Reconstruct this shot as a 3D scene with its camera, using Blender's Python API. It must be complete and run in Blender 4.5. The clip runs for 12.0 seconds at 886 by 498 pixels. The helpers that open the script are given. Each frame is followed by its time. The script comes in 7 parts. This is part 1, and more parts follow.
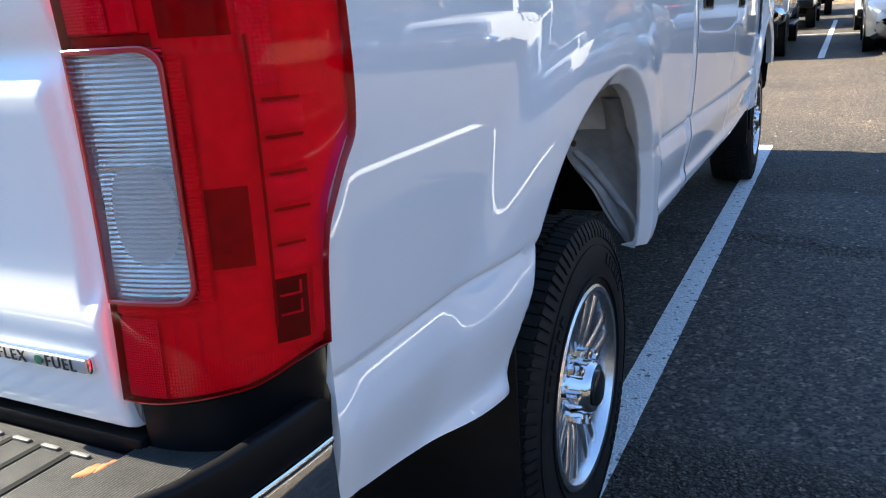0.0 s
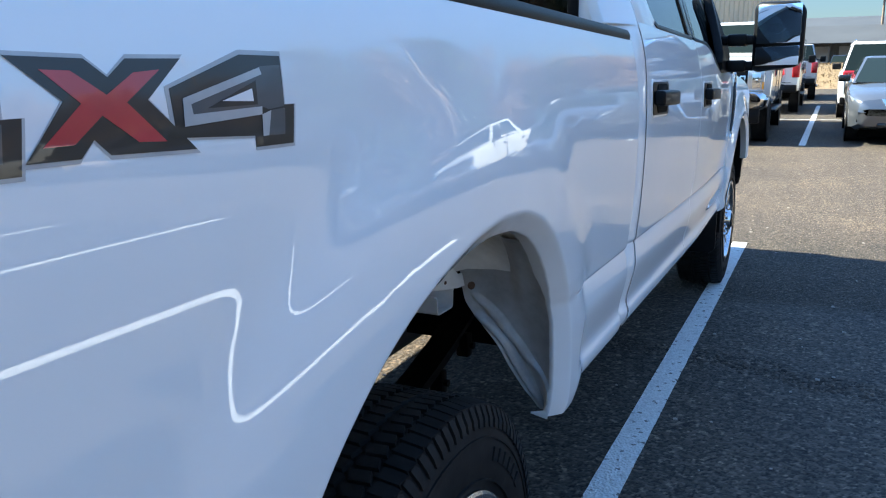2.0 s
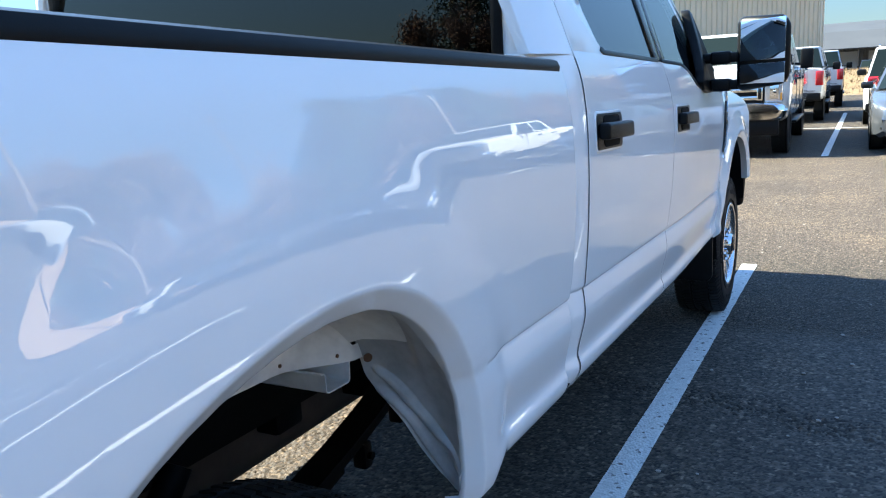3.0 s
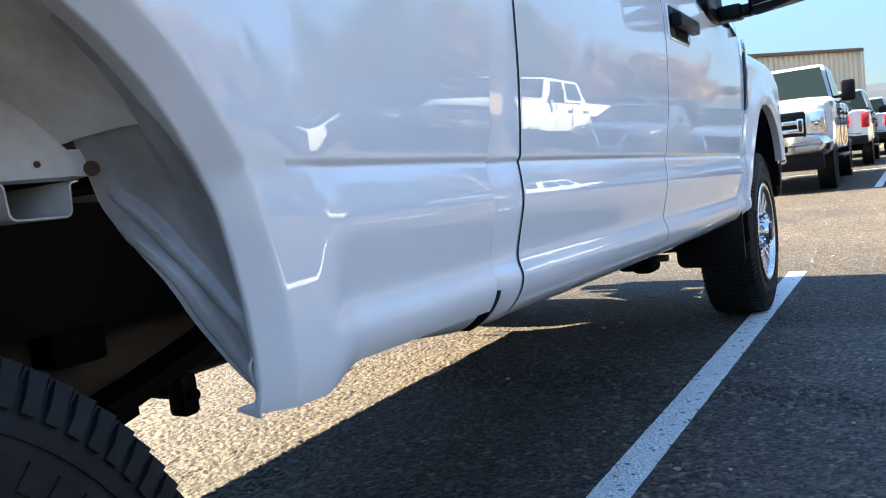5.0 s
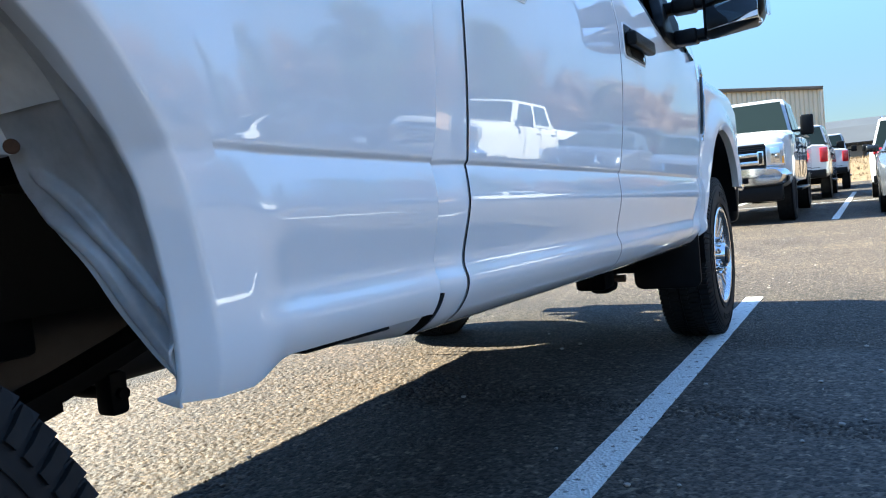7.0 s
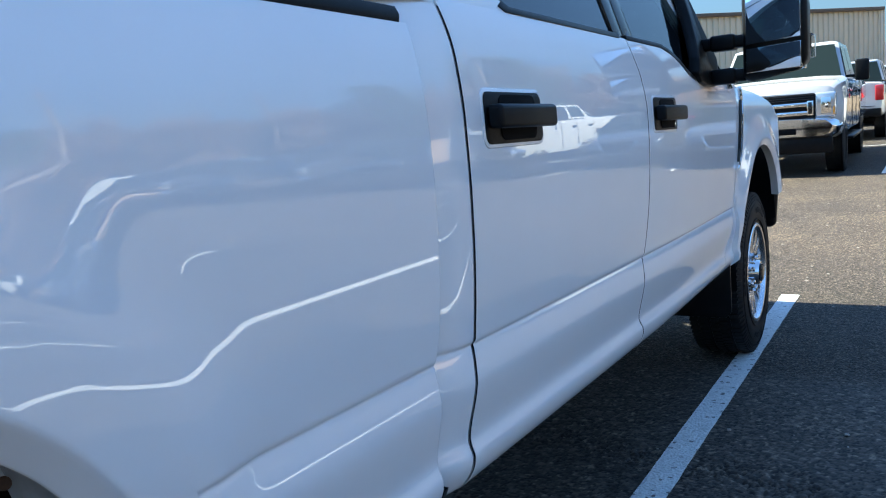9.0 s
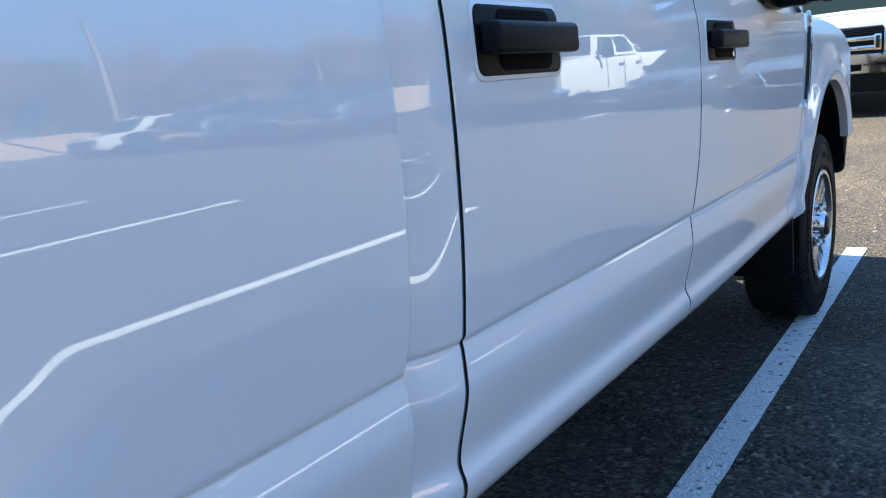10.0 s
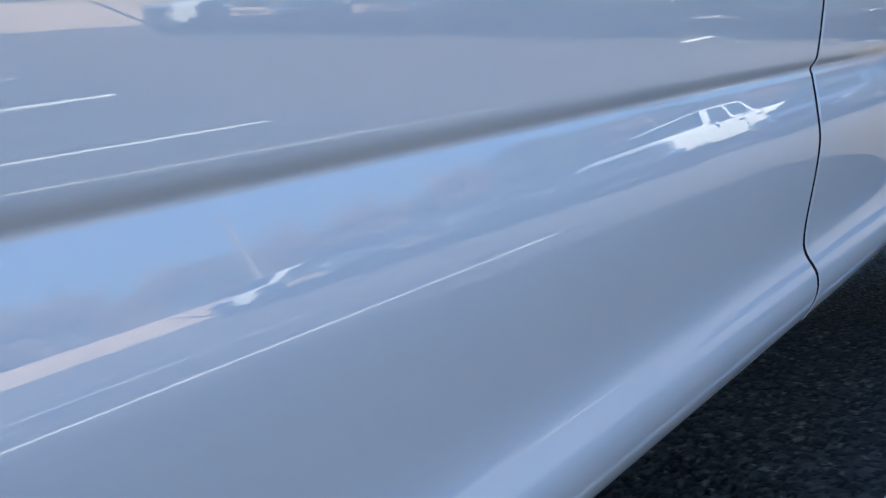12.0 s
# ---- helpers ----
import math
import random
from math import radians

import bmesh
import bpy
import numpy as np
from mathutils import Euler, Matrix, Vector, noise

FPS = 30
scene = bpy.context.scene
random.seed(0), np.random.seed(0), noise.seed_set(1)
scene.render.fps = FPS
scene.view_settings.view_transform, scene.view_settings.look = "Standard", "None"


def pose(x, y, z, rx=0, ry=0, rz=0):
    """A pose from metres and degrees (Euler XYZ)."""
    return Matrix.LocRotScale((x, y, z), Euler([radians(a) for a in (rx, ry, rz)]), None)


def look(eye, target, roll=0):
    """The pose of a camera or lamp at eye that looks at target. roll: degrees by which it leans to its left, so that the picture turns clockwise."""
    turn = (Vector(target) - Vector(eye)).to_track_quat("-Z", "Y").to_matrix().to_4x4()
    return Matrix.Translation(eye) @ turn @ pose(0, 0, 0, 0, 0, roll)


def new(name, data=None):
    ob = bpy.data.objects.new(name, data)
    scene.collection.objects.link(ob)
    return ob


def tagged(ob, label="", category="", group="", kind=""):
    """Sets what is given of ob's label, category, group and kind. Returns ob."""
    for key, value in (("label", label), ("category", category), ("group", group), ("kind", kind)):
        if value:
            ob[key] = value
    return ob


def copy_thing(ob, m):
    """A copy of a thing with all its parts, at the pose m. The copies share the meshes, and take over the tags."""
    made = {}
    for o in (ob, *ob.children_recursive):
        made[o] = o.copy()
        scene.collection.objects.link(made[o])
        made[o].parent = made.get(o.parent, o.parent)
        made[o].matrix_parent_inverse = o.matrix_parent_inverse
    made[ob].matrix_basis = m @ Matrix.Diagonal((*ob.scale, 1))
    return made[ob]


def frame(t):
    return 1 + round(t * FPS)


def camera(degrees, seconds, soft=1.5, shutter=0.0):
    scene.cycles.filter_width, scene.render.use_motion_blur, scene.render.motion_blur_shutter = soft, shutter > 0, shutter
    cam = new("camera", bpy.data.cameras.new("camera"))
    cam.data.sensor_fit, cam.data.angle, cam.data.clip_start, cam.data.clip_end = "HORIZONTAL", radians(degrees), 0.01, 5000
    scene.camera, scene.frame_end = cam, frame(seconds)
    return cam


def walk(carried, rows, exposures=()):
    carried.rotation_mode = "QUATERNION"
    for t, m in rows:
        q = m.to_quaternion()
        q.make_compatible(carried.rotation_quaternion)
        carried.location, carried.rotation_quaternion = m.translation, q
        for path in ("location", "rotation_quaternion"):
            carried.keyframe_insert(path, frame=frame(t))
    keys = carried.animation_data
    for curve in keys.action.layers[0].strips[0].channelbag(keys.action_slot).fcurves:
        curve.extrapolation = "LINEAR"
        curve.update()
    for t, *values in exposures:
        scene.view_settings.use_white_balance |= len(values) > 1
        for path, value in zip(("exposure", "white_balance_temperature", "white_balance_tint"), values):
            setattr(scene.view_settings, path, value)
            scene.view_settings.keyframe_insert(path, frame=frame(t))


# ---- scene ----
cam = camera(58.9, 12.0, soft=1.15)
PATH = [
    (0, (0.422, -1.642, 1.291), (-0.458, 0.053, 0.698), -4.2),
    (0.5, (0.564, -1.576, 1.351), (-0.393, 0.105, 0.843), -4.4),
    (1, (0.561, -1.448, 1.365), (-0.361, 0.277, 0.95), -3.1),
    (1.5, (0.465, -1.231, 1.354), (-0.381, 0.536, 0.953), -0.9),
    (2, (0.439, -1.068, 1.364), (-0.418, 0.681, 0.912), -1.0),
    (2.5, (0.555, -0.908, 1.41), (-0.345, 0.812, 0.928), -2.1),
    (2.7, (0.597, -0.858, 1.411), (-0.318, 0.861, 0.955), -2.6),
    (4.3, (0.544, -0.262, 1.045), (-0.448, 1.459, 0.812), -6.1),
    (4.5, (0.543, -0.217, 0.948), (-0.472, 1.49, 0.716), -6.4),
    (5, (0.588, -0.152, 0.844), (-0.453, 1.546, 0.67), -6.6),
    (5.5, (0.608, -0.138, 0.828), (-0.418, 1.575, 0.705), -5.7),
    (6, (0.604, -0.147, 0.856), (-0.389, 1.587, 0.777), -4.5),
    (6.5, (0.613, -0.126, 0.816), (-0.352, 1.624, 0.727), -5.2),
    (7, (0.614, -0.123, 0.795), (-0.354, 1.624, 0.68), -5.4),
    (7.2, (0.621, -0.121, 0.802), (-0.349, 1.625, 0.693), -5.4),
    (8.8, (0.633, -0.106, 1.257), (-0.403, 1.572, 0.925), -5.4),
    (9, (0.666, -0.011, 1.257), (-0.393, 1.658, 0.949), -5.2),
    (9.5, (0.641, 0.18, 1.275), (-0.537, 1.766, 0.962), -5.2),
    (10, (0.558, 0.334, 1.225), (-0.594, 1.911, 0.793), -6.2),
    (10.5, (0.537, 0.559, 1.185), (-0.574, 2.153, 0.711), -6.1),
    (11, (0.442, 0.898, 1.066), (-0.771, 2.417, 0.597), -7.1),
    (11.5, (0.257, 1.19, 0.941), (-0.96, 2.724, 0.532), -7.8),
    (12, (0.228, 1.338, 0.879), (-1.145, 2.736, 0.476), -9.7),
]
LIGHT = [(0, 2.66, 5950, 5), (0.5, 2.68, 6120, 6), (1.0, 2.7, 6050, 5), (1.5, 2.62, 5750, 2), (2.5, 2.7, 5520, -1), (4.3, 3.07, 6150, 3), (5.5, 3.02, 6050, 2), (6.1, 2.93, 5750, 1), (7.0, 2.86, 5600, 0), (9.0, 2.45, 5500, -1), (10.5, 2.66, 5640, 1), (12, 2.56, 5700, 1)]
walk(cam, [(t, look(eye, target, roll)) for t, eye, target, roll in PATH], LIGHT)

# ---- world and sun ----
SUN = Vector((-1.1, -0.025, 1.0)).normalized()
sun_el = math.asin(SUN.z)
sun_rot = math.atan2(SUN.x, SUN.y) % (2 * math.pi)
world = bpy.data.worlds.new("sky")
scene.world = world
world.use_nodes = True
wn = world.node_tree
wn.nodes.clear()
sky = wn.nodes.new("ShaderNodeTexSky")
sky.sky_type = "NISHITA"
sky.sun_disc = False
sky.sun_elevation, sky.sun_rotation = sun_el, sun_rot
sky.altitude = 500
sky.air_density, sky.dust_density, sky.ozone_density = 1.0, 0.0, 3.5
wb = wn.nodes.new("ShaderNodeBackground")
wb.inputs["Strength"].default_value = 0.078
wo = wn.nodes.new("ShaderNodeOutputWorld")
rich = wn.nodes.new("ShaderNodeHueSaturation")
rich.inputs["Hue"].default_value, rich.inputs["Saturation"].default_value = 0.501, 0.96
wn.links.new(sky.outputs[0], rich.inputs["Color"])
# dry clear air: the sky stays blue down to the horizon, all the way round
way = wn.nodes.new("ShaderNodeTexCoord")
split = wn.nodes.new("ShaderNodeSeparateXYZ")
wn.links.new(way.outputs["Generated"], split.inputs[0])
rise = wn.nodes.new("ShaderNodeMapRange")
rise.interpolation_type = "SMOOTHSTEP"
rise.inputs["From Min"].default_value, rise.inputs["From Max"].default_value = 0.0, 0.55
rise.inputs["To Min"].default_value, rise.inputs["To Max"].default_value = 0.19, 1.0
wn.links.new(split.outputs["Z"], rise.inputs["Value"])
dry = wn.nodes.new("ShaderNodeVectorMath")
dry.operation = "SCALE"
wn.links.new(rich.outputs[0], dry.inputs[0])
wn.links.new(rise.outputs[0], dry.inputs["Scale"])
wn.links.new(dry.outputs[0], wb.inputs["Color"])
wn.links.new(wb.outputs[0], wo.inputs["Surface"])
sun_data = bpy.data.lights.new("sun", "SUN")
sun_data.energy, sun_data.angle, sun_data.color = 4.8, radians(0.53), (1.0, 0.85, 0.64)
sun = new("sun", sun_data)
sun.matrix_world = look(SUN * 50, (0, 0, 0))


# ---- materials ----
def mat(name, colour=(0.5, 0.5, 0.5), rough=0.5, metal=0.0, coat=0.0, spec=0.5):
    """A node material; returns (material, nodes, links, principled)."""
    m = bpy.data.materials.new(name)
    m.use_nodes = True
    nodes, links = m.node_tree.nodes, m.node_tree.links
    p = nodes["Principled BSDF"]
    p.inputs["Base Color"].default_value = (*colour, 1)
    p.inputs["Roughness"].default_value = rough
    p.inputs["Metallic"].default_value = metal
    p.inputs["Coat Weight"].default_value = coat
    p.inputs["Coat Roughness"].default_value = 0.015
    p.inputs["Specular IOR Level"].default_value = spec
    return m, nodes, links, p


def tex(nodes, links, kind, scale, detail=4.0, rough=0.6, coord="Object", stretch=None):
    """A texture node fed by object coordinates; returns its factor-like output."""
    tc = nodes.new("ShaderNodeTexCoord")
    out = tc.outputs[coord]
    if stretch:
        mp = nodes.new("ShaderNodeMapping")
        mp.inputs["Scale"].default_value = stretch
        links.new(out, mp.inputs["Vector"])
        out = mp.outputs[0]
    n = nodes.new("ShaderNodeTex" + kind)
    n.inputs["Scale"].default_value = scale
    if kind == "Noise":
        n.inputs["Detail"].default_value, n.inputs["Roughness"].default_value = detail, rough
    links.new(out, n.inputs["Vector"])
    return n.outputs["Fac"] if kind == "Noise" else n.outputs["Distance"]


def ramp(nodes, links, fac, stops):
    r = nodes.new("ShaderNodeValToRGB")
    els = r.color_ramp.elements
    while len(els) < len(stops):
        els.new(0.5)
    for e, (pos, col) in zip(els, stops):
        e.position, e.color = pos, (*col, 1)
    links.new(fac, r.inputs["Fac"])
    return r.outputs["Color"]


def mixed(nodes, links, a, b, fac, how="MIX"):
    n = nodes.new("ShaderNodeMix")
    n.data_type, n.blend_type = "RGBA", how
    if isinstance(fac, (int, float)):
        n.inputs["Factor"].default_value = fac
    else:
        links.new(fac, n.inputs["Factor"])
    ins = [i for i in n.inputs if i.type == "RGBA"]
    for sock, v in zip(ins, (a, b)):
        if isinstance(v, tuple):
            sock.default_value = (*v, 1)
        else:
            links.new(v, sock)
    return [o for o in n.outputs if o.type == "RGBA"][0]


def bump(nodes, links, p, height, strength, distance):
    b = nodes.new("ShaderNodeBump")
    b.inputs["Strength"].default_value, b.inputs["Distance"].default_value = strength, distance
    links.new(height, b.inputs["Height"])
    links.new(b.outputs[0], p.inputs["Normal"])
    return b


def simple(name, colour, rough=0.5, metal=0.0, coat=0.0, vary=0.12, scale=18.0, bumpy=0.0, bscale=300.0, spec=0.5):
    """A material with slight cloudy variation and optional fine relief."""
    m, nodes, links, p = mat(name, colour, rough, metal, coat, spec)
    f = tex(nodes, links, "Noise", scale)
    lo = tuple(c * (1 - vary) for c in colour)
    hi = tuple(min(1, c * (1 + vary)) for c in colour)
    links.new(ramp(nodes, links, f, [(0.3, lo), (0.7, hi)]), p.inputs["Base Color"])
    if bumpy:
        bump(nodes, links, p, tex(nodes, links, "Noise", bscale, 2.0), bumpy, 0.002)
    return m


def car_paint(name, colour, metal=0.0, rough=0.35):
    m, nodes, links, p = mat(name, colour, rough, metal, 1.0, 0.0)
    p.inputs["Coat IOR"].default_value = 1.95
    f = tex(nodes, links, "Noise", 3.0)
    links.new(ramp(nodes, links, f, [(0.3, tuple(c * 0.97 for c in colour)), (0.7, colour)]), p.inputs["Base Color"])
    g = tex(nodes, links, "Noise", 40.0, 6.0, 0.7)
    r = nodes.new("ShaderNodeMapRange")
    r.inputs["From Min"].default_value, r.inputs["From Max"].default_value = 0.35, 0.75
    r.inputs["To Min"].default_value, r.inputs["To Max"].default_value = 0.0, 0.003
    links.new(g, r.inputs["Value"])
    links.new(r.outputs[0], p.inputs["Coat Roughness"])
    w = tex(nodes, links, "Noise", 5.0, 1.0, 0.4)
    b = bump(nodes, links, p, w, 1.0, 0.00008)
    links.new(b.outputs[0], p.inputs["Coat Normal"])
    return m


WHITE = car_paint("white_paint", (0.83, 0.835, 0.835))
# same white, darkened in the colour to hold down the full sun
FAR_WHITE = car_paint("toned_white_paint", (0.47, 0.47, 0.47))
SILVER = car_paint("silver_paint", (0.085, 0.093, 0.108), 0.45, 0.3)
DARK_GREY = car_paint("dark_grey_paint", (0.05, 0.053, 0.06), 0.4, 0.3)
BLACK_PAINT = car_paint("black_paint", (0.012, 0.012, 0.014))
NAVY = car_paint("navy_paint", (0.02, 0.03, 0.06), 0.3, 0.3)
RED_PAINT = car_paint("red_paint", (0.35, 0.02, 0.02))
PRIMER = simple("inner_white_paint", (0.72, 0.72, 0.705), 0.45, vary=0.25, scale=9, bumpy=0.15, bscale=60)
BRACE = simple("grey_undercoat", (0.43, 0.435, 0.435), 0.38, 0.05, vary=0.28, scale=12, bumpy=0.25, bscale=90)
ROOF = simple("dark_metal_roof", (0.045, 0.047, 0.048), 0.6, vary=0.15, scale=0.3)
TAB = simple("worn_tab", (0.085, 0.085, 0.083), 0.55, vary=0.3, scale=80)
PLASTIC = simple("black_plastic", (0.006, 0.0063, 0.007), 0.36, vary=0.2, bumpy=0.12, bscale=700, spec=0.13)
GLOSS_BLACK = simple("gloss_black", (0.010, 0.011, 0.012), 0.15, vary=0.1)
SEAM = simple("seam_black", (0.006, 0.006, 0.0065), 0.85, spec=0.1)
# far below real black paint: the underbody's shade is in the colour
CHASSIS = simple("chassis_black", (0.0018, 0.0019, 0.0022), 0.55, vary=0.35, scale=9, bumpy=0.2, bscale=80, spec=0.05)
RUST = simple("rusty_metal", (0.11, 0.06, 0.035), 0.75, 0.2, vary=0.4, scale=30, bumpy=0.4, bscale=120)
TANK = simple("tank_black", (0.009, 0.0088, 0.0085), 0.6, vary=0.3, scale=8)
# brown of light bounced off the sunlit ground, put into the colour
TANK_BROWN = simple("bounce_brown", (0.030, 0.024, 0.019), 0.5, 0.3, vary=0.4, scale=7, spec=0.3)
CHROME = mat("chrome", (0.78, 0.78, 0.78), 0.06, 1.0)[0]
ALLOY = simple("polished_alloy", (0.76, 0.76, 0.77), 0.27, 1.0, vary=0.04)
GALV = simple("zinc_bracket", (0.55, 0.56, 0.58), 0.3, 0.9, vary=0.1)
STEEL_PAD = simple("ribbed_step_pad", (0.048, 0.0465, 0.044), 0.5, vary=0.3, scale=25, bumpy=0.4, bscale=500)


def rubber():
    m, nodes, links, p = mat("tyre_rubber", (0.022, 0.022, 0.023), 0.6, spec=0.2)
    f = tex(nodes, links, "Noise", 25.0, 6.0)
    g = tex(nodes, links, "Noise", 180.0, 2.0)
    c = ramp(nodes, links, f, [(0.35, (0.007, 0.007, 0.0075)), (0.62, (0.013, 0.013, 0.013)), (0.8, (0.028, 0.026, 0.023))])
    links.new(c, p.inputs["Base Color"])
    bump(nodes, links, p, g, 0.2, 0.001)
    return m


TYRE = rubber()


def ground_material():
    m, nodes, links, p = mat("chip_seal_asphalt", (0.07, 0.065, 0.06), 0.72, spec=0.3)
    v = nodes.new("ShaderNodeTexVoronoi")
    v.inputs["Scale"].default_value = 95.0
    tc = nodes.new("ShaderNodeTexCoord")
    jig = nodes.new("ShaderNodeTexNoise")
    jig.inputs["Scale"].default_value = 70.0
    links.new(tc.outputs["Object"], jig.inputs["Vector"])
    shift = nodes.new("ShaderNodeVectorMath")
    shift.operation = "MULTIPLY_ADD"
    links.new(jig.outputs["Color"], shift.inputs[0])
    shift.inputs[1].default_value = (0.016, 0.016, 0.0)
    links.new(tc.outputs["Object"], shift.inputs[2])
    links.new(shift.outputs[0], v.inputs["Vector"])
    grain = ramp(nodes, links, v.outputs["Color"], [(0.0, (0.026, 0.0225, 0.0190)), (0.35, (0.059, 0.0500, 0.0405)), (0.7, (0.118, 0.099, 0.078)), (1.0, (0.28, 0.232, 0.172))])
    # shade between the chips darkened into the colour
    crev = ramp(nodes, links, v.outputs["Distance"], [(0.10, (1.25, 1.25, 1.25)), (0.40, (1.0, 1.0, 1.0)), (0.62, (0.30, 0.28, 0.26))])
    grain = mixed(nodes, links, grain, crev, 1.0, "MULTIPLY")
    # close by, each chipping carries its own tone and the binder shows dark between
    stone, near = nodes.new("ShaderNodeAttribute"), nodes.new("ShaderNodeAttribute")
    stone.attribute_name, near.attribute_name = "stone", "near"
    chip = ramp(nodes, links, stone.outputs["Fac"], [(0.0, (0.012, 0.0105, 0.009)), (0.12, (0.030, 0.0255, 0.0212)), (0.35, (0.049, 0.0415, 0.0342)), (0.60, (0.075, 0.0635, 0.0512)), (0.88, (0.115, 0.096, 0.075)), (1.0, (0.23, 0.188, 0.140))])
    speck = ramp(nodes, links, tex(nodes, links, "Noise", 420.0, 3.0, 0.7), [(0.3, (0.72, 0.72, 0.72)), (0.7, (1.25, 1.25, 1.25))])
    chip = mixed(nodes, links, chip, speck, 1.0, "MULTIPLY")
    # sunlit stretch under the truck: the sun's warmth and level set in the colour
    where = nodes.new("ShaderNodeSeparateXYZ")
    links.new(tc.outputs["Object"], where.inputs[0])
    stall = nodes.new("ShaderNodeMapRange")
    stall.interpolation_type = "SMOOTHSTEP"
    for socket, value in zip(("From Min", "From Max", "To Min", "To Max"), (-0.75, -1.35, 0.0, 1.0)):
        stall.inputs[socket].default_value = value
    links.new(where.outputs["X"], stall.inputs["Value"])
    chip = mixed(nodes, links, chip, mixed(nodes, links, chip, (0.82, 0.715, 0.62), 1.0, "MULTIPLY"), stall.outputs[0])
    grain = mixed(nodes, links, grain, chip, near.outputs["Fac"])
    big = tex(nodes, links, "Noise", 0.9, 6.0, 0.65)
    dust = ramp(nodes, links, big, [(0.36, (0.75, 0.75, 0.76)), (0.55, (1.0, 0.98, 0.95)), (0.72, (1.35, 1.27, 1.15))])
    c = mixed(nodes, links, grain, dust, 1.0, "MULTIPLY")
    # the driving lane ahead is made paler: sunlight put into its colour
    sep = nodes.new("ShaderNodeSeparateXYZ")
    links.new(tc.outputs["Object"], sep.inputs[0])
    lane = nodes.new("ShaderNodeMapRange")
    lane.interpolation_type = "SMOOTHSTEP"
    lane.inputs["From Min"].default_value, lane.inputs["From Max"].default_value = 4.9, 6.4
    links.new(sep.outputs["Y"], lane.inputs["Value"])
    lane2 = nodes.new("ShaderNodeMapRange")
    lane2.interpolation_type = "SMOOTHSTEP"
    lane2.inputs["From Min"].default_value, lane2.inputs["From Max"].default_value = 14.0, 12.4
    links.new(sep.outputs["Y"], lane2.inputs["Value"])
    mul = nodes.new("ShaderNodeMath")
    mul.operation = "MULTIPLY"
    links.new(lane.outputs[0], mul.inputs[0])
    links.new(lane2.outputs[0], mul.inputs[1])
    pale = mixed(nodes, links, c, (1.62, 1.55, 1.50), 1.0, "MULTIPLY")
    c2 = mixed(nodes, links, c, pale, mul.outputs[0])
    # hairline cracks
    cr = nodes.new("ShaderNodeTexVoronoi")
    cr.feature = "DISTANCE_TO_EDGE"
    cr.inputs["Scale"].default_value = 0.35
    wob = nodes.new("ShaderNodeTexNoise")
    wob.inputs["Scale"].default_value = 3.0
    wob.inputs["Detail"].default_value = 6.0
    links.new(tc.outputs["Object"], wob.inputs["Vector"])
    va = nodes.new("ShaderNodeVectorMath")
    va.operation = "MULTIPLY_ADD"
    links.new(wob.outputs["Color"], va.inputs[0])
    va.inputs[1].default_value = (0.5, 0.5, 0)
    links.new(tc.outputs["Object"], va.inputs[2])
    links.new(va.outputs[0], cr.inputs["Vector"])
    crack = ramp(nodes, links, cr.outputs["Distance"], [(0.0, (0.45, 0.45, 0.45)), (0.004, (1, 1, 1))])
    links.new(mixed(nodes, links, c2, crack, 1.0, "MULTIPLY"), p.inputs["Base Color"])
    h = nodes.new("ShaderNodeTexNoise")
    h.inputs["Scale"].default_value = 22.0
    h.inputs["Detail"].default_value = 5.0
    links.new(tc.outputs["Object"], h.inputs["Vector"])
    add = nodes.new("ShaderNodeMath")
    add.operation = "MULTIPLY_ADD"
    links.new(h.outputs["Fac"], add.inputs[0])
    add.inputs[1].default_value = 1.2
    links.new(v.outputs["Distance"], add.inputs[2])
    calm = nodes.new("ShaderNodeMath")
    calm.operation = "MULTIPLY_ADD"
    links.new(near.outputs["Fac"], calm.inputs[0])
    calm.inputs[1].default_value, calm.inputs[2].default_value = -0.9, 1.0
    flat = nodes.new("ShaderNodeMath")
    flat.operation = "MULTIPLY"
    links.new(add.outputs[0], flat.inputs[0])
    links.new(calm.outputs[0], flat.inputs[1])
    bump(nodes, links, p, flat.outputs[0], 1.0, 0.020)
    return m


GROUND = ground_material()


def line_paint():
    m, nodes, links, p = mat("worn_line_paint", (0.75, 0.75, 0.74), 0.7)
    f = tex(nodes, links, "Noise", 70.0, 4.0, 0.75)
    w = tex(nodes, links, "Noise", 6.0, 4.0)
    mul = nodes.new("ShaderNodeMath")
    mul.operation = "ADD"
    links.new(f, mul.inputs[0])
    links.new(w, mul.inputs[1])
    c = ramp(nodes, links, mul.outputs[0], [(0.40, (0.05, 0.045, 0.04)), (0.435, (0.46, 0.46, 0.45)), (0.52, (0.68, 0.68, 0.67))])
    pits = nodes.new("ShaderNodeTexVoronoi")
    pits.inputs["Scale"].default_value = 75.0
    tcp = nodes.new("ShaderNodeTexCoord")
    links.new(tcp.outputs["Object"], pits.inputs["Vector"])
    pit = ramp(nodes, links, pits.outputs["Color"], [(0.10, (0.25, 0.24, 0.23)), (0.16, (0.85, 0.85, 0.85)), (0.9, (1.05, 1.05, 1.05))])
    c = mixed(nodes, links, c, pit, 1.0, "MULTIPLY")
    links.new(c, p.inputs["Base Color"])
    v = tex(nodes, links, "Voronoi", 95.0)
    bump(nodes, links, p, v, 1.0, 0.006)
    return m


LINE = line_paint()


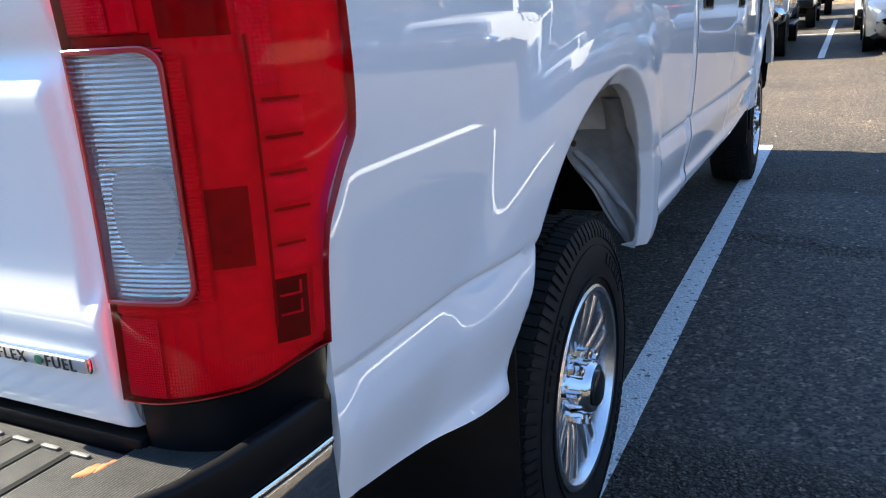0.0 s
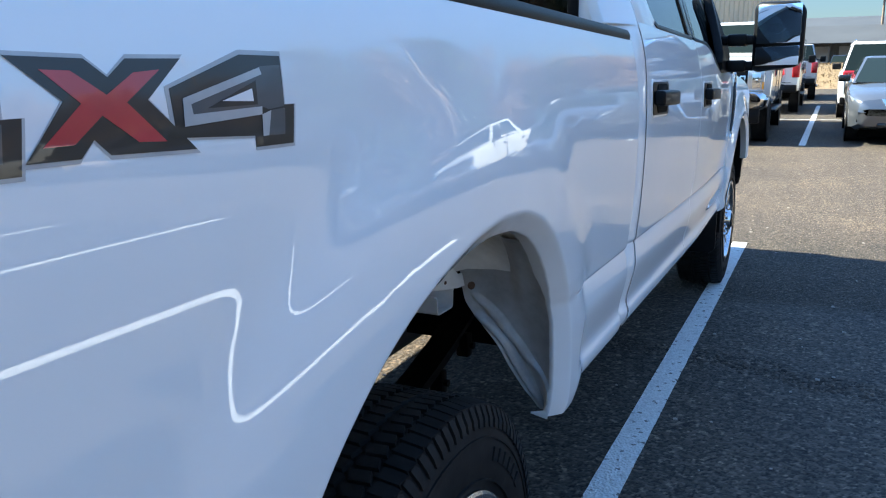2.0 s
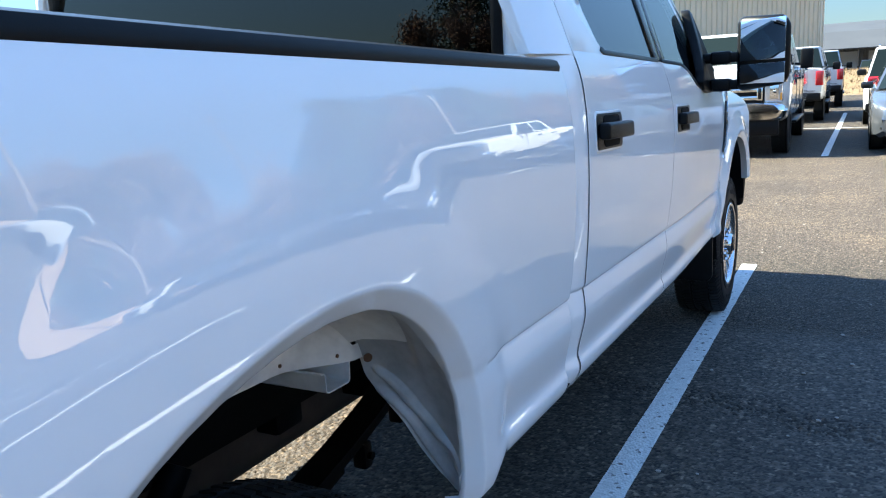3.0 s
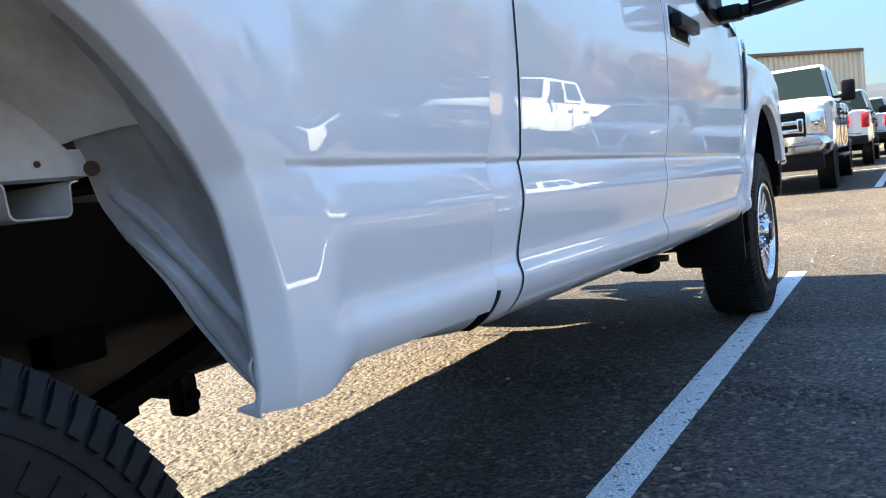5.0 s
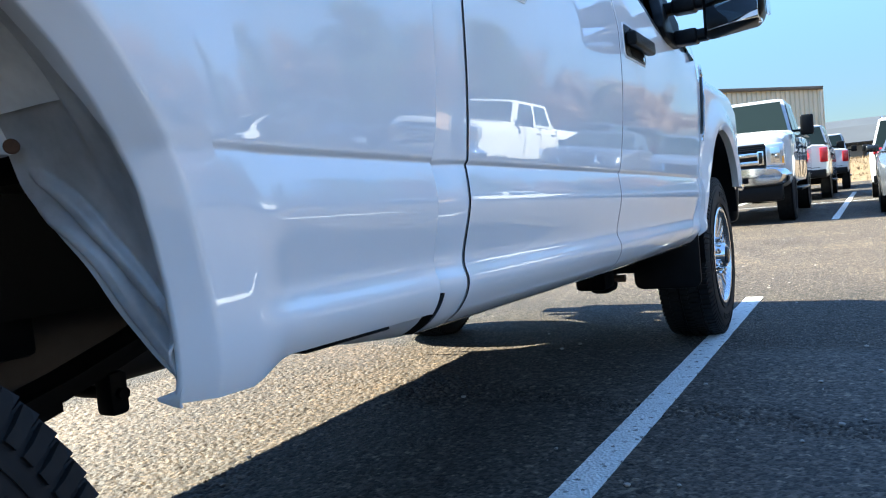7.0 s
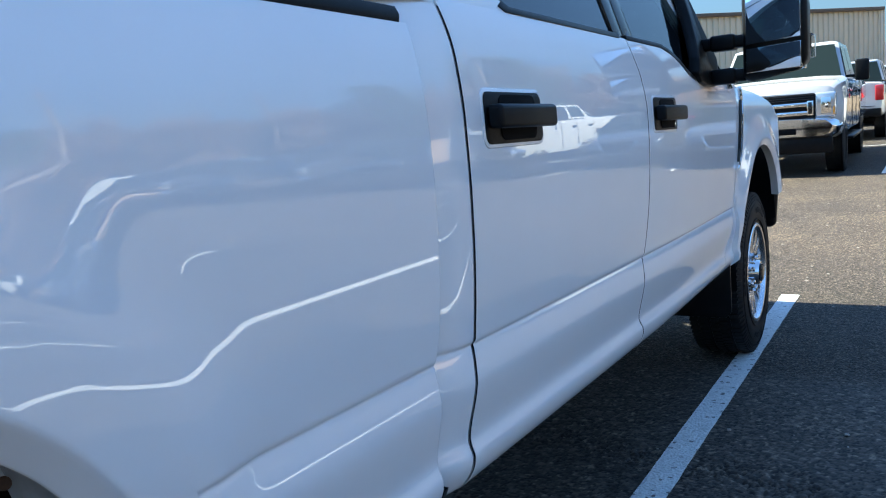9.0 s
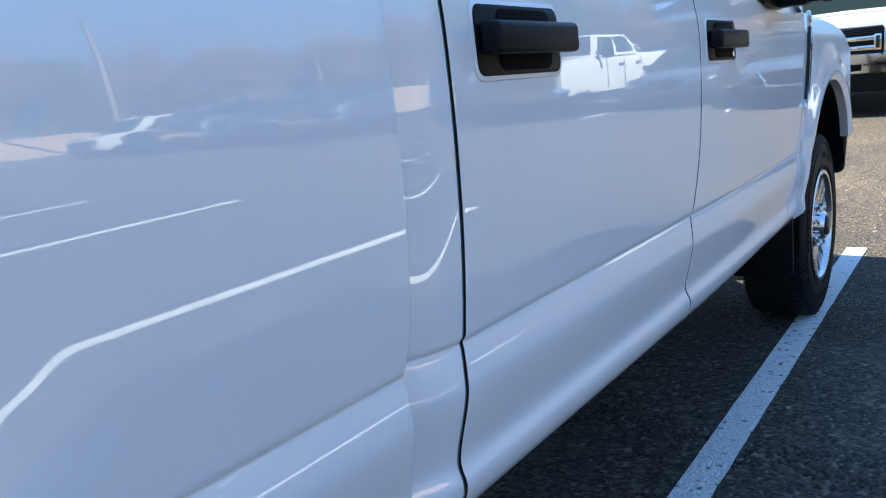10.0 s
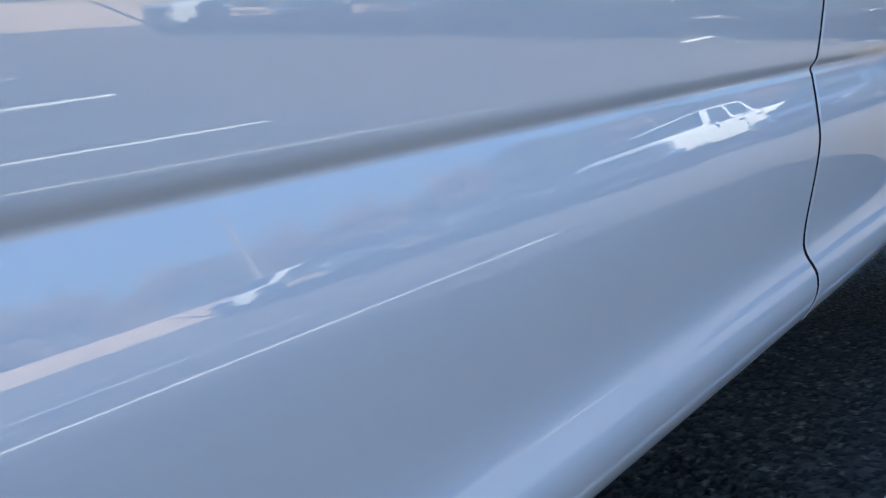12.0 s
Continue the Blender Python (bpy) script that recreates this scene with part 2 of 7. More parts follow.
def tinted_glass(name, tint, amount):
    """Thin glass: tinted see-through with a Fresnel-driven gloss."""
    m = bpy.data.materials.new(name)
    m.use_nodes = True
    nodes, links = m.node_tree.nodes, m.node_tree.links
    nodes.clear()
    out = nodes.new("ShaderNodeOutputMaterial")
    tr = nodes.new("ShaderNodeBsdfTransparent")
    tr.inputs[0].default_value = (*tint, 1)
    gl = nodes.new("ShaderNodeBsdfGlossy")
    gl.inputs["Roughness"].default_value = 0.01
    gl.inputs["Color"].default_value = (0.95, 0.95, 0.95, 1)
    fr = nodes.new("ShaderNodeFresnel")
    fr.inputs["IOR"].default_value = amount
    mx = nodes.new("ShaderNodeMixShader")
    links.new(fr.outputs[0], mx.inputs[0])
    links.new(tr.outputs[0], mx.inputs[1])
    links.new(gl.outputs[0], mx.inputs[2])
    links.new(mx.outputs[0], out.inputs[0])
    return m


PRIVACY = tinted_glass("privacy_glass", (0.05, 0.06, 0.07), 1.6)
GLASS = tinted_glass("window_glass", (0.30, 0.35, 0.35), 1.5)
RED_LENS = tinted_glass("red_lens", (1.0, 0.006, 0.17), 1.27)
CLEAR_LENS = tinted_glass("clear_lens", (0.92, 0.92, 0.92), 1.5)
MIRROR = mat("mirror_glass", (0.80, 0.83, 0.85), 0.01, 1.0)[0]
FAR_GLASS = mat("dark_car_glass", (0.012, 0.018, 0.016), 0.05, 0.0, 0.0, 0.22)[0]
LAMP_SILVER = simple("lamp_reflector", (0.80, 0.80, 0.82), 0.22, 0.9, vary=0.1, scale=60)
LAMP_RED = simple("lamp_red_plate", (1.0, 0.10, 0.35), 0.35, 0.0, vary=0.15, scale=60)
LAMP_BRIGHT = simple("lamp_bright_plate", (1.0, 0.5, 0.55), 0.16, 0.15, vary=0.15, scale=60)
LAMP_DARK = simple("lamp_dark_plate", (0.30, 0.02, 0.02), 0.4, vary=0.2, scale=60)
FAR_RED = mat("tail_lamp_red", (0.30, 0.010, 0.012), 0.12, 0, 1.0)[0]
FAR_LAMP = mat("head_lamp", (0.65, 0.67, 0.7), 0.1, 0.7, 1.0)[0]
AMBER = mat("amber_marker", (0.7, 0.3, 0.03), 0.2, 0, 0.5)[0]
DECAL_SILVER = simple("decal_silver", (0.42, 0.42, 0.425), 0.35, 0.2, 0.5)
DECAL_MID = simple("decal_mid_grey", (0.075, 0.075, 0.078), 0.35, 0.0, 0.5)
DECAL_DARK = simple("decal_dark", (0.014, 0.012, 0.011), 0.35, 0.0, 0.5)
DECAL_RED = simple("decal_red", (0.42, 0.02, 0.03), 0.35, 0.0, 1.0)
GREEN = simple("badge_green", (0.04, 0.16, 0.08), 0.4)
ORANGE = simple("orange_dirt", (0.38, 0.10, 0.03), 0.8)
TRIM = simple("interior_grey", (0.10, 0.10, 0.10), 0.8)


def corrugated(name, colour, scale):
    m, nodes, links, p = mat(name, colour, 0.55)
    f = tex(nodes, links, "Noise", 0.5, 5.0)
    links.new(ramp(nodes, links, f, [(0.3, tuple(c * 0.88 for c in colour)), (0.7, colour)]), p.inputs["Base Color"])
    return m


BEIGE = corrugated("beige_sheet_metal", (0.72, 0.63, 0.45), 1)
GREY_SHEET = corrugated("grey_sheet_metal", (0.15, 0.15, 0.145), 1)
BROWN_TRIM = simple("brown_trim", (0.12, 0.09, 0.06), 0.6)
WHITE_DOOR = simple("white_roll_door", (0.45, 0.45, 0.44), 0.6)
GRASS = simple("dry_grass", (0.15, 0.105, 0.055), 0.95, vary=0.45, scale=6, bumpy=0.6, bscale=40)
BARK = simple("bark", (0.10, 0.075, 0.055), 0.9, vary=0.3, scale=6)
TWIG = simple("bare_twigs", (0.16, 0.105, 0.075), 0.9, vary=0.35, scale=2)
LEAF = simple("pine_green", (0.045, 0.065, 0.03), 0.8, vary=0.4, scale=1.5)
LEAF_RUST = simple("rust_leaves", (0.21, 0.135, 0.085), 0.85, vary=0.4, scale=1.5)
POLE = simple("wooden_pole", (0.20, 0.15, 0.11), 0.9, vary=0.25, scale=5)
PEBBLE = simple("pale_pebble", (0.30, 0.27, 0.235), 0.8, vary=0.3, scale=40)


# ---- building helpers ----
def part(name, bm, material, parent=None, label="", angle=38, kind=""):
    """Links a bmesh as one mesh object, under a thing or part if one is given."""
    me = bpy.data.meshes.new(name)
    bmesh.ops.recalc_face_normals(bm, faces=bm.faces)
    bm.to_mesh(me)
    bm.free()
    for poly in me.polygons:
        poly.use_smooth = True
    me.set_sharp_from_angle(angle=radians(angle))
    me.materials.append(material)
    ob = new(name, me)
    if parent:
        ob.parent = parent
    if label or kind:
        tagged(ob, label=label, kind=kind)
    return ob


def thing(name, label, category, m=None, group="", kind=""):
    ob = new(name)
    ob.empty_display_size = 0.1
    if m is not None:
        ob.matrix_world = m
    return tagged(ob, label, category, group, kind)


def rbox(x0, x1, y0, y1, z0, z1, r=0.01, seg=2, bm=None):
    """A box with rounded edges, added to bm or new."""
    own = bmesh.new()
    bmesh.ops.create_cube(own, size=1.0)
    for v in own.verts:
        v.co = Vector(((x0 + x1) / 2 + v.co.x * (x1 - x0), (y0 + y1) / 2 + v.co.y * (y1 - y0), (z0 + z1) / 2 + v.co.z * (z1 - z0)))
    if r > 0:
        r = min(r, 0.45 * min(abs(x1 - x0), abs(y1 - y0), abs(z1 - z0)))
        bmesh.ops.bevel(own, geom=list(own.edges), offset=r, segments=seg, affect="EDGES", profile=0.5)
    return merge(own, bm)


def merge(own, bm):
    if bm is None:
        return own
    base = [bm.verts.new(v.co) for v in own.verts]
    own.verts.index_update()
    for f in own.faces:
        bm.faces.new([base[v.index] for v in f.verts])
    own.free()
    return bm


def moved(bm, m):
    for v in bm.verts:
        v.co = m @ v.co
    return bm


def warp(bm, fn):
    for v in bm.verts:
        v.co = Vector(fn(v.co))
    return bm


def lathe(profile, n=48, bm=None, axis="X", close=False):
    """Turns a profile of (radius, along) about an axis through the origin."""
    own = bmesh.new()
    rings = []
    for k in range(n):
        a = 2 * math.pi * k / n
        c, s = math.cos(a), math.sin(a)
        rings.append([own.verts.new((h, r * c, r * s) if axis == "X" else ((r * c, r * s, h) if axis == "Z" else (r * c, h, r * s))) for r, h in profile])
    m = len(profile)
    for k in range(n):
        a, b = rings[k], rings[(k + 1) % n]
        for i in range(m if close else m - 1):
            j = (i + 1) % m
            own.faces.new((a[i], a[j], b[j], b[i]))
    if not close:
        for i in (0, m - 1):
            if profile[i][0] > 1e-4:
                own.faces.new([rings[k][i] for k in range(n)])
    bmesh.ops.remove_doubles(own, verts=own.verts, dist=1e-5)
    return merge(own, bm)


def grid(rows, bm=None, loop=False):
    """A sheet from rows of points."""
    bm = bm or bmesh.new()
    vs = [[bm.verts.new(p) for p in row] for row in rows]
    n = len(vs)
    for i in range(n if loop else n - 1):
        a, b = vs[i], vs[(i + 1) % n]
        for k in range(len(a) - 1):
            bm.faces.new((a[k], a[k + 1], b[k + 1], b[k]))
    return bm


def thick(bm, d):
    """Gives a sheet a thickness."""
    bmesh.ops.recalc_face_normals(bm, faces=bm.faces)
    bmesh.ops.solidify(bm, geom=list(bm.faces), thickness=d)
    return bm


def prism(points, d, place, bm=None, r=0.0, seg=2):
    """A flat polygon of (u, v) extruded by d; place(u, v, w) gives the point."""
    own = bmesh.new()
    lo = [own.verts.new((u, v, 0)) for u, v in points]
    face = own.faces.new(lo)
    ext = bmesh.ops.extrude_face_region(own, geom=[face])
    for v in ext["geom"]:
        if isinstance(v, bmesh.types.BMVert):
            v.co.z = d
    if r:
        bmesh.ops.bevel(own, geom=list(own.edges), offset=r, segments=seg, affect="EDGES", profile=0.5)
    for v in own.verts:
        v.co = Vector(place(*v.co))
    return merge(own, bm)


def tube(points, r, n=8, bm=None):
    """A round bar along points."""
    bm = bm or bmesh.new()
    pts = [Vector(p) for p in points]
    rings = []
    for i, p in enumerate(pts):
        d = (pts[min(i + 1, len(pts) - 1)] - pts[max(i - 1, 0)]).normalized()
        a = d.cross(Vector((0, 0, 1)) if abs(d.z) < 0.9 else Vector((1, 0, 0))).normalized()
        b = d.cross(a)
        rr = r[i] if isinstance(r, (list, tuple)) else r
        rings.append([bm.verts.new(p + rr * (math.cos(2 * math.pi * k / n) * a + math.sin(2 * math.pi * k / n) * b)) for k in range(n)])
    for a, b in zip(rings, rings[1:]):
        for k in range(n):
            bm.faces.new((a[k], a[(k + 1) % n], b[(k + 1) % n], b[k]))
    bm.faces.new(rings[0])
    bm.faces.new(rings[-1])
    return bm


def curve(knots):
    """A smooth monotone curve through (t, value) knots."""
    xs = np.array([k[0] for k in knots], float)
    ys = np.array([k[1] for k in knots], float)
    h, d = np.diff(xs), np.diff(ys) / np.diff(xs)
    m = np.zeros(len(xs))
    for i in range(1, len(xs) - 1):
        if d[i - 1] * d[i] > 0:
            w1, w2 = 2 * h[i] + h[i - 1], h[i] + 2 * h[i - 1]
            m[i] = (w1 + w2) / (w1 / d[i - 1] + w2 / d[i])
    m[0], m[-1] = d[0], d[-1]

    def value(t):
        t = min(max(t, xs[0]), xs[-1])
        i = min(int(np.searchsorted(xs, t, side="right")) - 1, len(xs) - 2)
        s = (t - xs[i]) / h[i]
        return float((1 + 2 * s) * (1 - s) ** 2 * ys[i] + s * (1 - s) ** 2 * h[i] * m[i] + s * s * (3 - 2 * s) * ys[i + 1] + s * s * (s - 1) * h[i] * m[i + 1])

    return value


def ease(a, b, t):
    s = min(max((t - a) / (b - a), 0.0), 1.0)
    return s * s * (3 - 2 * s)


# ---- ground and lines ----
def chippings(X, Y):
    """Heights (0 to 1) and tones of loose-set stone chippings over a patch."""
    rnd = np.random.RandomState(4)
    high, tone = np.zeros(X.shape), np.zeros(X.shape)
    for cell, r0, r1, share, rise in ((0.0130, 0.0056, 0.0098, 1.0, 0.78), (0.030, 0.0096, 0.0160, 0.55, 1.0)):
        n = 512
        ox, oy, rad, top, hue, live, sq = (rnd.rand(n, n) for _ in range(7))
        ci, cj = np.floor(X / cell).astype(int), np.floor(Y / cell).astype(int)
        for di in (-1, 0, 1):
            for dj in (-1, 0, 1):
                a, b = (ci + di) % n, (cj + dj) % n
                dx = X - (ci + di + 0.15 + 0.7 * ox[a, b]) * cell
                dy = Y - (cj + dj + 0.15 + 0.7 * oy[a, b]) * cell
                turn = 6.283 * hue[a, b] * 7
                u, v = dx * np.cos(turn) + dy * np.sin(turn), dy * np.cos(turn) - dx * np.sin(turn)
                r = r0 + (r1 - r0) * rad[a, b]
                d = np.abs(u / r) ** 2.6 + np.abs(v / (r * (0.6 + 0.4 * sq[a, b]))) ** 2.6
                tilt = 0.22 * u / r
                h = np.where((d < 1) & (live[a, b] < share), rise * (0.45 + 0.55 * top[a, b]) * np.clip(1 - d, 0, 1) ** 0.4 * (1 + tilt), 0.0)
                over = h > high
                high, tone = np.where(over, h, high), np.where(over, 0.12 + 0.88 * hue[a, b], tone)
    return np.clip(high, 0, 1.15), tone


def ground_sheet():
    """One sheet to the horizon; the stone chippings stand out near the parked truck."""
    fx, fy = np.arange(-3.0, 1.2501, 0.0060), np.arange(0.35, 3.8501, 0.0060)
    xs = np.concatenate([[-900, -200, -60, -20, -8, -4], fx, [2, 8, 20, 60, 200, 900]])
    ys = np.concatenate([[-900, -200, -60, -20, -6, -1], fy, [6, 14, 24, 40, 80, 200, 900]])
    X, Y = np.meshgrid(xs, ys)
    edge = np.minimum(np.minimum(X - fx[0], fx[-1] - X), np.minimum(Y - fy[0], fy[-1] - Y))
    near = np.clip(edge / 0.25, 0, 1)
    near = near * near * (3 - 2 * near)
    high, tone = chippings(X, Y)
    # loose stones stand up along an old seam across the stall and where no wheel runs
    off = np.abs(Y - (2.60 - 0.17 * X) - 0.03 * np.sin(9 * X) - 0.02 * np.sin(23 * X + 1))
    seam = np.clip(1.6 - off / (0.075 + 0.16 * np.clip(-X - 0.4, 0, 1.0)), 0, 1)
    bare = np.clip((-0.95 - X) / 0.5, 0, 1)
    rough = np.maximum(0.42 + 1.20 * seam, 0.42 + 0.85 * bare)
    Z = np.where(near > 0, 0.0085 * rough * (high - 1.0) * near, 0.0)
    nx, ny = len(xs), len(ys)
    me = bpy.data.meshes.new("ground")
    me.vertices.add(nx * ny)
    me.vertices.foreach_set("co", np.stack([X, Y, Z], -1).astype(np.float32).ravel())
    idx = np.arange(nx * ny).reshape(ny, nx)
    quads = np.stack([idx[:-1, :-1], idx[:-1, 1:], idx[1:, 1:], idx[1:, :-1]], -1).reshape(-1, 4)
    me.loops.add(quads.size)
    me.loops.foreach_set("vertex_index", quads.astype(np.int32).ravel())
    me.polygons.add(len(quads))
    me.polygons.foreach_set("loop_start", np.arange(0, quads.size, 4, dtype=np.int32))
    me.polygons.foreach_set("use_smooth", np.ones(len(quads), dtype=bool))
    for name, values in (("stone", tone), ("near", near)):
        me.attributes.new(name, "FLOAT", "POINT").data.foreach_set("value", values.astype(np.float32).ravel())
    me.update(calc_edges=True)
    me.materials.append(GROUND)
    return tagged(new("ground", me), "worn chip-seal asphalt of a car park", "ground", kind="structure")


ground_sheet()


def painted_line(x0, y0, x1, y1, w):
    bm = bmesh.new()
    n = max(24, int(math.hypot(x1 - x0, y1 - y0) / (0.02 if abs(x0) < 0.2 else 0.12)))
    d = Vector((x1 - x0, y1 - y0, 0))
    side = Vector((-d.y, d.x, 0)).normalized() * w / 2
    rows = []
    for i in range(n + 1):
        c = Vector((x0, y0, 0)) + d * i / n
        j = 0.004 * noise.noise(c * 7)
        k = 0.006 * noise.noise(c * 31) + 0.006 * noise.noise(c * 83)
        e = 0.006 * noise.noise(c * 37 + Vector((9, 3, 1))) + 0.006 * noise.noise(c * 79 + Vector((2, 7, 5)))
        k, e = 10 * k / 4, 10 * e / 4
        a, b = c - side * (1 + j * 10 + k), c + side * (1 - j * 10 + e)
        up = Vector((0, 0, 0.004))
        rows.append([a, a + up, b + up, b])
    grid(rows, bm)
    return tagged(part("parking_line", bm, LINE), "worn white painted parking line on asphalt", "line", "parking lines", "structure")


STALL = 2.67
painted_line(-0.142, -1.6, -0.100, 5.26, 0.105)
for k in range(1, 13):
    if k:
        painted_line(-0.142 + STALL * k, -0.4, -0.100 + STALL * k, 5.2, 0.105)
for k in range(-2, 13):
    painted_line(0.075 + STALL * k, 13.15, 0.12 + STALL * k, 26.0, 0.105)
painted_line(-8.0, 19.6, 36.0, 19.6, 0.06)


# ---- the white pickup ----
RAKE = 0.0268          # the body stands nose-down
MID = -1.0             # the truck's centre line


def raked(bm):
    for v in bm.verts:
        v.co.z -= RAKE * v.co.y
    return bm


PROFILE = curve([(0.585, -0.160), (0.600, -0.112), (0.612, -0.090), (0.625, -0.0735), (0.640, -0.0612), (0.652, -0.0536), (0.664, -0.0482), (0.675, -0.0453), (0.685, -0.0444), (0.693, -0.0456), (0.701, -0.0484),
                 (0.709, -0.0506), (0.718, -0.0516), (0.729, -0.0506), (0.745, -0.0475), (0.770, -0.0416), (0.795, -0.0360), (0.812, -0.0329), (0.824, -0.0315), (0.830, -0.0313), (0.837, -0.0316), (0.850, -0.0329), (0.868, -0.0354),
                 (0.880, -0.0377), (0.888, -0.0393), (0.8925, -0.0408), (0.8945, -0.0405), (0.8975, -0.0383), (0.9015, -0.0357), (0.906, -0.0346), (0.912, -0.0340), (0.93, -0.0326), (0.95, -0.0308), (0.975, -0.0288), (1.0, -0.0271), (1.05, -0.0240), (1.1, -0.0218), (1.2, -0.0194),
                 (1.3, -0.0206), (1.40, -0.0280), (1.45, -0.0360), (1.48, -0.0430), (1.505, -0.0510)])
ZS = [0.585 + 0.0045 * i for i in range(11)]
ZS += [0.637 + 0.006 * i for i in range(39)]
ZS += [0.872, 0.879, 0.885, 0.889, 0.8912, 0.8925, 0.8935, 0.8945, 0.896, 0.8975, 0.8995, 0.9015, 0.9035, 0.906, 0.909, 0.912, 0.918, 0.926, 0.937, 0.95]
ZS += [0.97 + 0.02 * i for i in range(22)]
ZS += [1.40, 1.415, 1.43, 1.44, 1.45, 1.46, 1.47, 1.48, 1.49, 1.50, 1.505]
ZS = sorted(set(round(z, 4) for z in ZS))


def side_x(y, Z):
    """How far out the cab's side lies."""
    return PROFILE(Z) - 0.026 * ease(2.3, 3.7, y)


ARCH = [(-0.572, 0.676), (-0.545, 0.722), (-0.492, 0.80), (-0.43, 0.895), (-0.373, 0.953), (-0.30, 1.006), (-0.22, 1.046), (-0.13, 1.076), (-0.03, 1.097),
        (0.05, 1.104), (0.13, 1.100), (0.213, 1.079), (0.288, 1.040), (0.355, 0.985), (0.398, 0.93), (0.434, 0.87), (0.4545, 0.80), (0.471, 0.72), (0.479, 0.65), (0.481, 0.615)]
ARCH_Z = curve(ARCH)
ARCH_END = 0.481


def along_arch(n):
    """Points along the arch, evenly spaced by length."""
    fine = [(y, ARCH_Z(y)) for y in np.linspace(-0.572, ARCH_END, 1500)]
    run = np.concatenate([[0.0], np.cumsum([math.hypot(q[0] - p[0], q[1] - p[1]) for p, q in zip(fine, fine[1:])])])
    s = np.linspace(0, run[-1], n)
    return np.stack([np.interp(s, run, [f[0] for f in fine]), np.interp(s, run, [f[1] for f in fine])], 1), run[-1]


ARCH_PTS, ARCH_LEN = along_arch(600)
ARCH_FINE = [(float(a), float(b)) for a, b in along_arch(160)[0]]


def arch_gap(y, Z):
    return float(np.sqrt(((ARCH_PTS - (y, Z)) ** 2).sum(1).min()))


def bed_p(Z):
    """The bed's plain side, rolling in towards the rail."""
    return PROFILE(Z) + 0.004 - 0.20 * max(0.0, Z - 1.21) ** 2


def bed_x(y, Z):
    """The bed's side with the flare round its wheel arch."""
    x = bed_p(Z)
    if -0.95 < y < 0.85:
        d = arch_gap(y, Z)
        u = 0.27 - d * (1 + 0.35 * ease(0.2, 0.45, y))
        if u > 0:
            h = (0.105 + 0.085 * (1 - ease(-0.30, 0.15, y))) * (u * u / 0.14 if u < 0.07 else u - 0.035)
            h = 0.027 * math.tanh(h / 0.027)
            x += h * ease(0.60, 0.72, Z + 0.05)
        k = ease(0.86, 0.95, Z)
        w = (1 - ease(0.085 - 0.035 * k, 0.185 + 0.075 * k, d)) * ease(0.22, 0.38, y)
        x = x * (1 - w) + (LEG(Z) + 0.5 * crease(Z)) * w
        x -= 0.85 * folded(0.032 - d, 0.004)
    return x


def crease(Z):
    """How far the body line sinks below the plain side."""
    return min(0.0, PROFILE(Z) + 0.0312) if 0.835 < Z < 0.93 else 0.0


def folded(u, r):
    """Zero below nought, u above it, with a bend of radius r between."""
    return 0.0 if u < -r else (u if u > r else (u + r) ** 2 / (4 * r))


LEG = curve([(0.585, -0.068), (0.606, -0.048), (0.63, -0.037), (0.66, -0.030), (0.72, -0.025), (0.80, -0.020), (0.90, -0.014), (1.0, -0.008), (1.1, -0.003), (1.5, 0.0)])


CORNER_Y, CORNER_R = -0.99, 0.16


def corner(s, Z, out=0.0):
    """A point on the bed's rounded rear corner, s metres round from where it starts."""
    x, R = bed_p(Z), CORNER_R
    if s <= 0:
        return (x + out, CORNER_Y - s, Z)
    a = min(s / R, math.pi / 2)
    px, py = x - R * (1 - math.cos(a)), CORNER_Y - R * math.sin(a)
    px, py = px + out * math.cos(a), py - out * math.sin(a)
    return (px - max(0.0, s - R * math.pi / 2), py, Z)


def lamp_bottom(s):
    return 0.942 - 0.026 * ease(0.05, 0.14, s) - 0.013 * ease(0.10, 0.24, s)


def rest_of(knots):
    return curve(sorted(knots))


truck = thing("pickup_truck", "white crew-cab pickup truck parked on asphalt", "pickup truck")


def mirrored(ob, name=None):
    """The same part on the truck's other side."""
    bm = bmesh.new()
    bm.from_mesh(ob.data)
    for v in bm.verts:
        v.co.x = 2 * MID - v.co.x
    bmesh.ops.reverse_faces(bm, faces=bm.faces)
    return part(name or ob.name.split(".")[0], bm, ob.data.materials[0], ob.parent if ob.parent and ob.parent.name == truck.name else truck)


def panel(ya, yb, x_of, zs, ny, lip=0.028, top=None):
    """A body panel between two edge curves, with hems turned in at both edges."""
    cols = []

    def column(f, y_shift, x_shift):
        out = []
        for Z in zs:
            a, b = ya(Z), yb(Z)
            y = a + (b - a) * f + y_shift
            if top:
                Z = min(Z, top(y))
            out.append((x_of(y, Z) + x_shift, y, Z))
        return out

    for dy, dx in ((0.0, -lip), (0.0, -0.0030), (0.0007, -0.0009), (0.0024, 0.0), (0.005, 0.0)):
        cols.append(column(0, dy, dx))
    for k in range(1, ny):
        cols.append(column(k / ny, 0, 0))
    for dy, dx in ((-0.005, 0.0), (-0.0024, 0.0), (-0.0007, -0.0009), (0.0, -0.0030), (0.0, -lip)):
        cols.append(column(1, dy, dx))
    return grid(cols)


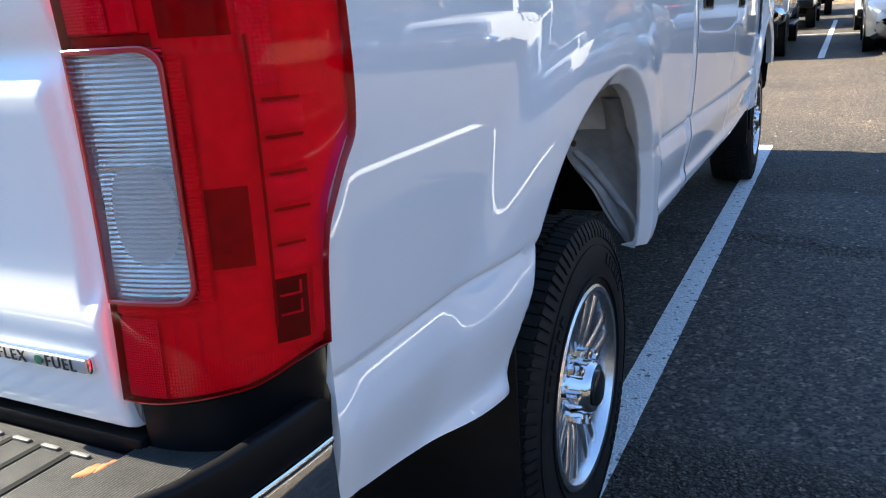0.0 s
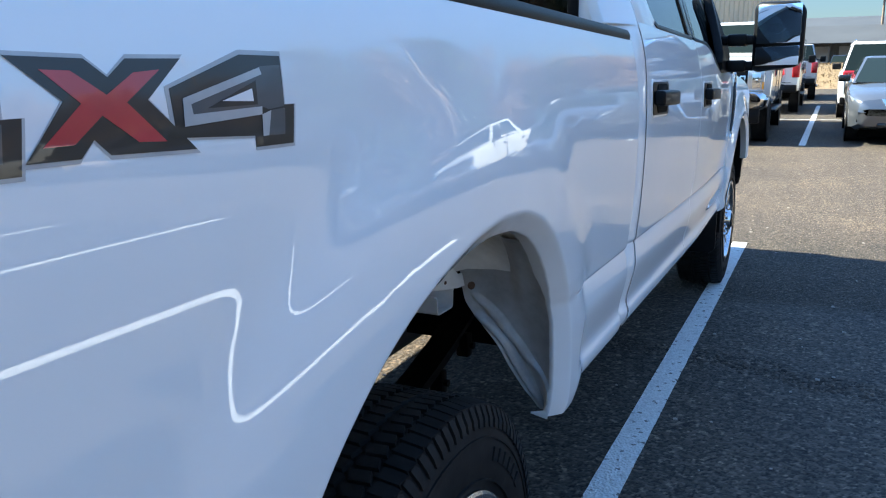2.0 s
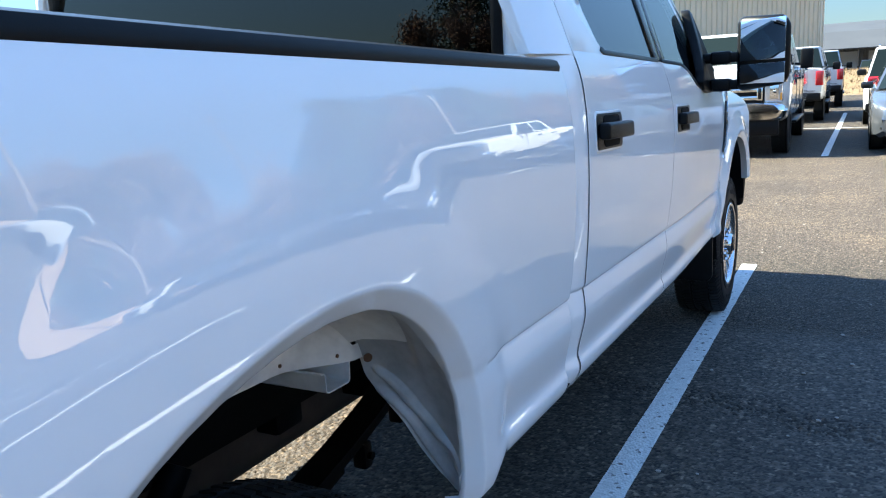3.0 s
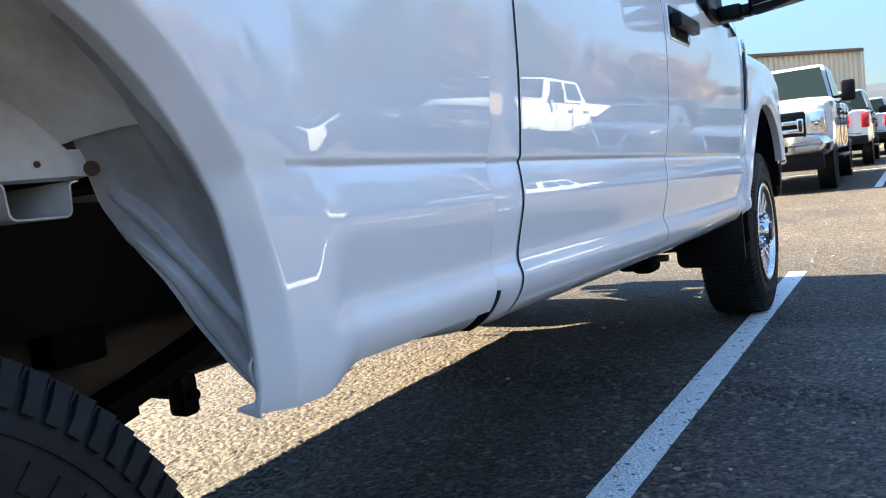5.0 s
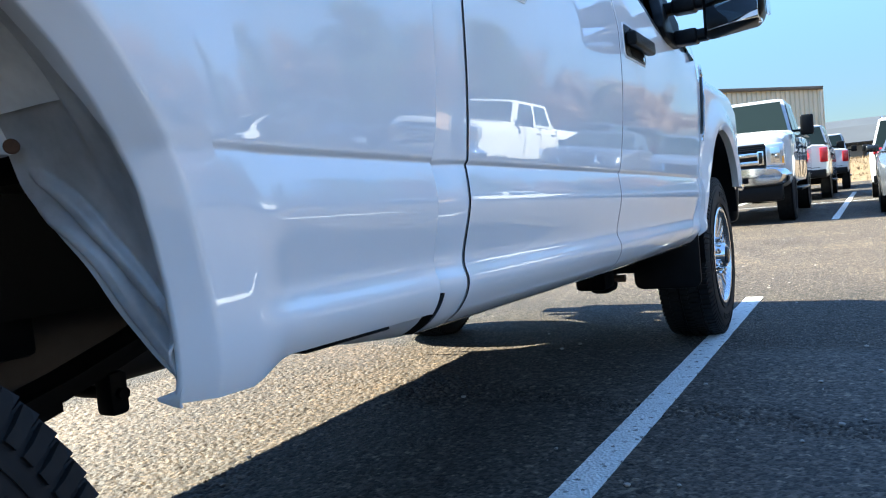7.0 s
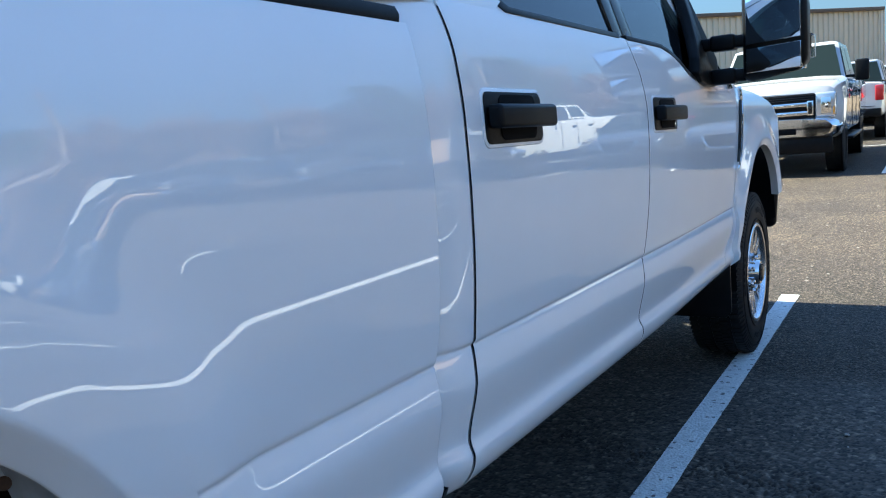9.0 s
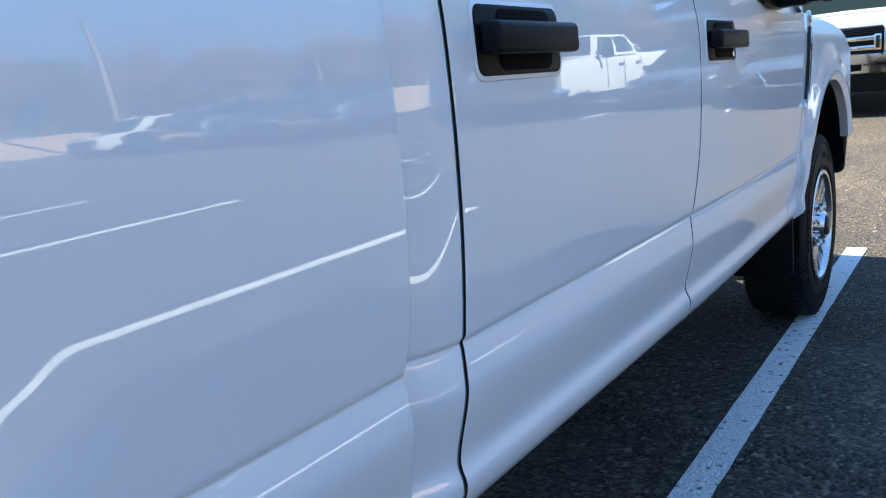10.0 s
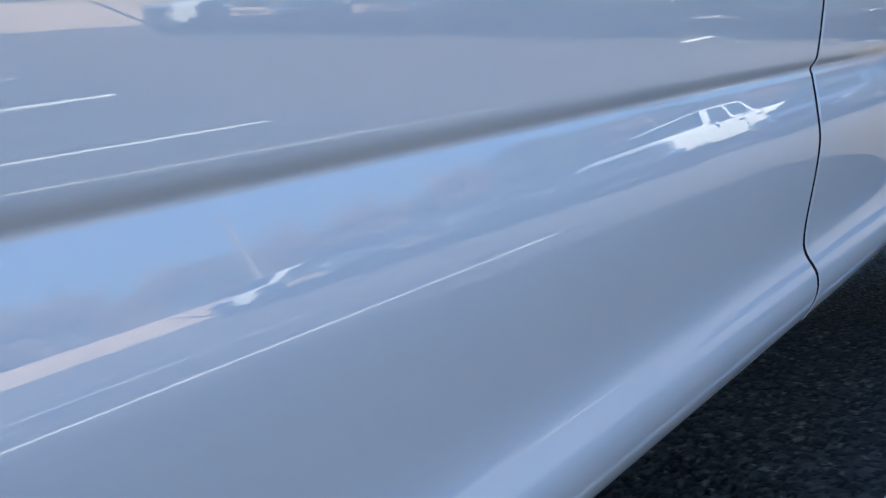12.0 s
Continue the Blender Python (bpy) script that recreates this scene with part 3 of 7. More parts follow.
REAR_EDGE = rest_of([(0.585, 1.160), (0.62, 1.156), (0.70, 1.155), (0.84, 1.166), (0.897, 1.175), (0.93, 1.1775), (1.05, 1.181), (1.3, 1.182), (1.41, 1.179), (1.505, 1.160)])
MID_EDGE = rest_of([(0.585, 2.185), (0.62, 2.172), (0.69, 2.150), (0.72, 2.140), (0.84, 2.149), (0.897, 2.163), (0.93, 2.175), (1.1, 2.207), (1.3, 2.217), (1.4, 2.195), (1.46, 2.165), (1.505, 2.145)])
FRONT_EDGE = rest_of([(0.585, 3.27), (0.66, 3.30), (0.73, 3.37), (0.80, 3.435), (0.893, 3.462), (1.04, 3.49), (1.33, 3.545), (1.505, 3.56)])
BED_EDGE = rest_of([(0.585, 1.040), (0.645, 1.040), (0.76, 1.036), (0.90, 1.037), (0.95, 1.050), (1.08, 1.057), (1.32, 1.060), (1.505, 1.064)])
GAP = 0.0042
GAP_MID = 0.0062


def doors():
    rear = part("rear_door", raked(panel(lambda Z: REAR_EDGE(Z) + GAP / 2, lambda Z: MID_EDGE(Z) - GAP_MID / 2, side_x, ZS, 26)), WHITE, truck, "white rear door panel")
    dip = rest_of([(2.0, 1.505), (2.48, 1.503), (2.58, 1.487), (2.66, 1.463), (2.745, 1.430), (2.84, 1.412), (3.20, 1.410), (3.40, 1.43), (3.56, 1.445)])
    front = part("front_door", raked(panel(lambda Z: MID_EDGE(Z) + GAP_MID / 2, lambda Z: FRONT_EDGE(Z) - GAP / 2, side_x, ZS, 60, top=dip)), WHITE, truck, "white front door panel")

    def corner_x(y, Z):
        u = max(0.0, (1.172 - y) / 0.1)
        return side_x(y, Z) - 0.030 * u ** 2.2 - 0.002
    post = part("cab_corner", raked(panel(lambda Z: REAR_EDGE(Z) - 0.145, lambda Z: REAR_EDGE(Z) - GAP / 2, corner_x, ZS, 14)), WHITE, truck, "white rear cab corner panel")
    return rear, front, post


def bed_foot(y):
    """The lower edge of the bed's side: low at the arch's leg, then stepping up to the sill."""
    return 0.609 + 0.026 * ease(0.535, 0.660, y)


def bed_side():
    """The bed's outer side: columns that start square to the arch, then rise to the rail."""
    top = 1.452
    low = rest_of([(-1.0, 0.735), (-0.80, 0.700), (-0.65, 0.680), (-0.58, 0.675)])
    zrows = [z for z in ZS if z < top] + [top]
    cols, hem = [], []

    def rise(y, z0):
        return [(bed_x(y, max(Z, z0)), y, max(Z, z0)) for Z in zrows]
    for y in np.linspace(-0.99, -0.584, 22):
        z0 = low(y)
        cols.append([(bed_x(y, z0), y, z0)] * 11 + rise(y, z0))
    n = 190
    pts, total = along_arch(n + 1)
    tan = np.gradient(along_arch(n + 1)[0], axis=0)
    for i in range(n + 1):
        s = total * i / n
        y, Z = float(pts[i][0]), float(pts[i][1])
        L = math.hypot(*tan[i])
        ny, nz = -float(tan[i][1]) / L, float(tan[i][0]) / L
        if s > total * 0.5:
            ny, nz = -ny, -nz
            if nz < 0 or ny < 0:
                ny, nz = abs(ny), abs(nz)
            nz *= ease(0.615, 0.74, Z)
        w = 0.085 * ease(0.0, 0.22, s) + 0.004
        ring = []
        for f in (0.0, 0.10, 0.20, 0.28, 0.33, 0.375, 0.42, 0.48, 0.58, 0.75, 1.0):
            yy, zz = y + ny * w * f, Z + nz * w * f
            if s > total * 0.5:
                zz = max(zz, 0.609)
            ring.append((bed_x(yy, zz), yy, zz))
        cols.append(ring + rise(ring[-1][1], ring[-1][2]))
        p = ring[0]
        hem.append([p, (p[0] - 0.0015, p[1] - ny * 0.0015, p[2] - nz * 0.0015), (p[0] - 0.006, p[1] - ny * 0.002, p[2] - nz * 0.002), (p[0] - 0.030 + 0.018 * ease(0.36, 0.43, y), p[1] + 0.001, p[2] + 0.001)])
    y_last = cols[-1][-1][1]
    for y in list(np.linspace(y_last + 0.006, 0.74, 30)) + list(np.linspace(0.755, 1.03, 14)):
        z0 = bed_foot(y)
        x0 = bed_x(y, z0)
        cols.append([(x0 - 0.035, y, z0 + 0.006), (x0 - 0.005, y, z0 + 0.0004)] + [(x0, y, z0 + 0.0015)] * 9 + rise(y, z0 + 0.0015))
    for dy, dx in ((-0.005, 0.0), (-0.0024, 0.0), (-0.0007, -0.0009), (0.0, -0.003), (0.0, -0.05)):
        z0 = bed_foot(1.04)
        cols.append([(bed_x(BED_EDGE(z0), z0) + dx, BED_EDGE(z0) + dy, z0)] * 11 + [(bed_x(BED_EDGE(max(Z, z0)), max(Z, z0)) + dx, BED_EDGE(max(Z, z0)) + dy, max(Z, z0)) for Z in zrows])
    bm = grid(cols)
    grid(hem, bm)
    # rear corner, round to the tailgate opening
    rear = []
    for s in [0.0, 0.008, 0.016, 0.024, 0.032, 0.040, 0.0455, 0.0458] + list(np.linspace(0.055, 0.258, 18)):
        z0 = 0.735 + 0.002 * s if s < 0.0457 else lamp_bottom(s) + 0.012
        rear.append([corner(s, max(Z, z0)) for Z in zrows])
    grid(rear, bm)
    bmesh.ops.remove_doubles(bm, verts=bm.verts, dist=0.0004)
    bmesh.ops.dissolve_degenerate(bm, edges=bm.edges, dist=0.0002)
    return part("bed_side", raked(bm), WHITE, truck, "white pickup bed side with flared wheel arch", 48)


rear_door, front_door, cab_post = doors()
bed = bed_side()


def front_fender():
    low = rest_of([(3.25, 0.60), (3.50, 0.60), (3.555, 0.62), (3.58, 0.75), (3.65, 0.92), (3.75, 1.03), (3.90, 1.115), (4.06, 1.14), (4.22, 1.115), (4.37, 1.03), (4.47, 0.92), (4.54, 0.80), (4.56, 0.74), (4.70, 0.72), (4.95, 0.72)])

    def x_of(y, Z):
        k = ease(3.47, 3.62, y)
        x = PROFILE(min(Z, 1.28)) * (1 - k) + (-0.0185 - 0.10 * (min(Z, 1.28) - 1.12) ** 2) * k - 0.026 * ease(2.3, 3.7, y)
        d = abs(math.hypot((y - 4.06) / 0.50, (max(Z, 0.66) - 0.66) / 0.48) - 1) * 0.49
        if y > 3.5:
            x += 0.022 * (1 - ease(0.03, 0.17, d))
        x -= 0.20 * ease(4.55, 5.0, y) ** 1.5
        if Z > 1.31:
            x -= 0.15 * ((Z - 1.31) / 0.14) ** 2
        return x
    top = rest_of([(3.2, 1.465), (3.6, 1.455), (4.0, 1.435), (4.3, 1.38), (4.55, 1.28), (4.95, 1.17)])
    rowz = [0.60 + 0.0105 * k for k in range(84)]

    def lean(y, Z):
        if Z > 0.893:
            y += (FRONT_EDGE(Z) - 3.462) * min(max(1 - (y - 3.462) / 0.6, 0.0), 1.0)
        return y

    def rise(y, z0):
        out = []
        for Zk in rowz:
            Z = min(max(Zk, z0), top(y))
            yy = lean(y, Z)
            out.append((x_of(yy, Z), yy, Z))
        return out
    cols = []
    for k in range(9):
        col = []
        for Zk in rowz:
            Z = min(Zk, top(3.5))
            e0 = (FRONT_EDGE(Z) if Z < 0.893 else 3.462) + GAP / 2
            y = e0 + (3.485 - e0) * (k / 8 if k else 0.0)
            yy = lean(y, Z)
            col.append((x_of(yy, Z), yy, Z))
        cols.append([col[0]] * 9 + col)
    hem = []
    for a in np.linspace(math.pi, 0.42, 110):
        cy, cz = math.cos(a), math.sin(a)
        ring = []
        for f in np.linspace(0, 1, 9):
            y, Z = 4.06 + (0.50 + 0.07 * f) * cy, 0.66 + (0.48 + 0.07 * f) * cz
            yy = lean(y, Z)
            ring.append((x_of(yy, Z) - 0.012 * max(0.0, 1 - f / 0.5) ** 1.3, yy, Z))
        y, Z = 4.06 + 0.57 * cy, 0.66 + 0.55 * cz
        cols.append(ring + rise(y, Z))
        p = ring[0]
        hem.append([p, (p[0] - 0.004, p[1], p[2]), (p[0] - 0.035, p[1], p[2] + 0.002)])
    for y in np.linspace(4.590, 4.93, 14):
        z0 = 0.880
        cols.append([(x_of(y, z0), y, z0)] * 9 + rise(y, z0))
    first = [(p[0] - 0.03, p[1], p[2]) for p in cols[0]]
    bm = grid([first] + cols)
    grid(hem, bm)
    bmesh.ops.remove_doubles(bm, verts=bm.verts, dist=0.0004)
    bmesh.ops.dissolve_degenerate(bm, edges=bm.edges, dist=0.0002)
    return part("front_fender", raked(bm), WHITE, truck, "white front fender")


fender = front_fender()
for ob in (rear_door, front_door, cab_post, bed, fender):
    mirrored(ob)


def inner_shell():
    """Dark structure behind the panel gaps, black in place of their shade."""
    for sx in (0, 1):
        bm = bmesh.new()
        rows = []
        for y in np.linspace(1.14, 3.5, 14):
            rows.append([((side_x(y, Z) - 0.030) if not sx else 2 * MID - (side_x(y, Z) - 0.030), y, Z) for Z in np.linspace(0.66, 1.45, 20)])
        grid(rows, bm)
        part("door_frame", raked(bm), SEAM, truck, "dark door aperture behind the gaps")


inner_shell()


def gap_strips():
    """Black strips just below the surface, standing in for each gap's shade."""
    for sx in (0, 1):
        for edge in (REAR_EDGE, MID_EDGE, FRONT_EDGE):
            rows = []
            for Z in [z for z in ZS if 0.60 < z < 1.50]:
                y = edge(Z)
                rows.append([((side_x(y, Z) - 0.0010) if not sx else 2 * MID - side_x(y, Z) + 0.0010, y + d, Z) for d in (-0.0033, 0.0033)])
            part("gap_shade_strip", raked(grid(rows)), SEAM, truck, "black strip standing in for the shade in a door gap")


gap_strips()


def up_x(Z):
    return -0.050 - 0.34 * (Z - 1.505)


def upper(points, d, material, name, out=0.0, label="", r=0.004, both=True):
    """A flat piece of the cab's upper side, from (y, Z) corners."""
    for sx in ((0, 1) if both else (0,)):
        def place(u, v, w):
            x = (min(up_x(v), side_x(u, v)) if v < 1.505 else up_x(v)) + out - w
            return (x if not sx else 2 * MID - x, u, v)
        ob = part(name, raked(prism(points, d, place, r=r)), material, truck, label)
    return ob


def cab_top():
    edge = rest_of([(1.49, 1.1585), (1.60, 1.151), (1.70, 1.141), (1.95, 1.113)])

    def pillar_x(y, Z):
        return up_x(Z) - 0.021 * max(0.0, (edge(Z) + 0.012 - y) / 0.1) ** 2.2 - 0.002
    for sx in (0, 1):
        bm = panel(lambda Z: edge(Z) - 0.146, edge, pillar_x, [1.495 + 0.0325 * k for k in range(15)], 14)
        if sx:
            warp(bm, lambda c: (2 * MID - c[0], c[1], c[2]))
        part("rear_pillar", raked(bm), WHITE, truck, "white rounded rear cab pillar")
    # rear door frame round the rear window
    upper([(1.160, 1.50), (1.46, 1.50), (1.40, 1.545), (1.365, 1.62), (1.36, 1.88), (1.12, 1.95), (1.145, 1.70)], 0.04, WHITE, "rear_door_frame")
    upper([(1.40, 1.515), (1.425, 1.5045), (2.09, 1.5025), (2.09, 1.5165), (1.45, 1.5185), (1.425, 1.528)], 0.03, PLASTIC, "belt_moulding", 0.002, r=0.002)
    upper([(1.44, 1.512), (2.085, 1.510), (2.085, 1.90), (1.38, 1.90), (1.375, 1.62), (1.41, 1.54)], 0.005, PRIVACY, "rear_side_window", -0.012, "dark tinted rear side window", r=0.0)
    upper([(2.075, 1.50), (2.145, 1.50), (2.165, 1.93), (2.08, 1.93)], 0.04, GLOSS_BLACK, "door_pillar", -0.004, "gloss black pillar trim")
    upper([(2.152, 1.50), (2.235, 1.50), (2.25, 1.93), (2.172, 1.93)], 0.04, GLOSS_BLACK, "door_pillar", -0.004, "gloss black pillar trim")
    upper([(2.15, 1.5020), (2.48, 1.5005), (2.58, 1.484), (2.66, 1.460), (2.745, 1.427), (2.84, 1.408), (2.84, 1.423), (2.755, 1.441), (2.67, 1.474), (2.59, 1.498), (2.485, 1.5145), (2.15, 1.516)], 0.03, PLASTIC, "belt_moulding", 0.002, r=0.002)
    upper([(2.24, 1.506), (2.48, 1.505), (2.59, 1.488), (2.67, 1.464), (2.76, 1.432), (2.84, 1.418), (3.16, 1.418), (3.16, 1.475), (2.62, 1.91), (2.25, 1.91)], 0.005, GLASS, "front_side_window", -0.012, "clear front side window", r=0.0)
    upper([(3.16, 1.42), (3.46, 1.40), (2.66, 1.98), (2.56, 1.93)], 0.06, WHITE, "windscreen_pillar", -0.012)
    upper([(1.05, 1.895), (2.66, 1.895), (2.60, 1.97), (1.02, 1.97)], 0.05, WHITE, "roof_rail")
    # roof, windscreen, rear wall
    rows = []
    for y in np.linspace(1.0, 2.62, 14):
        e = 0.018 * ((y - 1.8) / 0.8) ** 2
        rows.append([(MID + s * (-MID + up_x(1.96)), y, 1.955 + 0.055 * (1 - abs(s) ** 3.0) - e) for s in np.linspace(-1, 1, 17)])
    part("roof", raked(thick(grid(rows), 0.02)), WHITE, truck, "white cab roof")
    rows = []
    for f in np.linspace(0, 1, 8):
        y, Z = 3.42 - 0.80 * f, 1.40 + 0.56 * f
        rows.append([(MID + s * (-MID + up_x(Z) - 0.02), y + 0.10 * (1 - s * s), Z) for s in np.linspace(-1, 1, 13)])
    part("windscreen", raked(thick(grid(rows), 0.006)), GLASS, truck, "clear windscreen")
    bm = rbox(-1.885, -0.115, 1.014, 1.05, 0.66, 1.50, 0.01)
    rbox(-1.84, -0.16, 1.02, 1.05, 1.90, 1.97, 0.01, bm=bm)
    rbox(-0.20, -0.14, 1.02, 1.05, 1.49, 1.93, 0.01, bm=bm)
    rbox(-1.86, -1.80, 1.02, 1.05, 1.49, 1.93, 0.01, bm=bm)
    part("cab_rear_wall", raked(bm), WHITE, truck, "white rear wall of the cab")
    part("rear_window", raked(rbox(-1.82, -0.18, 1.028, 1.036, 1.49, 1.92, 0.0)), PRIVACY, truck, "dark tinted rear window")
    part("window_seal", raked(rbox(-0.205, -0.175, 1.012, 1.022, 1.48, 1.92, 0.004)), PLASTIC, truck)
    # cabin
    part("cabin_floor", raked(rbox(-1.90, -0.10, 1.06, 3.6, 0.72, 0.76, 0.01)), TRIM, truck)
    part("headliner", raked(rbox(-1.84, -0.16, 1.10, 2.58, 1.895, 1.915, 0.008)), TRIM, truck, "grey headliner")
    for x in (-0.16, -1.88):
        part("door_lining", raked(rbox(x, x + 0.04, 1.20, 3.30, 0.78, 1.47, 0.01)), TRIM, truck, "dark grey door lining")
    part("dashboard", raked(rbox(-1.88, -0.12, 3.05, 3.5, 1.0, 1.42, 0.06, 3)), TRIM, truck, "dark grey dashboard")
    for x in (-0.50, -1.50):
        part("front_seat", raked(rbox(x - 0.26, x + 0.26, 2.10, 2.28, 0.9, 1.58, 0.07, 3)), TRIM, truck, "grey seat back")
        part("headrest", raked(rbox(x - 0.13, x + 0.13, 2.08, 2.20, 1.60, 1.78, 0.05, 3)), TRIM, truck)
    part("rear_seat", raked(rbox(-1.80, -0.2, 1.15, 1.32, 0.9, 1.55, 0.06, 3)), TRIM, truck, "grey rear bench back")
    # bonnet and front
    rows = []
    crown = rest_of([(3.36, 1.445), (3.7, 1.44), (4.0, 1.425), (4.3, 1.375), (4.6, 1.29), (4.98, 1.17)])
    for y in np.linspace(3.36, 4.98, 26):
        zt = crown(y)
        wid = 0.86 - 0.10 * ease(4.3, 5.0, y)
        rows.append([(MID + s * wid, y, zt + 0.03 * (1 - s ** 4) + 0.02 * math.exp(-((abs(s) - 0.55) / 0.12) ** 2)) for s in np.linspace(-1, 1, 25)])
    part("bonnet", raked(thick(grid(rows), 0.02)), WHITE, truck, "white bonnet with raised ridges")
    part("grille", raked(rbox(-1.62, -0.38, 4.93, 5.00, 0.88, 1.24, 0.03)), CHROME, truck, "chrome grille")
    for x in (-0.26, -1.74):
        part("headlight", raked(rbox(x - 0.12, x + 0.12, 4.80, 4.97, 0.90, 1.22, 0.03)), FAR_LAMP, truck, "clear headlight")
    part("front_bumper", raked(rbox(-1.80, -0.20, 4.80, 5.06, 0.66, 0.86, 0.05, 4)), CHROME, truck, "chrome front bumper")
    for sx in (0, 1):
        back = rbox(-0.26, -0.072, 4.665, 4.74, 0.655, 0.880, 0.03, 4)
        for v in back.verts:
            v.co.x -= 0.10 * max(0.0, 0.80 - v.co.z)
        part("bumper_back", raked(warp(back, lambda c: (2 * MID - c.x if sx else c.x, c.y, c.z))), PLASTIC, truck, "black back of the bumper end")
        bm = rbox(-0.130, -0.078, 4.65, 4.98, 0.836, 0.888, 0.016, 4)
        part("bumper_end", raked(warp(bm, lambda c: (2 * MID - c.x if sx else c.x, c.y, c.z))), CHROME, truck, "chrome bumper end")
    part("air_dam", raked(rbox(-1.78, -0.22, 4.78, 4.98, 0.44, 0.63, 0.04, 3)), PLASTIC, truck)


cab_top()


def bed_box():
    # rail caps, floor, inner walls, front wall
    for sx in (0, 1):
        def fx(p):
            return p if not sx else (2 * MID - p[0], p[1], p[2])
        rows = []
        sect = [(-0.044, 1.450), (-0.042, 1.463), (-0.049, 1.476), (-0.064, 1.481), (-0.125, 1.481), (-0.135, 1.474), (-0.135, 1.44)]
        for y in (-1.10, -1.098, -0.5, 0.0, 0.5, 1.040, 1.046):
            k = 0.006 if y in (-1.10, 1.046) else 0.0
            rows.append([fx((x - k, y, Z - k)) for x, Z in sect])
        bm = grid(rows)
        bm.faces.new([v for v in list(bm.verts)[:7]])
        bm.faces.new([v for v in list(bm.verts)[-7:]])
        part("bed_rail_cap", raked(bm), PLASTIC, truck, "black plastic bed rail cap")
        x0, x1 = (-0.18, -0.14) if not sx else (-1.86, -1.82)
        part("bed_inner_wall", raked(rbox(x0, x1, -1.10, 1.0, 1.16, 1.46, 0.005)), PLASTIC, truck)
        def side_of(a, b):
            return (a, b) if not sx else (2 * MID - b, 2 * MID - a)
        bm = rbox(*side_of(-0.40, -0.14), -0.62, 0.62, 1.13, 1.165, 0.006)
        rbox(*side_of(-0.40, -0.385), -0.62, 0.62, 0.945, 1.16, 0.004, bm=bm)
        rbox(*side_of(-0.40, -0.14), -1.10, -0.60, 0.932, 0.961, 0.004, bm=bm)
        rbox(*side_of(-0.40, -0.14), 0.60, 0.99, 0.932, 0.961, 0.004, bm=bm)
        part("bed_wheel_tub", raked(bm), PLASTIC, truck, "black lined wheel tub in the bed")
    part("bed_floor", raked(rbox(-1.62, -0.38, -1.12, 1.0, 0.93, 0.96, 0.005)), PLASTIC, truck, "black lined bed floor")
    part("bed_front_wall", raked(rbox(-1.85, -0.15, 0.965, 1.0, 0.93, 1.44, 0.006)), WHITE, truck)


bed_box()


def tailgate():
    """The rear gate with its recessed upper band."""
    side = rest_of([(0.85, -0.2115), (0.908, -0.2195), (0.99, -0.2180), (1.02, -0.2120), (1.14, -0.2065), (1.46, -0.2065)])
    ins = [0.0, 0.001, 0.003, 0.006, 0.010, 0.015, 0.020, 0.025, 0.030, 0.035, 0.042, 0.05, 0.065, 0.09, 0.13, 0.20, 0.30, 0.42, 0.55, 0.68]
    rows = []
    for Z, dy in [(0.857, 0.020), (0.8585, 0.010), (0.862, 0.004), (0.870, 0.001), (0.885, 0.0), (0.91, -0.002), (0.94, -0.003), (0.965, -0.004), (0.978, -0.0038), (0.988, -0.0028), (0.998, -0.001), (1.01, 0.001), (1.03, 0.0028), (1.08, 0.0032),
                  (1.13, 0.002), (1.18, -0.001), (1.203, -0.002), (1.212, -0.001), (1.220, 0.002), (1.229, 0.007), (1.238, 0.0105), (1.248, 0.0115), (1.258, 0.009), (1.268, 0.005), (1.280, 0.002), (1.30, 0.0), (1.38, -0.002), (1.43, 0.002), (1.45, 0.010), (1.458, 0.03)]:
        row = []
        edge = side(Z)
        for e in ins + [1.2] + ins[::-1]:
            k = len(row)
            x = edge - e if k < 20 else (MID if k == 20 else 2 * MID - edge + e)
            e = e if k != 20 else 0.8
            b = 0.014 * math.exp(-e / 0.0022)
            recess = 0.007 * (1 - ease(0.018, 0.034, e)) * ease(0.985, 1.02, Z) * (1 - ease(1.205, 1.235, Z))
            row.append((x, -1.150 + dy + b + recess, Z))
        rows.append(row)
    gate = part("tailgate", raked(thick(grid(rows), 0.03)), WHITE, truck, "white tailgate")
    bm = rbox(-1.78, -0.22, -1.10, -1.06, 0.865, 1.44, 0.01)
    part("tailgate_inner", raked(bm), SEAM, gate)
    # badge with raised writing
    badge = part("badge", raked(rbox(-0.392, -0.2405, -1.162, -1.151, 0.9250, 0.9445, 0.004)), CHROME, gate, "chrome fuel badge")
    part("badge_field", raked(rbox(-0.389, -0.2435, -1.1635, -1.158, 0.9272, 0.9423, 0.002)), DECAL_SILVER, badge)
    for text, x in (("FLEX", -0.381), ("FUEL", -0.304)):
        cu = bpy.data.curves.new("badge_writing", "FONT")
        cu.body, cu.size, cu.extrude = text, 0.0190, 0.0006
        cu.space_character = 1.2
        tmp = new("badge_writing", cu)
        dg = bpy.context.evaluated_depsgraph_get()
        me = bpy.data.meshes.new_from_object(tmp.evaluated_get(dg))
        bpy.data.objects.remove(tmp)
        bm = bmesh.new()
        bm.from_mesh(me)
        warp(bm, lambda c: (x + c.x * 1.0, -1.1643 - c.z, 0.9282 + c.y))
        part("badge_writing", raked(bm), DECAL_DARK, badge, "dark raised badge lettering")
    bm = lathe([(0.0, 0.0), (0.008, 0.0), (0.008, 0.001), (0.0, 0.0012)], 14, axis="Y")
    moved(bm, Matrix.Translation((-0.3125, -1.1647, 0.9348)) @ Matrix.Diagonal((0.75, -1, 0.7, 1)))
    part("badge_leaf", raked(bm), GREEN, badge, "green leaf mark")


tailgate()


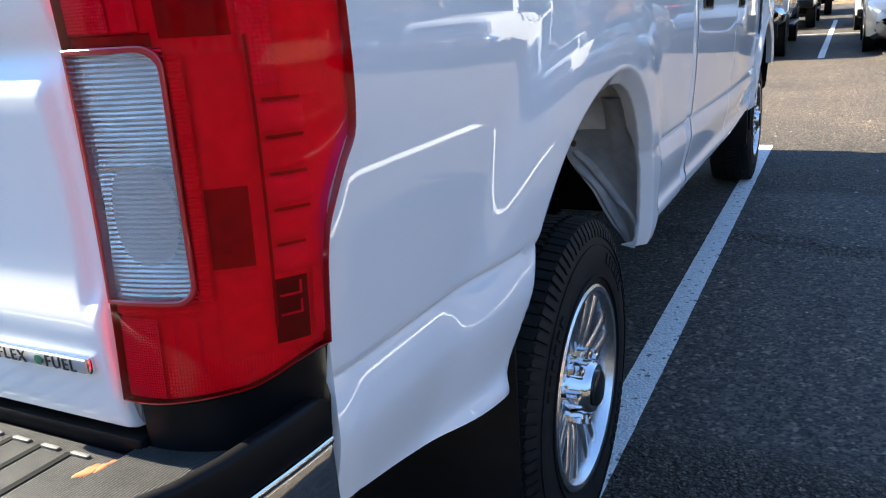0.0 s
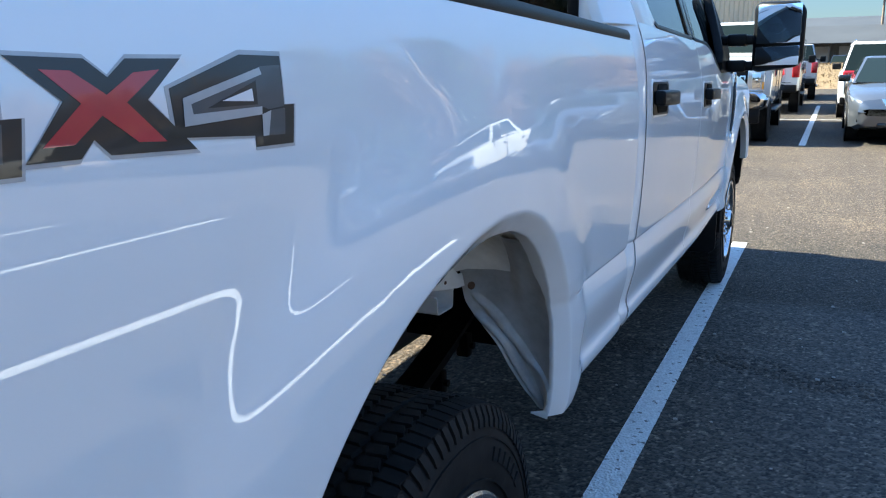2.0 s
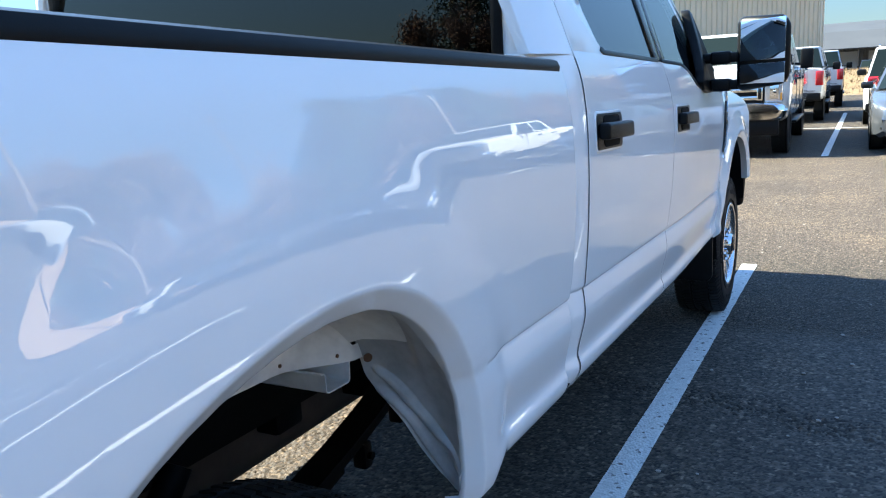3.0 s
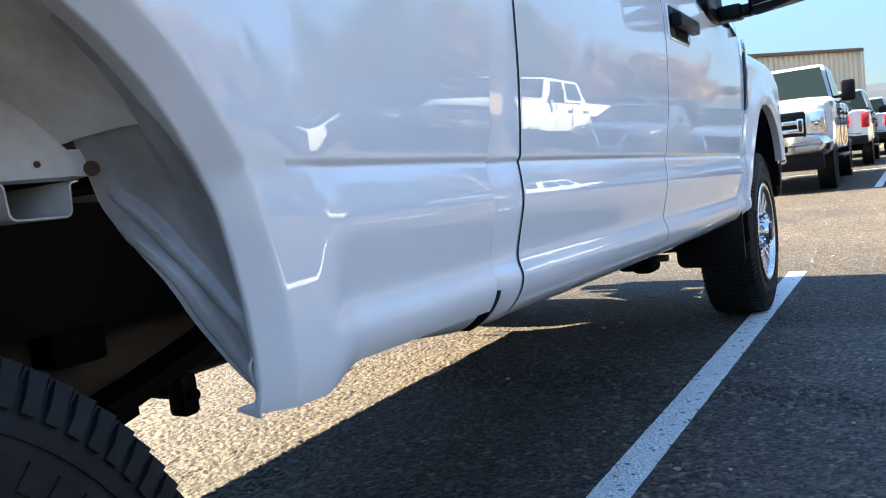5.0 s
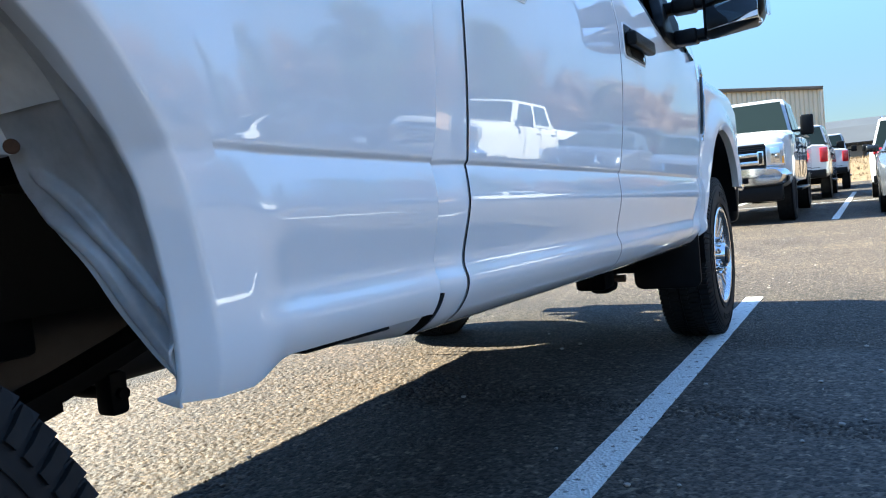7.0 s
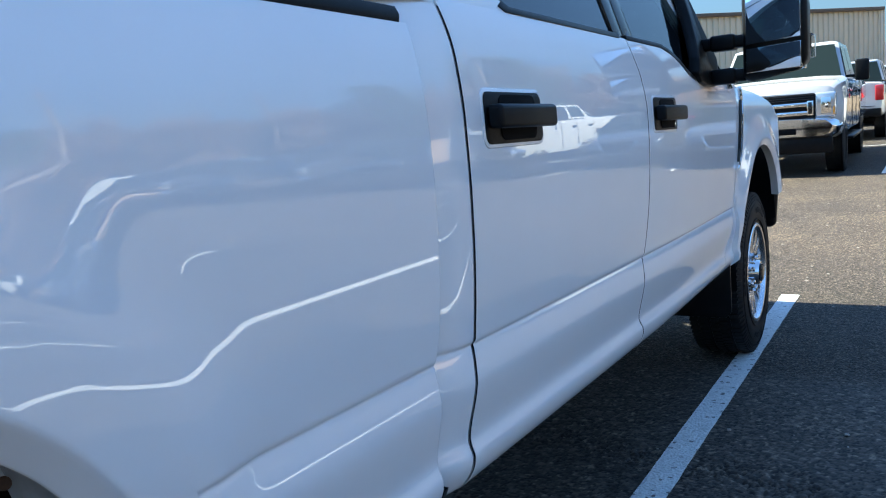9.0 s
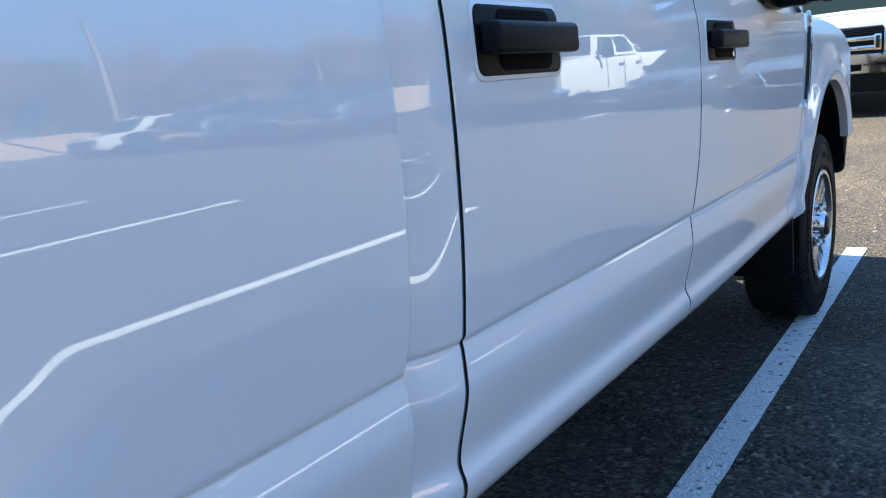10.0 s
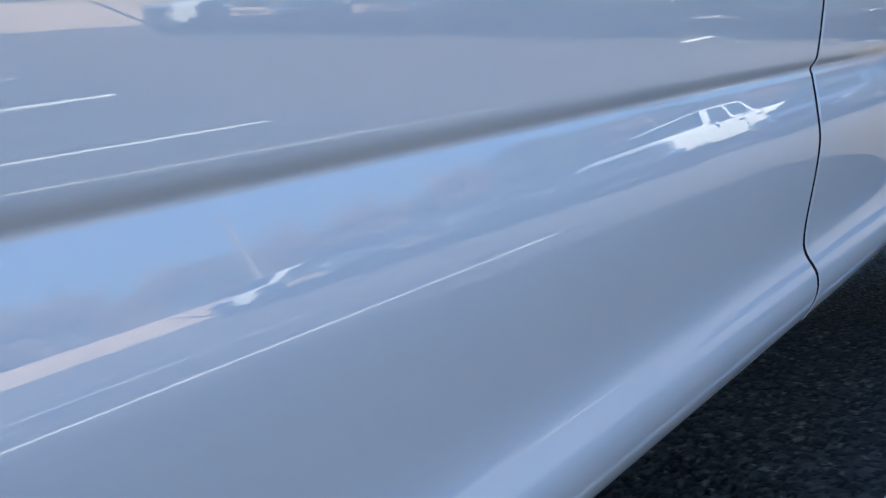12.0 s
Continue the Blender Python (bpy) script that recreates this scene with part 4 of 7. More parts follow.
def tail_lamp():
    """Red wrap-round lamp on the bed's rear corner, with a clear reversing lens."""
    edge = rest_of([(0.86, 0.050), (0.93, 0.049), (1.02, 0.047), (1.06, 0.042), (1.09, 0.031), (1.12, 0.016), (1.156, -0.006), (1.20, -0.010), (1.30, -0.011), (1.345, -0.008)])
    s_end = 0.2615
    lamp = part("lamp_housing", raked(_lamp_sheet(edge, s_end, -0.026, 0.0, LAMP_DARK)), LAMP_DARK, truck, "dark housing of the tail lamp")
    return lamp, edge, s_end


def _lamp_sheet(edge, s_end, out, inset, m):
    rows = []
    for f in np.linspace(0, 1, 26):
        row = []
        for g in np.linspace(0, 1, 40):
            Zb = 0.90
            Z = Zb + (1.345 - Zb) * g
            s0 = edge(max(Z, 0.93)) + inset
            s = s0 + (s_end - inset - s0) * f
            Zl = lamp_bottom(s) + inset
            Z2 = Zl + (1.345 - inset - Zl) * g
            s0 = edge(max(Z2, 0.93)) + inset
            s = s0 + (s_end - inset - s0) * f
            row.append(corner(s, Z2, out))
        rows.append(row)
    return grid(rows)


lamp, lamp_edge, lamp_end = tail_lamp()


def lamp_patch(s0, s1, z0, z1, out, rise, material, name, label="", n=10, rib=0):
    """A plate inside the lamp that follows its curve."""
    rows = []
    for f in np.linspace(0, 1, n):
        row = []
        for g in np.linspace(0, 1, 8 if not rib else rib * 4 + 1):
            s, Z = s0 + (s1 - s0) * f, z0 + (z1 - z0) * g
            o = out + (0.0 if not rib else 0.0016 * abs((g * rib) % 1 - 0.5) * 2)
            e = min(f, 1 - f, g, 1 - g)
            row.append(corner(s, Z, o + (rise if e > 1e-6 else 0)))
        rows.append(row)
    return part(name, raked(grid(rows)), material, lamp, label)


CLEAR = (0.171, 0.2575, 1.012, 1.243)     # the reversing lens: round the corner, then up


def in_clear(s, Z, grow=0.0, r=0.018):
    """Inside the reversing lens, with its two rounded inner corners."""
    s0, s1, z0, z1 = CLEAR
    s0, s1, z0, z1 = s0 - grow, s1 + grow, z0 - grow, z1 + grow
    if not (s0 < s < s1 and z0 < Z < z1):
        return False
    for cz in (z0 + r, z1 - r):
        if s < s0 + r and (Z < cz if cz < 1.1 else Z > cz):
            return math.hypot(s - s0 - r, Z - cz) < r
    return True


def lens_sheet(out=0.012):
    """The red shell, cut away where the reversing lens sits."""
    bm = bmesh.new()
    ns, nz = 110, 170
    vs = {}
    for i in range(ns + 1):
        for k in range(nz + 1):
            g = k / nz
            Zq = 0.90 + 0.442 * g
            s0 = lamp_edge(max(Zq, 0.93)) + 0.003
            s = s0 + (lamp_end - 0.003 - s0) * i / ns
            zl = lamp_bottom(s) + 0.003
            Z = zl + (1.342 - zl) * g
            vs[i, k] = (s, Z)
    made = {}

    def vert(i, k):
        if (i, k) not in made:
            made[i, k] = bm.verts.new(corner(*vs[i, k], out))
        return made[i, k]
    for i in range(ns):
        for k in range(nz):
            if all(in_clear(*vs[a], 0.0) for a in ((i, k), (i + 1, k), (i, k + 1), (i + 1, k + 1))):
                continue
            bm.faces.new((vert(i, k), vert(i + 1, k), vert(i + 1, k + 1), vert(i, k + 1)))
    return bm


def fine_plate(s0, s1, z0, z1, out, material, name, label="", pitch=0.0028, deep=0.0012, slant=0.0):
    """A moulded plate of small pyramids behind the lens."""
    rows = []
    n, m = max(2, int((s1 - s0) / pitch)) * 2, max(2, int((z1 - z0) / pitch)) * 2
    for i in range(n + 1):
        rows.append([corner(s0 + (s1 - s0) * i / n + slant * k / m, z0 + (z1 - z0) * k / m, out + (deep if (i % 2) and (k % 2) else 0.0)) for k in range(m + 1)])
    return part(name, raked(grid(rows)), material, lamp, label, 5)


def lamp_parts():
    part("red_lens", raked(lens_sheet()), RED_LENS, lamp, "glossy red tail lamp lens")
    part("backing_plate", raked(lens_sheet(0.0002)), LAMP_MID, lamp, "red backing plate")
    ring = []
    s0, s1, z0, z1 = CLEAR
    r = 0.018
    for a in np.linspace(0, math.pi / 2, 10):
        ring.append((s0 + r - r * math.sin(a), z1 - r + r * math.cos(a)))
    for a in np.linspace(0, math.pi / 2, 10):
        ring.append((s0 + r - r * math.cos(a), z0 + r - r * math.sin(a)))
    ring = [(s1, z1), (s1 - 0.02, z1), (s1 - 0.04, z1)] + ring + [(s1 - 0.04, z0), (s1 - 0.02, z0), (s1, z0)] + [(s1, z0 + (z1 - z0) * k / 8) for k in range(1, 8)]
    cs, cz = (s0 + s1) / 2, (z0 + z1) / 2
    rows = []
    for s, Z in ring:
        d = Vector((s - cs, (Z - cz) * 0.45)).normalized()
        rows.append([corner(s + d.x * w, Z + d.y * w, o) for w, o in ((-0.0042, 0.0040), (-0.0036, 0.0126), (-0.0022, 0.0138), (0.0012, 0.0138), (0.0026, 0.0126), (0.0030, 0.010))])
    part("lens_bezel", raked(grid(rows, loop=True)), BEZEL_RED, lamp, "red bezel round the reversing lens")
    rows = []
    loop = []
    low = lamp_bottom(lamp_edge(0.93))
    for g in np.linspace(0, 1, 40):
        Z = low + (1.342 - low) * g
        loop.append((lamp_edge(Z), Z))
    for f in np.linspace(0, 1, 26)[1:]:
        loop.append((lamp_edge(1.342) + (lamp_end - lamp_edge(1.342)) * f, 1.342))
    for g in np.linspace(0, 1, 30)[1:]:
        loop.append((lamp_end, 1.342 + (lamp_bottom(lamp_end) - 1.342) * g))
    for f in np.linspace(0, 1, 26)[1:-1]:
        s = lamp_end + (lamp_edge(0.93) - lamp_end) * f
        loop.append((s, lamp_bottom(s)))
    c_s = sum(p[0] for p in loop) / len(loop)
    c_z = sum(p[1] for p in loop) / len(loop)
    for s, Z in loop:
        d = Vector((c_s - s, c_z - Z)).normalized() * 0.004
        rows.append([corner(s, Z, -0.012), corner(s, Z, 0.006), corner(s + d.x * 0.15, Z + d.y * 0.15, 0.0085), corner(s + d.x * 0.5, Z + d.y * 0.5, 0.0112), corner(s + d.x, Z + d.y, 0.012)])
    part("lens_rim", raked(grid(rows, loop=True)), RIM_RED, lamp, "deep red rolled edge of the lens")
    rows = []
    for s, Z in loop:
        d = Vector((c_s - s, c_z - Z)).normalized() * -0.0055
        rows.append([corner(s + d.x, Z + d.y, -0.002), corner(s + d.x, Z + d.y, 0.0012), corner(s + d.x * 0.5, Z + d.y * 0.5, 0.0022), corner(s, Z, 0.0015)])
    part("lamp_seal", raked(grid(rows, loop=True)), SEAM, lamp, "thin black lamp seal")
    # brake lamp on top: prism blocks, then the plain wall beside them
    fine_plate(0.213, 0.257, 1.257, 1.332, 0.004, LAMP_BRIGHT, "brake_reflector", "bright red prism reflector")
    lamp_patch(0.187, 0.2115, 1.257, 1.332, 0.004, 0.002, LAMP_BRIGHT, "brake_plate", "bright red plate")
    lamp_patch(0.178, 0.258, 1.2445, 1.2555, 0.003, 0.003, LAMP_DARK, "brake_shelf", "")
    # the collar round the reversing lens
    lamp_patch(0.156, 0.1690, 1.012, 1.236, 0.006, 0.002, LAMP_RED, "lens_collar", "red collar beside the clear lens", rib=60)
    lamp_patch(0.170, 0.258, 0.998, 1.0095, 0.004, 0.003, LAMP_MID, "lens_shelf", "", rib=3)
    # mid field
    lamp_patch(0.106, 0.154, 1.120, 1.235, 0.002, 0.002, LAMP_MID, "mid_plate", "")
    lamp_patch(0.116, 0.155, 1.040, 1.117, 0.001, 0.002, LAMP_DARK, "mid_well", "dark red well")
    lamp_patch(0.106, 0.154, 0.960, 1.036, 0.002, 0.002, LAMP_MID, "lower_plate", "")
    lamp_patch(0.112, 0.172, 1.25, 1.335, 0.001, 0.002, LAMP_DARK, "upper_well", "dark red well")
    lamp_patch(0.1015, 0.1045, 0.975, 1.25, 0.008, 0.001, LAMP_DARK, "divider", "")
    fine_plate(0.078, 0.106, 1.205, 1.334, 0.004, LAMP_BRIGHT, "turn_reflector", "bright red turn reflector", 0.004)
    lamp_patch(0.030, 0.077, 1.19, 1.334, 0.002, 0.003, LAMP_MID, "turn_plate", "", rib=9)
    for k in range(5):
        z = 1.028 + 0.034 * k
        s0 = 0.056 if z > 1.06 else 0.064
        lamp_patch(s0, 0.100, z, z + 0.026, 0.003, 0.003, LAMP_RED if k % 2 else LAMP_BRIGHT, "louvre", "bright red louvre", 4)
        lamp_patch(s0 + 0.004, 0.096, z + 0.0275, z + 0.0305, 0.006, 0.001, LAMP_DARK, "louvre_slit", "", 4)
    lamp_patch(0.067, 0.102, 0.955, 1.022, 0.001, 0.001, LAMP_BLACK, "side_well", "near-black red well")
    for z in (0.985, 1.005):
        lamp_patch(0.076, 0.098, z, z + 0.0025, 0.007, 0.001, LAMP_BRIGHT, "hook", "bright L-shaped light guide", 4)
        lamp_patch(0.076, 0.0785, z, z + 0.014, 0.007, 0.001, LAMP_BRIGHT, "hook", "", 4)
    fine_plate(0.052, 0.063, 0.955, 1.030, 0.004, LAMP_RED, "side_marker", "red side reflector strip", 0.0022)
    rows = []
    for i in range(97):
        s = 0.056 + 0.154 * i / 96
        zl = lamp_bottom(s) + 0.004
        rows.append([corner(s, zl + (0.949 - zl) * k / 20, 0.003 + (0.0012 if i % 2 and k % 2 else 0.0)) for k in range(21)])
    part("bottom_reflector", raked(grid(rows)), LAMP_RED, lamp, "red prism strip along the bottom", 5)
    # lower corner prism and two light guides
    fine_plate(0.2135, 0.2575, 0.9085, 0.994, 0.004, LAMP_BRIGHT, "corner_reflector", "bright red corner prism reflector", 0.0026)
    lamp_patch(0.156, 0.211, 0.925, 0.994, 0.001, 0.002, LAMP_MID, "corner_plate", "")
    for s0 in (0.171, 0.193):
        lamp_patch(s0, s0 + 0.0035, 0.935, 0.992, 0.006, 0.001, LAMP_BRIGHT, "light_guide", "pale light guide", 4)
    # reversing lamp: bowl, then the ribbed clear lens
    s0, s1, z0, z1 = CLEAR
    rows = []
    for f in np.linspace(0, 1, 24):
        row = []
        for g in np.linspace(0, 1, 350):
            bowl = 0.0005 * math.sin(2 * math.pi * 50 * g) - 0.015 * (math.sin(math.pi * f) ** 0.8) * (math.sin(math.pi * g) ** 0.7) * (0.55 + 0.45 * math.cos(2.4 * math.pi * (g - 0.32)))
            step = 0.0026 * ease(0.35, 0.5, f) * abs((g * 9) % 1 - 0.5) * (1 if g > 0.55 else 0)
            row.append(corner(s0 - 0.001 + (s1 - s0 + 0.001) * f, z0 + (z1 - z0) * g, 0.006 + bowl + step))
        rows.append(row)
    part("reverse_reflector", raked(grid(rows)), LAMP_WHITE, lamp, "silvery white reversing reflector")
    bm = bmesh.new()
    ns, nz = 92, 300
    made = {}
    for i in range(ns):
        for k in range(nz):
            quad = []
            for a, b in ((i, k), (i + 1, k), (i + 1, k + 1), (i, k + 1)):
                s, Z = s0 + (s1 - s0) * a / ns, z0 + (z1 - z0) * b / nz
                quad.append((a, b, s, Z))
            if not all(in_clear(q[2], q[3], 0.0004) for q in quad):
                continue
            vs = []
            for a, b, s, Z in quad:
                if (a, b) not in made:
                    cross = (0.0005 if s > s1 - 0.034 else 0.00025) * math.sin(2 * math.pi * (s - s0) / 0.0038)
                    made[a, b] = bm.verts.new(corner(s, Z, 0.0125 + 0.0006 * math.sin(2 * math.pi * b / 6) + cross))
                vs.append(made[a, b])
            bm.faces.new(vs)
    part("clear_lens", raked(bm), LENS_WHITE, lamp, "clear ribbed reversing lens", 80)


LAMP_WHITE = simple("lamp_white_reflector", (0.93, 0.93, 0.91), 0.13, 0.92, vary=0.08, scale=60)
LAMP_MID = simple("lamp_mid_plate", (1.0, 0.05, 0.30), 0.45, vary=0.15, scale=60)
LAMP_BLACK = simple("lamp_black_plate", (0.10, 0.01, 0.01), 0.4, vary=0.15, scale=60)
BEZEL_RED = mat("red_bezel", (0.45, 0.006, 0.02), 0.2, 0.0, 1.0)[0]
RIM_RED = mat("deep_red_rim", (0.50, 0.006, 0.02), 0.12, 0.0, 1.0)[0]
LENS_WHITE = tinted_glass("ribbed_clear_lens", (0.95, 0.95, 0.95), 1.7)
lamp_parts()


def bumper_way():
    """The bumper's outer line, from the side's front end round to the middle."""
    pts = [(-0.036, -1.0470), (-0.036, -1.0485), (-0.036, -1.052), (-0.0365, -1.058), (-0.037, -1.08), (-0.040, -1.13), (-0.045, -1.19), (-0.056, -1.24), (-0.078, -1.285), (-0.115, -1.325), (-0.17, -1.352), (-0.25, -1.368), (-0.40, -1.378), (-0.70, -1.382), (-1.0, -1.384)]
    out = []
    for i, p in enumerate(pts):
        a, b = Vector(pts[max(i - 1, 0)]), Vector(pts[min(i + 1, len(pts) - 1)])
        d = (b - a).normalized()
        out.append((p[0], p[1], -d.y, d.x))
    return out


def bumper_band(section, drop=()):
    """Sweeps (out, Z) pairs along the bumper, both halves; drop lowers the first stations."""
    way = bumper_way()
    rows = []
    for i, (x, y, nx, ny) in enumerate(way):
        k = drop[i] if i < len(drop) else 0.0
        row = []
        for o, Z in section:
            row.append((x + nx * o, y + ny * o, min(Z, section_top(section) - k)))
        rows.append(row)
    first = [(p[0] - 0.05, p[1] + 0.0005, p[2]) for p in rows[0]]
    half = [first] + rows
    other = [[(2 * MID - p[0], p[1], p[2]) for p in row] for row in half[::-1][1:]]
    return grid(half + other)


def section_top(section):
    return max(z for o, z in section)


def ribbed_pad(x0, x1, y0, y1, z_of, pitch, deep):
    """A moulded tread pad with fine ribs running fore and aft."""
    n = int((x1 - x0) / pitch)
    cols = []
    for i in range(n):
        x = x0 + (x1 - x0) * i / n
        for f, h in ((0.0, 0.0), (0.22, deep), (0.62, deep), (0.84, 0.0)):
            xx = x + f * pitch
            cols.append([(xx, y0, z_of(xx) + h - 0.004), (xx, y0 + 0.003, z_of(xx) + h)] + [(xx, y0 + (y1 - y0) * g, z_of(xx) + h) for g in (0.3, 0.6)] + [(xx, y1, z_of(xx) + h)])
    return grid(cols)


def rear_bumper():
    face = bumper_band([(-0.030, 0.8265), (-0.004, 0.8262), (-0.0008, 0.8250), (0.0, 0.822), (0.001, 0.78), (0.001, 0.70), (-0.002, 0.64), (-0.010, 0.60), (-0.025, 0.575), (-0.10, 0.565)])
    bumper = part("rear_bumper", raked(face), CHROME, truck, "chrome rear step bumper")
    trim = bumper_band([(-0.062, 0.830), (-0.052, 0.842), (-0.024, 0.874), (-0.014, 0.8840), (-0.008, 0.8865), (-0.003, 0.8862), (0.0002, 0.8835), (0.0018, 0.878), (0.0026, 0.860), (0.0024, 0.842), (0.001, 0.8375), (-0.004, 0.8365)], (0.016, 0.010, 0.005, 0.0015))
    part("bumper_trim", raked(trim), PLASTIC, bumper, "black plastic bumper top trim")
    strip = bumper_band([(-0.006, 0.8355), (0.0010, 0.8353), (0.0026, 0.8335), (0.0030, 0.8310), (0.0022, 0.8285), (-0.006, 0.8275)])
    part("bumper_strip", raked(strip), CHROME, bumper, "thin bright chrome strip")
    # tread: deck, raised outer pads, inner pad with lands
    part("bumper_deck", raked(rbox(-1.95, -0.05, -1.345, -1.02, 0.800, 0.8285, 0.006)), PLASTIC, bumper, "black bumper deck")
    for sx in (0, 1):
        bm = ribbed_pad(-0.215, -0.050, -1.345, -1.02, lambda x: 0.8375 + 0.02 * (x + 0.215), 0.0036, 0.0016)
        for v in bm.verts:
            v.co.y = max(v.co.y, -1.345 + 0.9 * max(0.0, v.co.x + 0.16))
        grid([[(-0.220, -1.345, 0.826), (-0.220, -1.02, 0.826)], [(-0.2155, -1.345, 0.8375), (-0.2155, -1.02, 0.8375)]], bm)
        if sx:
            warp(bm, lambda c: (2 * MID - c.x, c.y, c.z))
        part("corner_pad", raked(bm), STEEL_PAD, bumper, "grey ribbed corner step pad", 20)
    part("step_pad", raked(ribbed_pad(-1.779, -0.2205, -1.345, -1.152, lambda x: 0.8300, 0.0034, 0.0010)), STEEL_PAD, bumper, "grey ribbed step pad", 20)
    for k in range(31):
        x = -0.288 - 0.047 * k
        if x < -1.74:
            break
        part("pad_slot", raked(rbox(x - 0.0045, x + 0.0045, -1.330, -1.171, 0.8312, 0.8322, 0.0004, 1)), SEAM, bumper, "dark slot in the step pad")
        part("pad_tab", raked(rbox(x + 0.004, x + 0.030, -1.1745, -1.1685, 0.8308, 0.8345, 0.0012)), TAB, bumper, "worn bright tab")
    rnd = random.Random(3)
    bm = bmesh.new()
    for a, b, r in ((-0.238, -1.190, 0.0085), (-0.231, -1.180, 0.0060), (-0.243, -1.199, 0.0050), (-0.2285, -1.168, 0.0035)):
        own = bmesh.new()
        bmesh.ops.create_icosphere(own, subdivisions=2, radius=r)
        for v in own.verts:
            k = 1 + 0.25 * rnd.uniform(-1, 1)
            v.co = Vector((a + v.co.x * 0.7 * k, b + v.co.y * 1.5 * k, 0.8312 + v.co.z * 0.22 * k))
        merge(own, bm)
    part("pad_stain", raked(bm), ORANGE, bumper, "orange dirt on the step pad")
    # black filler panel below the lamp
    for sx in (0, 1):
        rows = []
        for Z, o in ((0.975, -0.016), (0.93, -0.012), (0.905, -0.011), (0.87, -0.011), (0.80, -0.012)):
            rows.append([corner(s, Z, o) for s in [0.040] + list(np.linspace(0.050, 0.262, 16))])
        bm = grid(rows)
        grid([[corner(0.262, Z, -0.011), (-0.2015, -1.10, Z)] for Z in (0.80, 0.975)], bm)
        if sx:
            warp(bm, lambda c: (2 * MID - c.x, c.y, c.z))
        part("lamp_filler", raked(bm), PLASTIC, bumper, "black plastic filler below the lamp")
    part("gate_sill", raked(rbox(-1.80, -0.205, -1.148, -1.06, 0.826, 0.850, 0.006)), PLASTIC, bumper, "black sill below the tailgate")


rear_bumper()


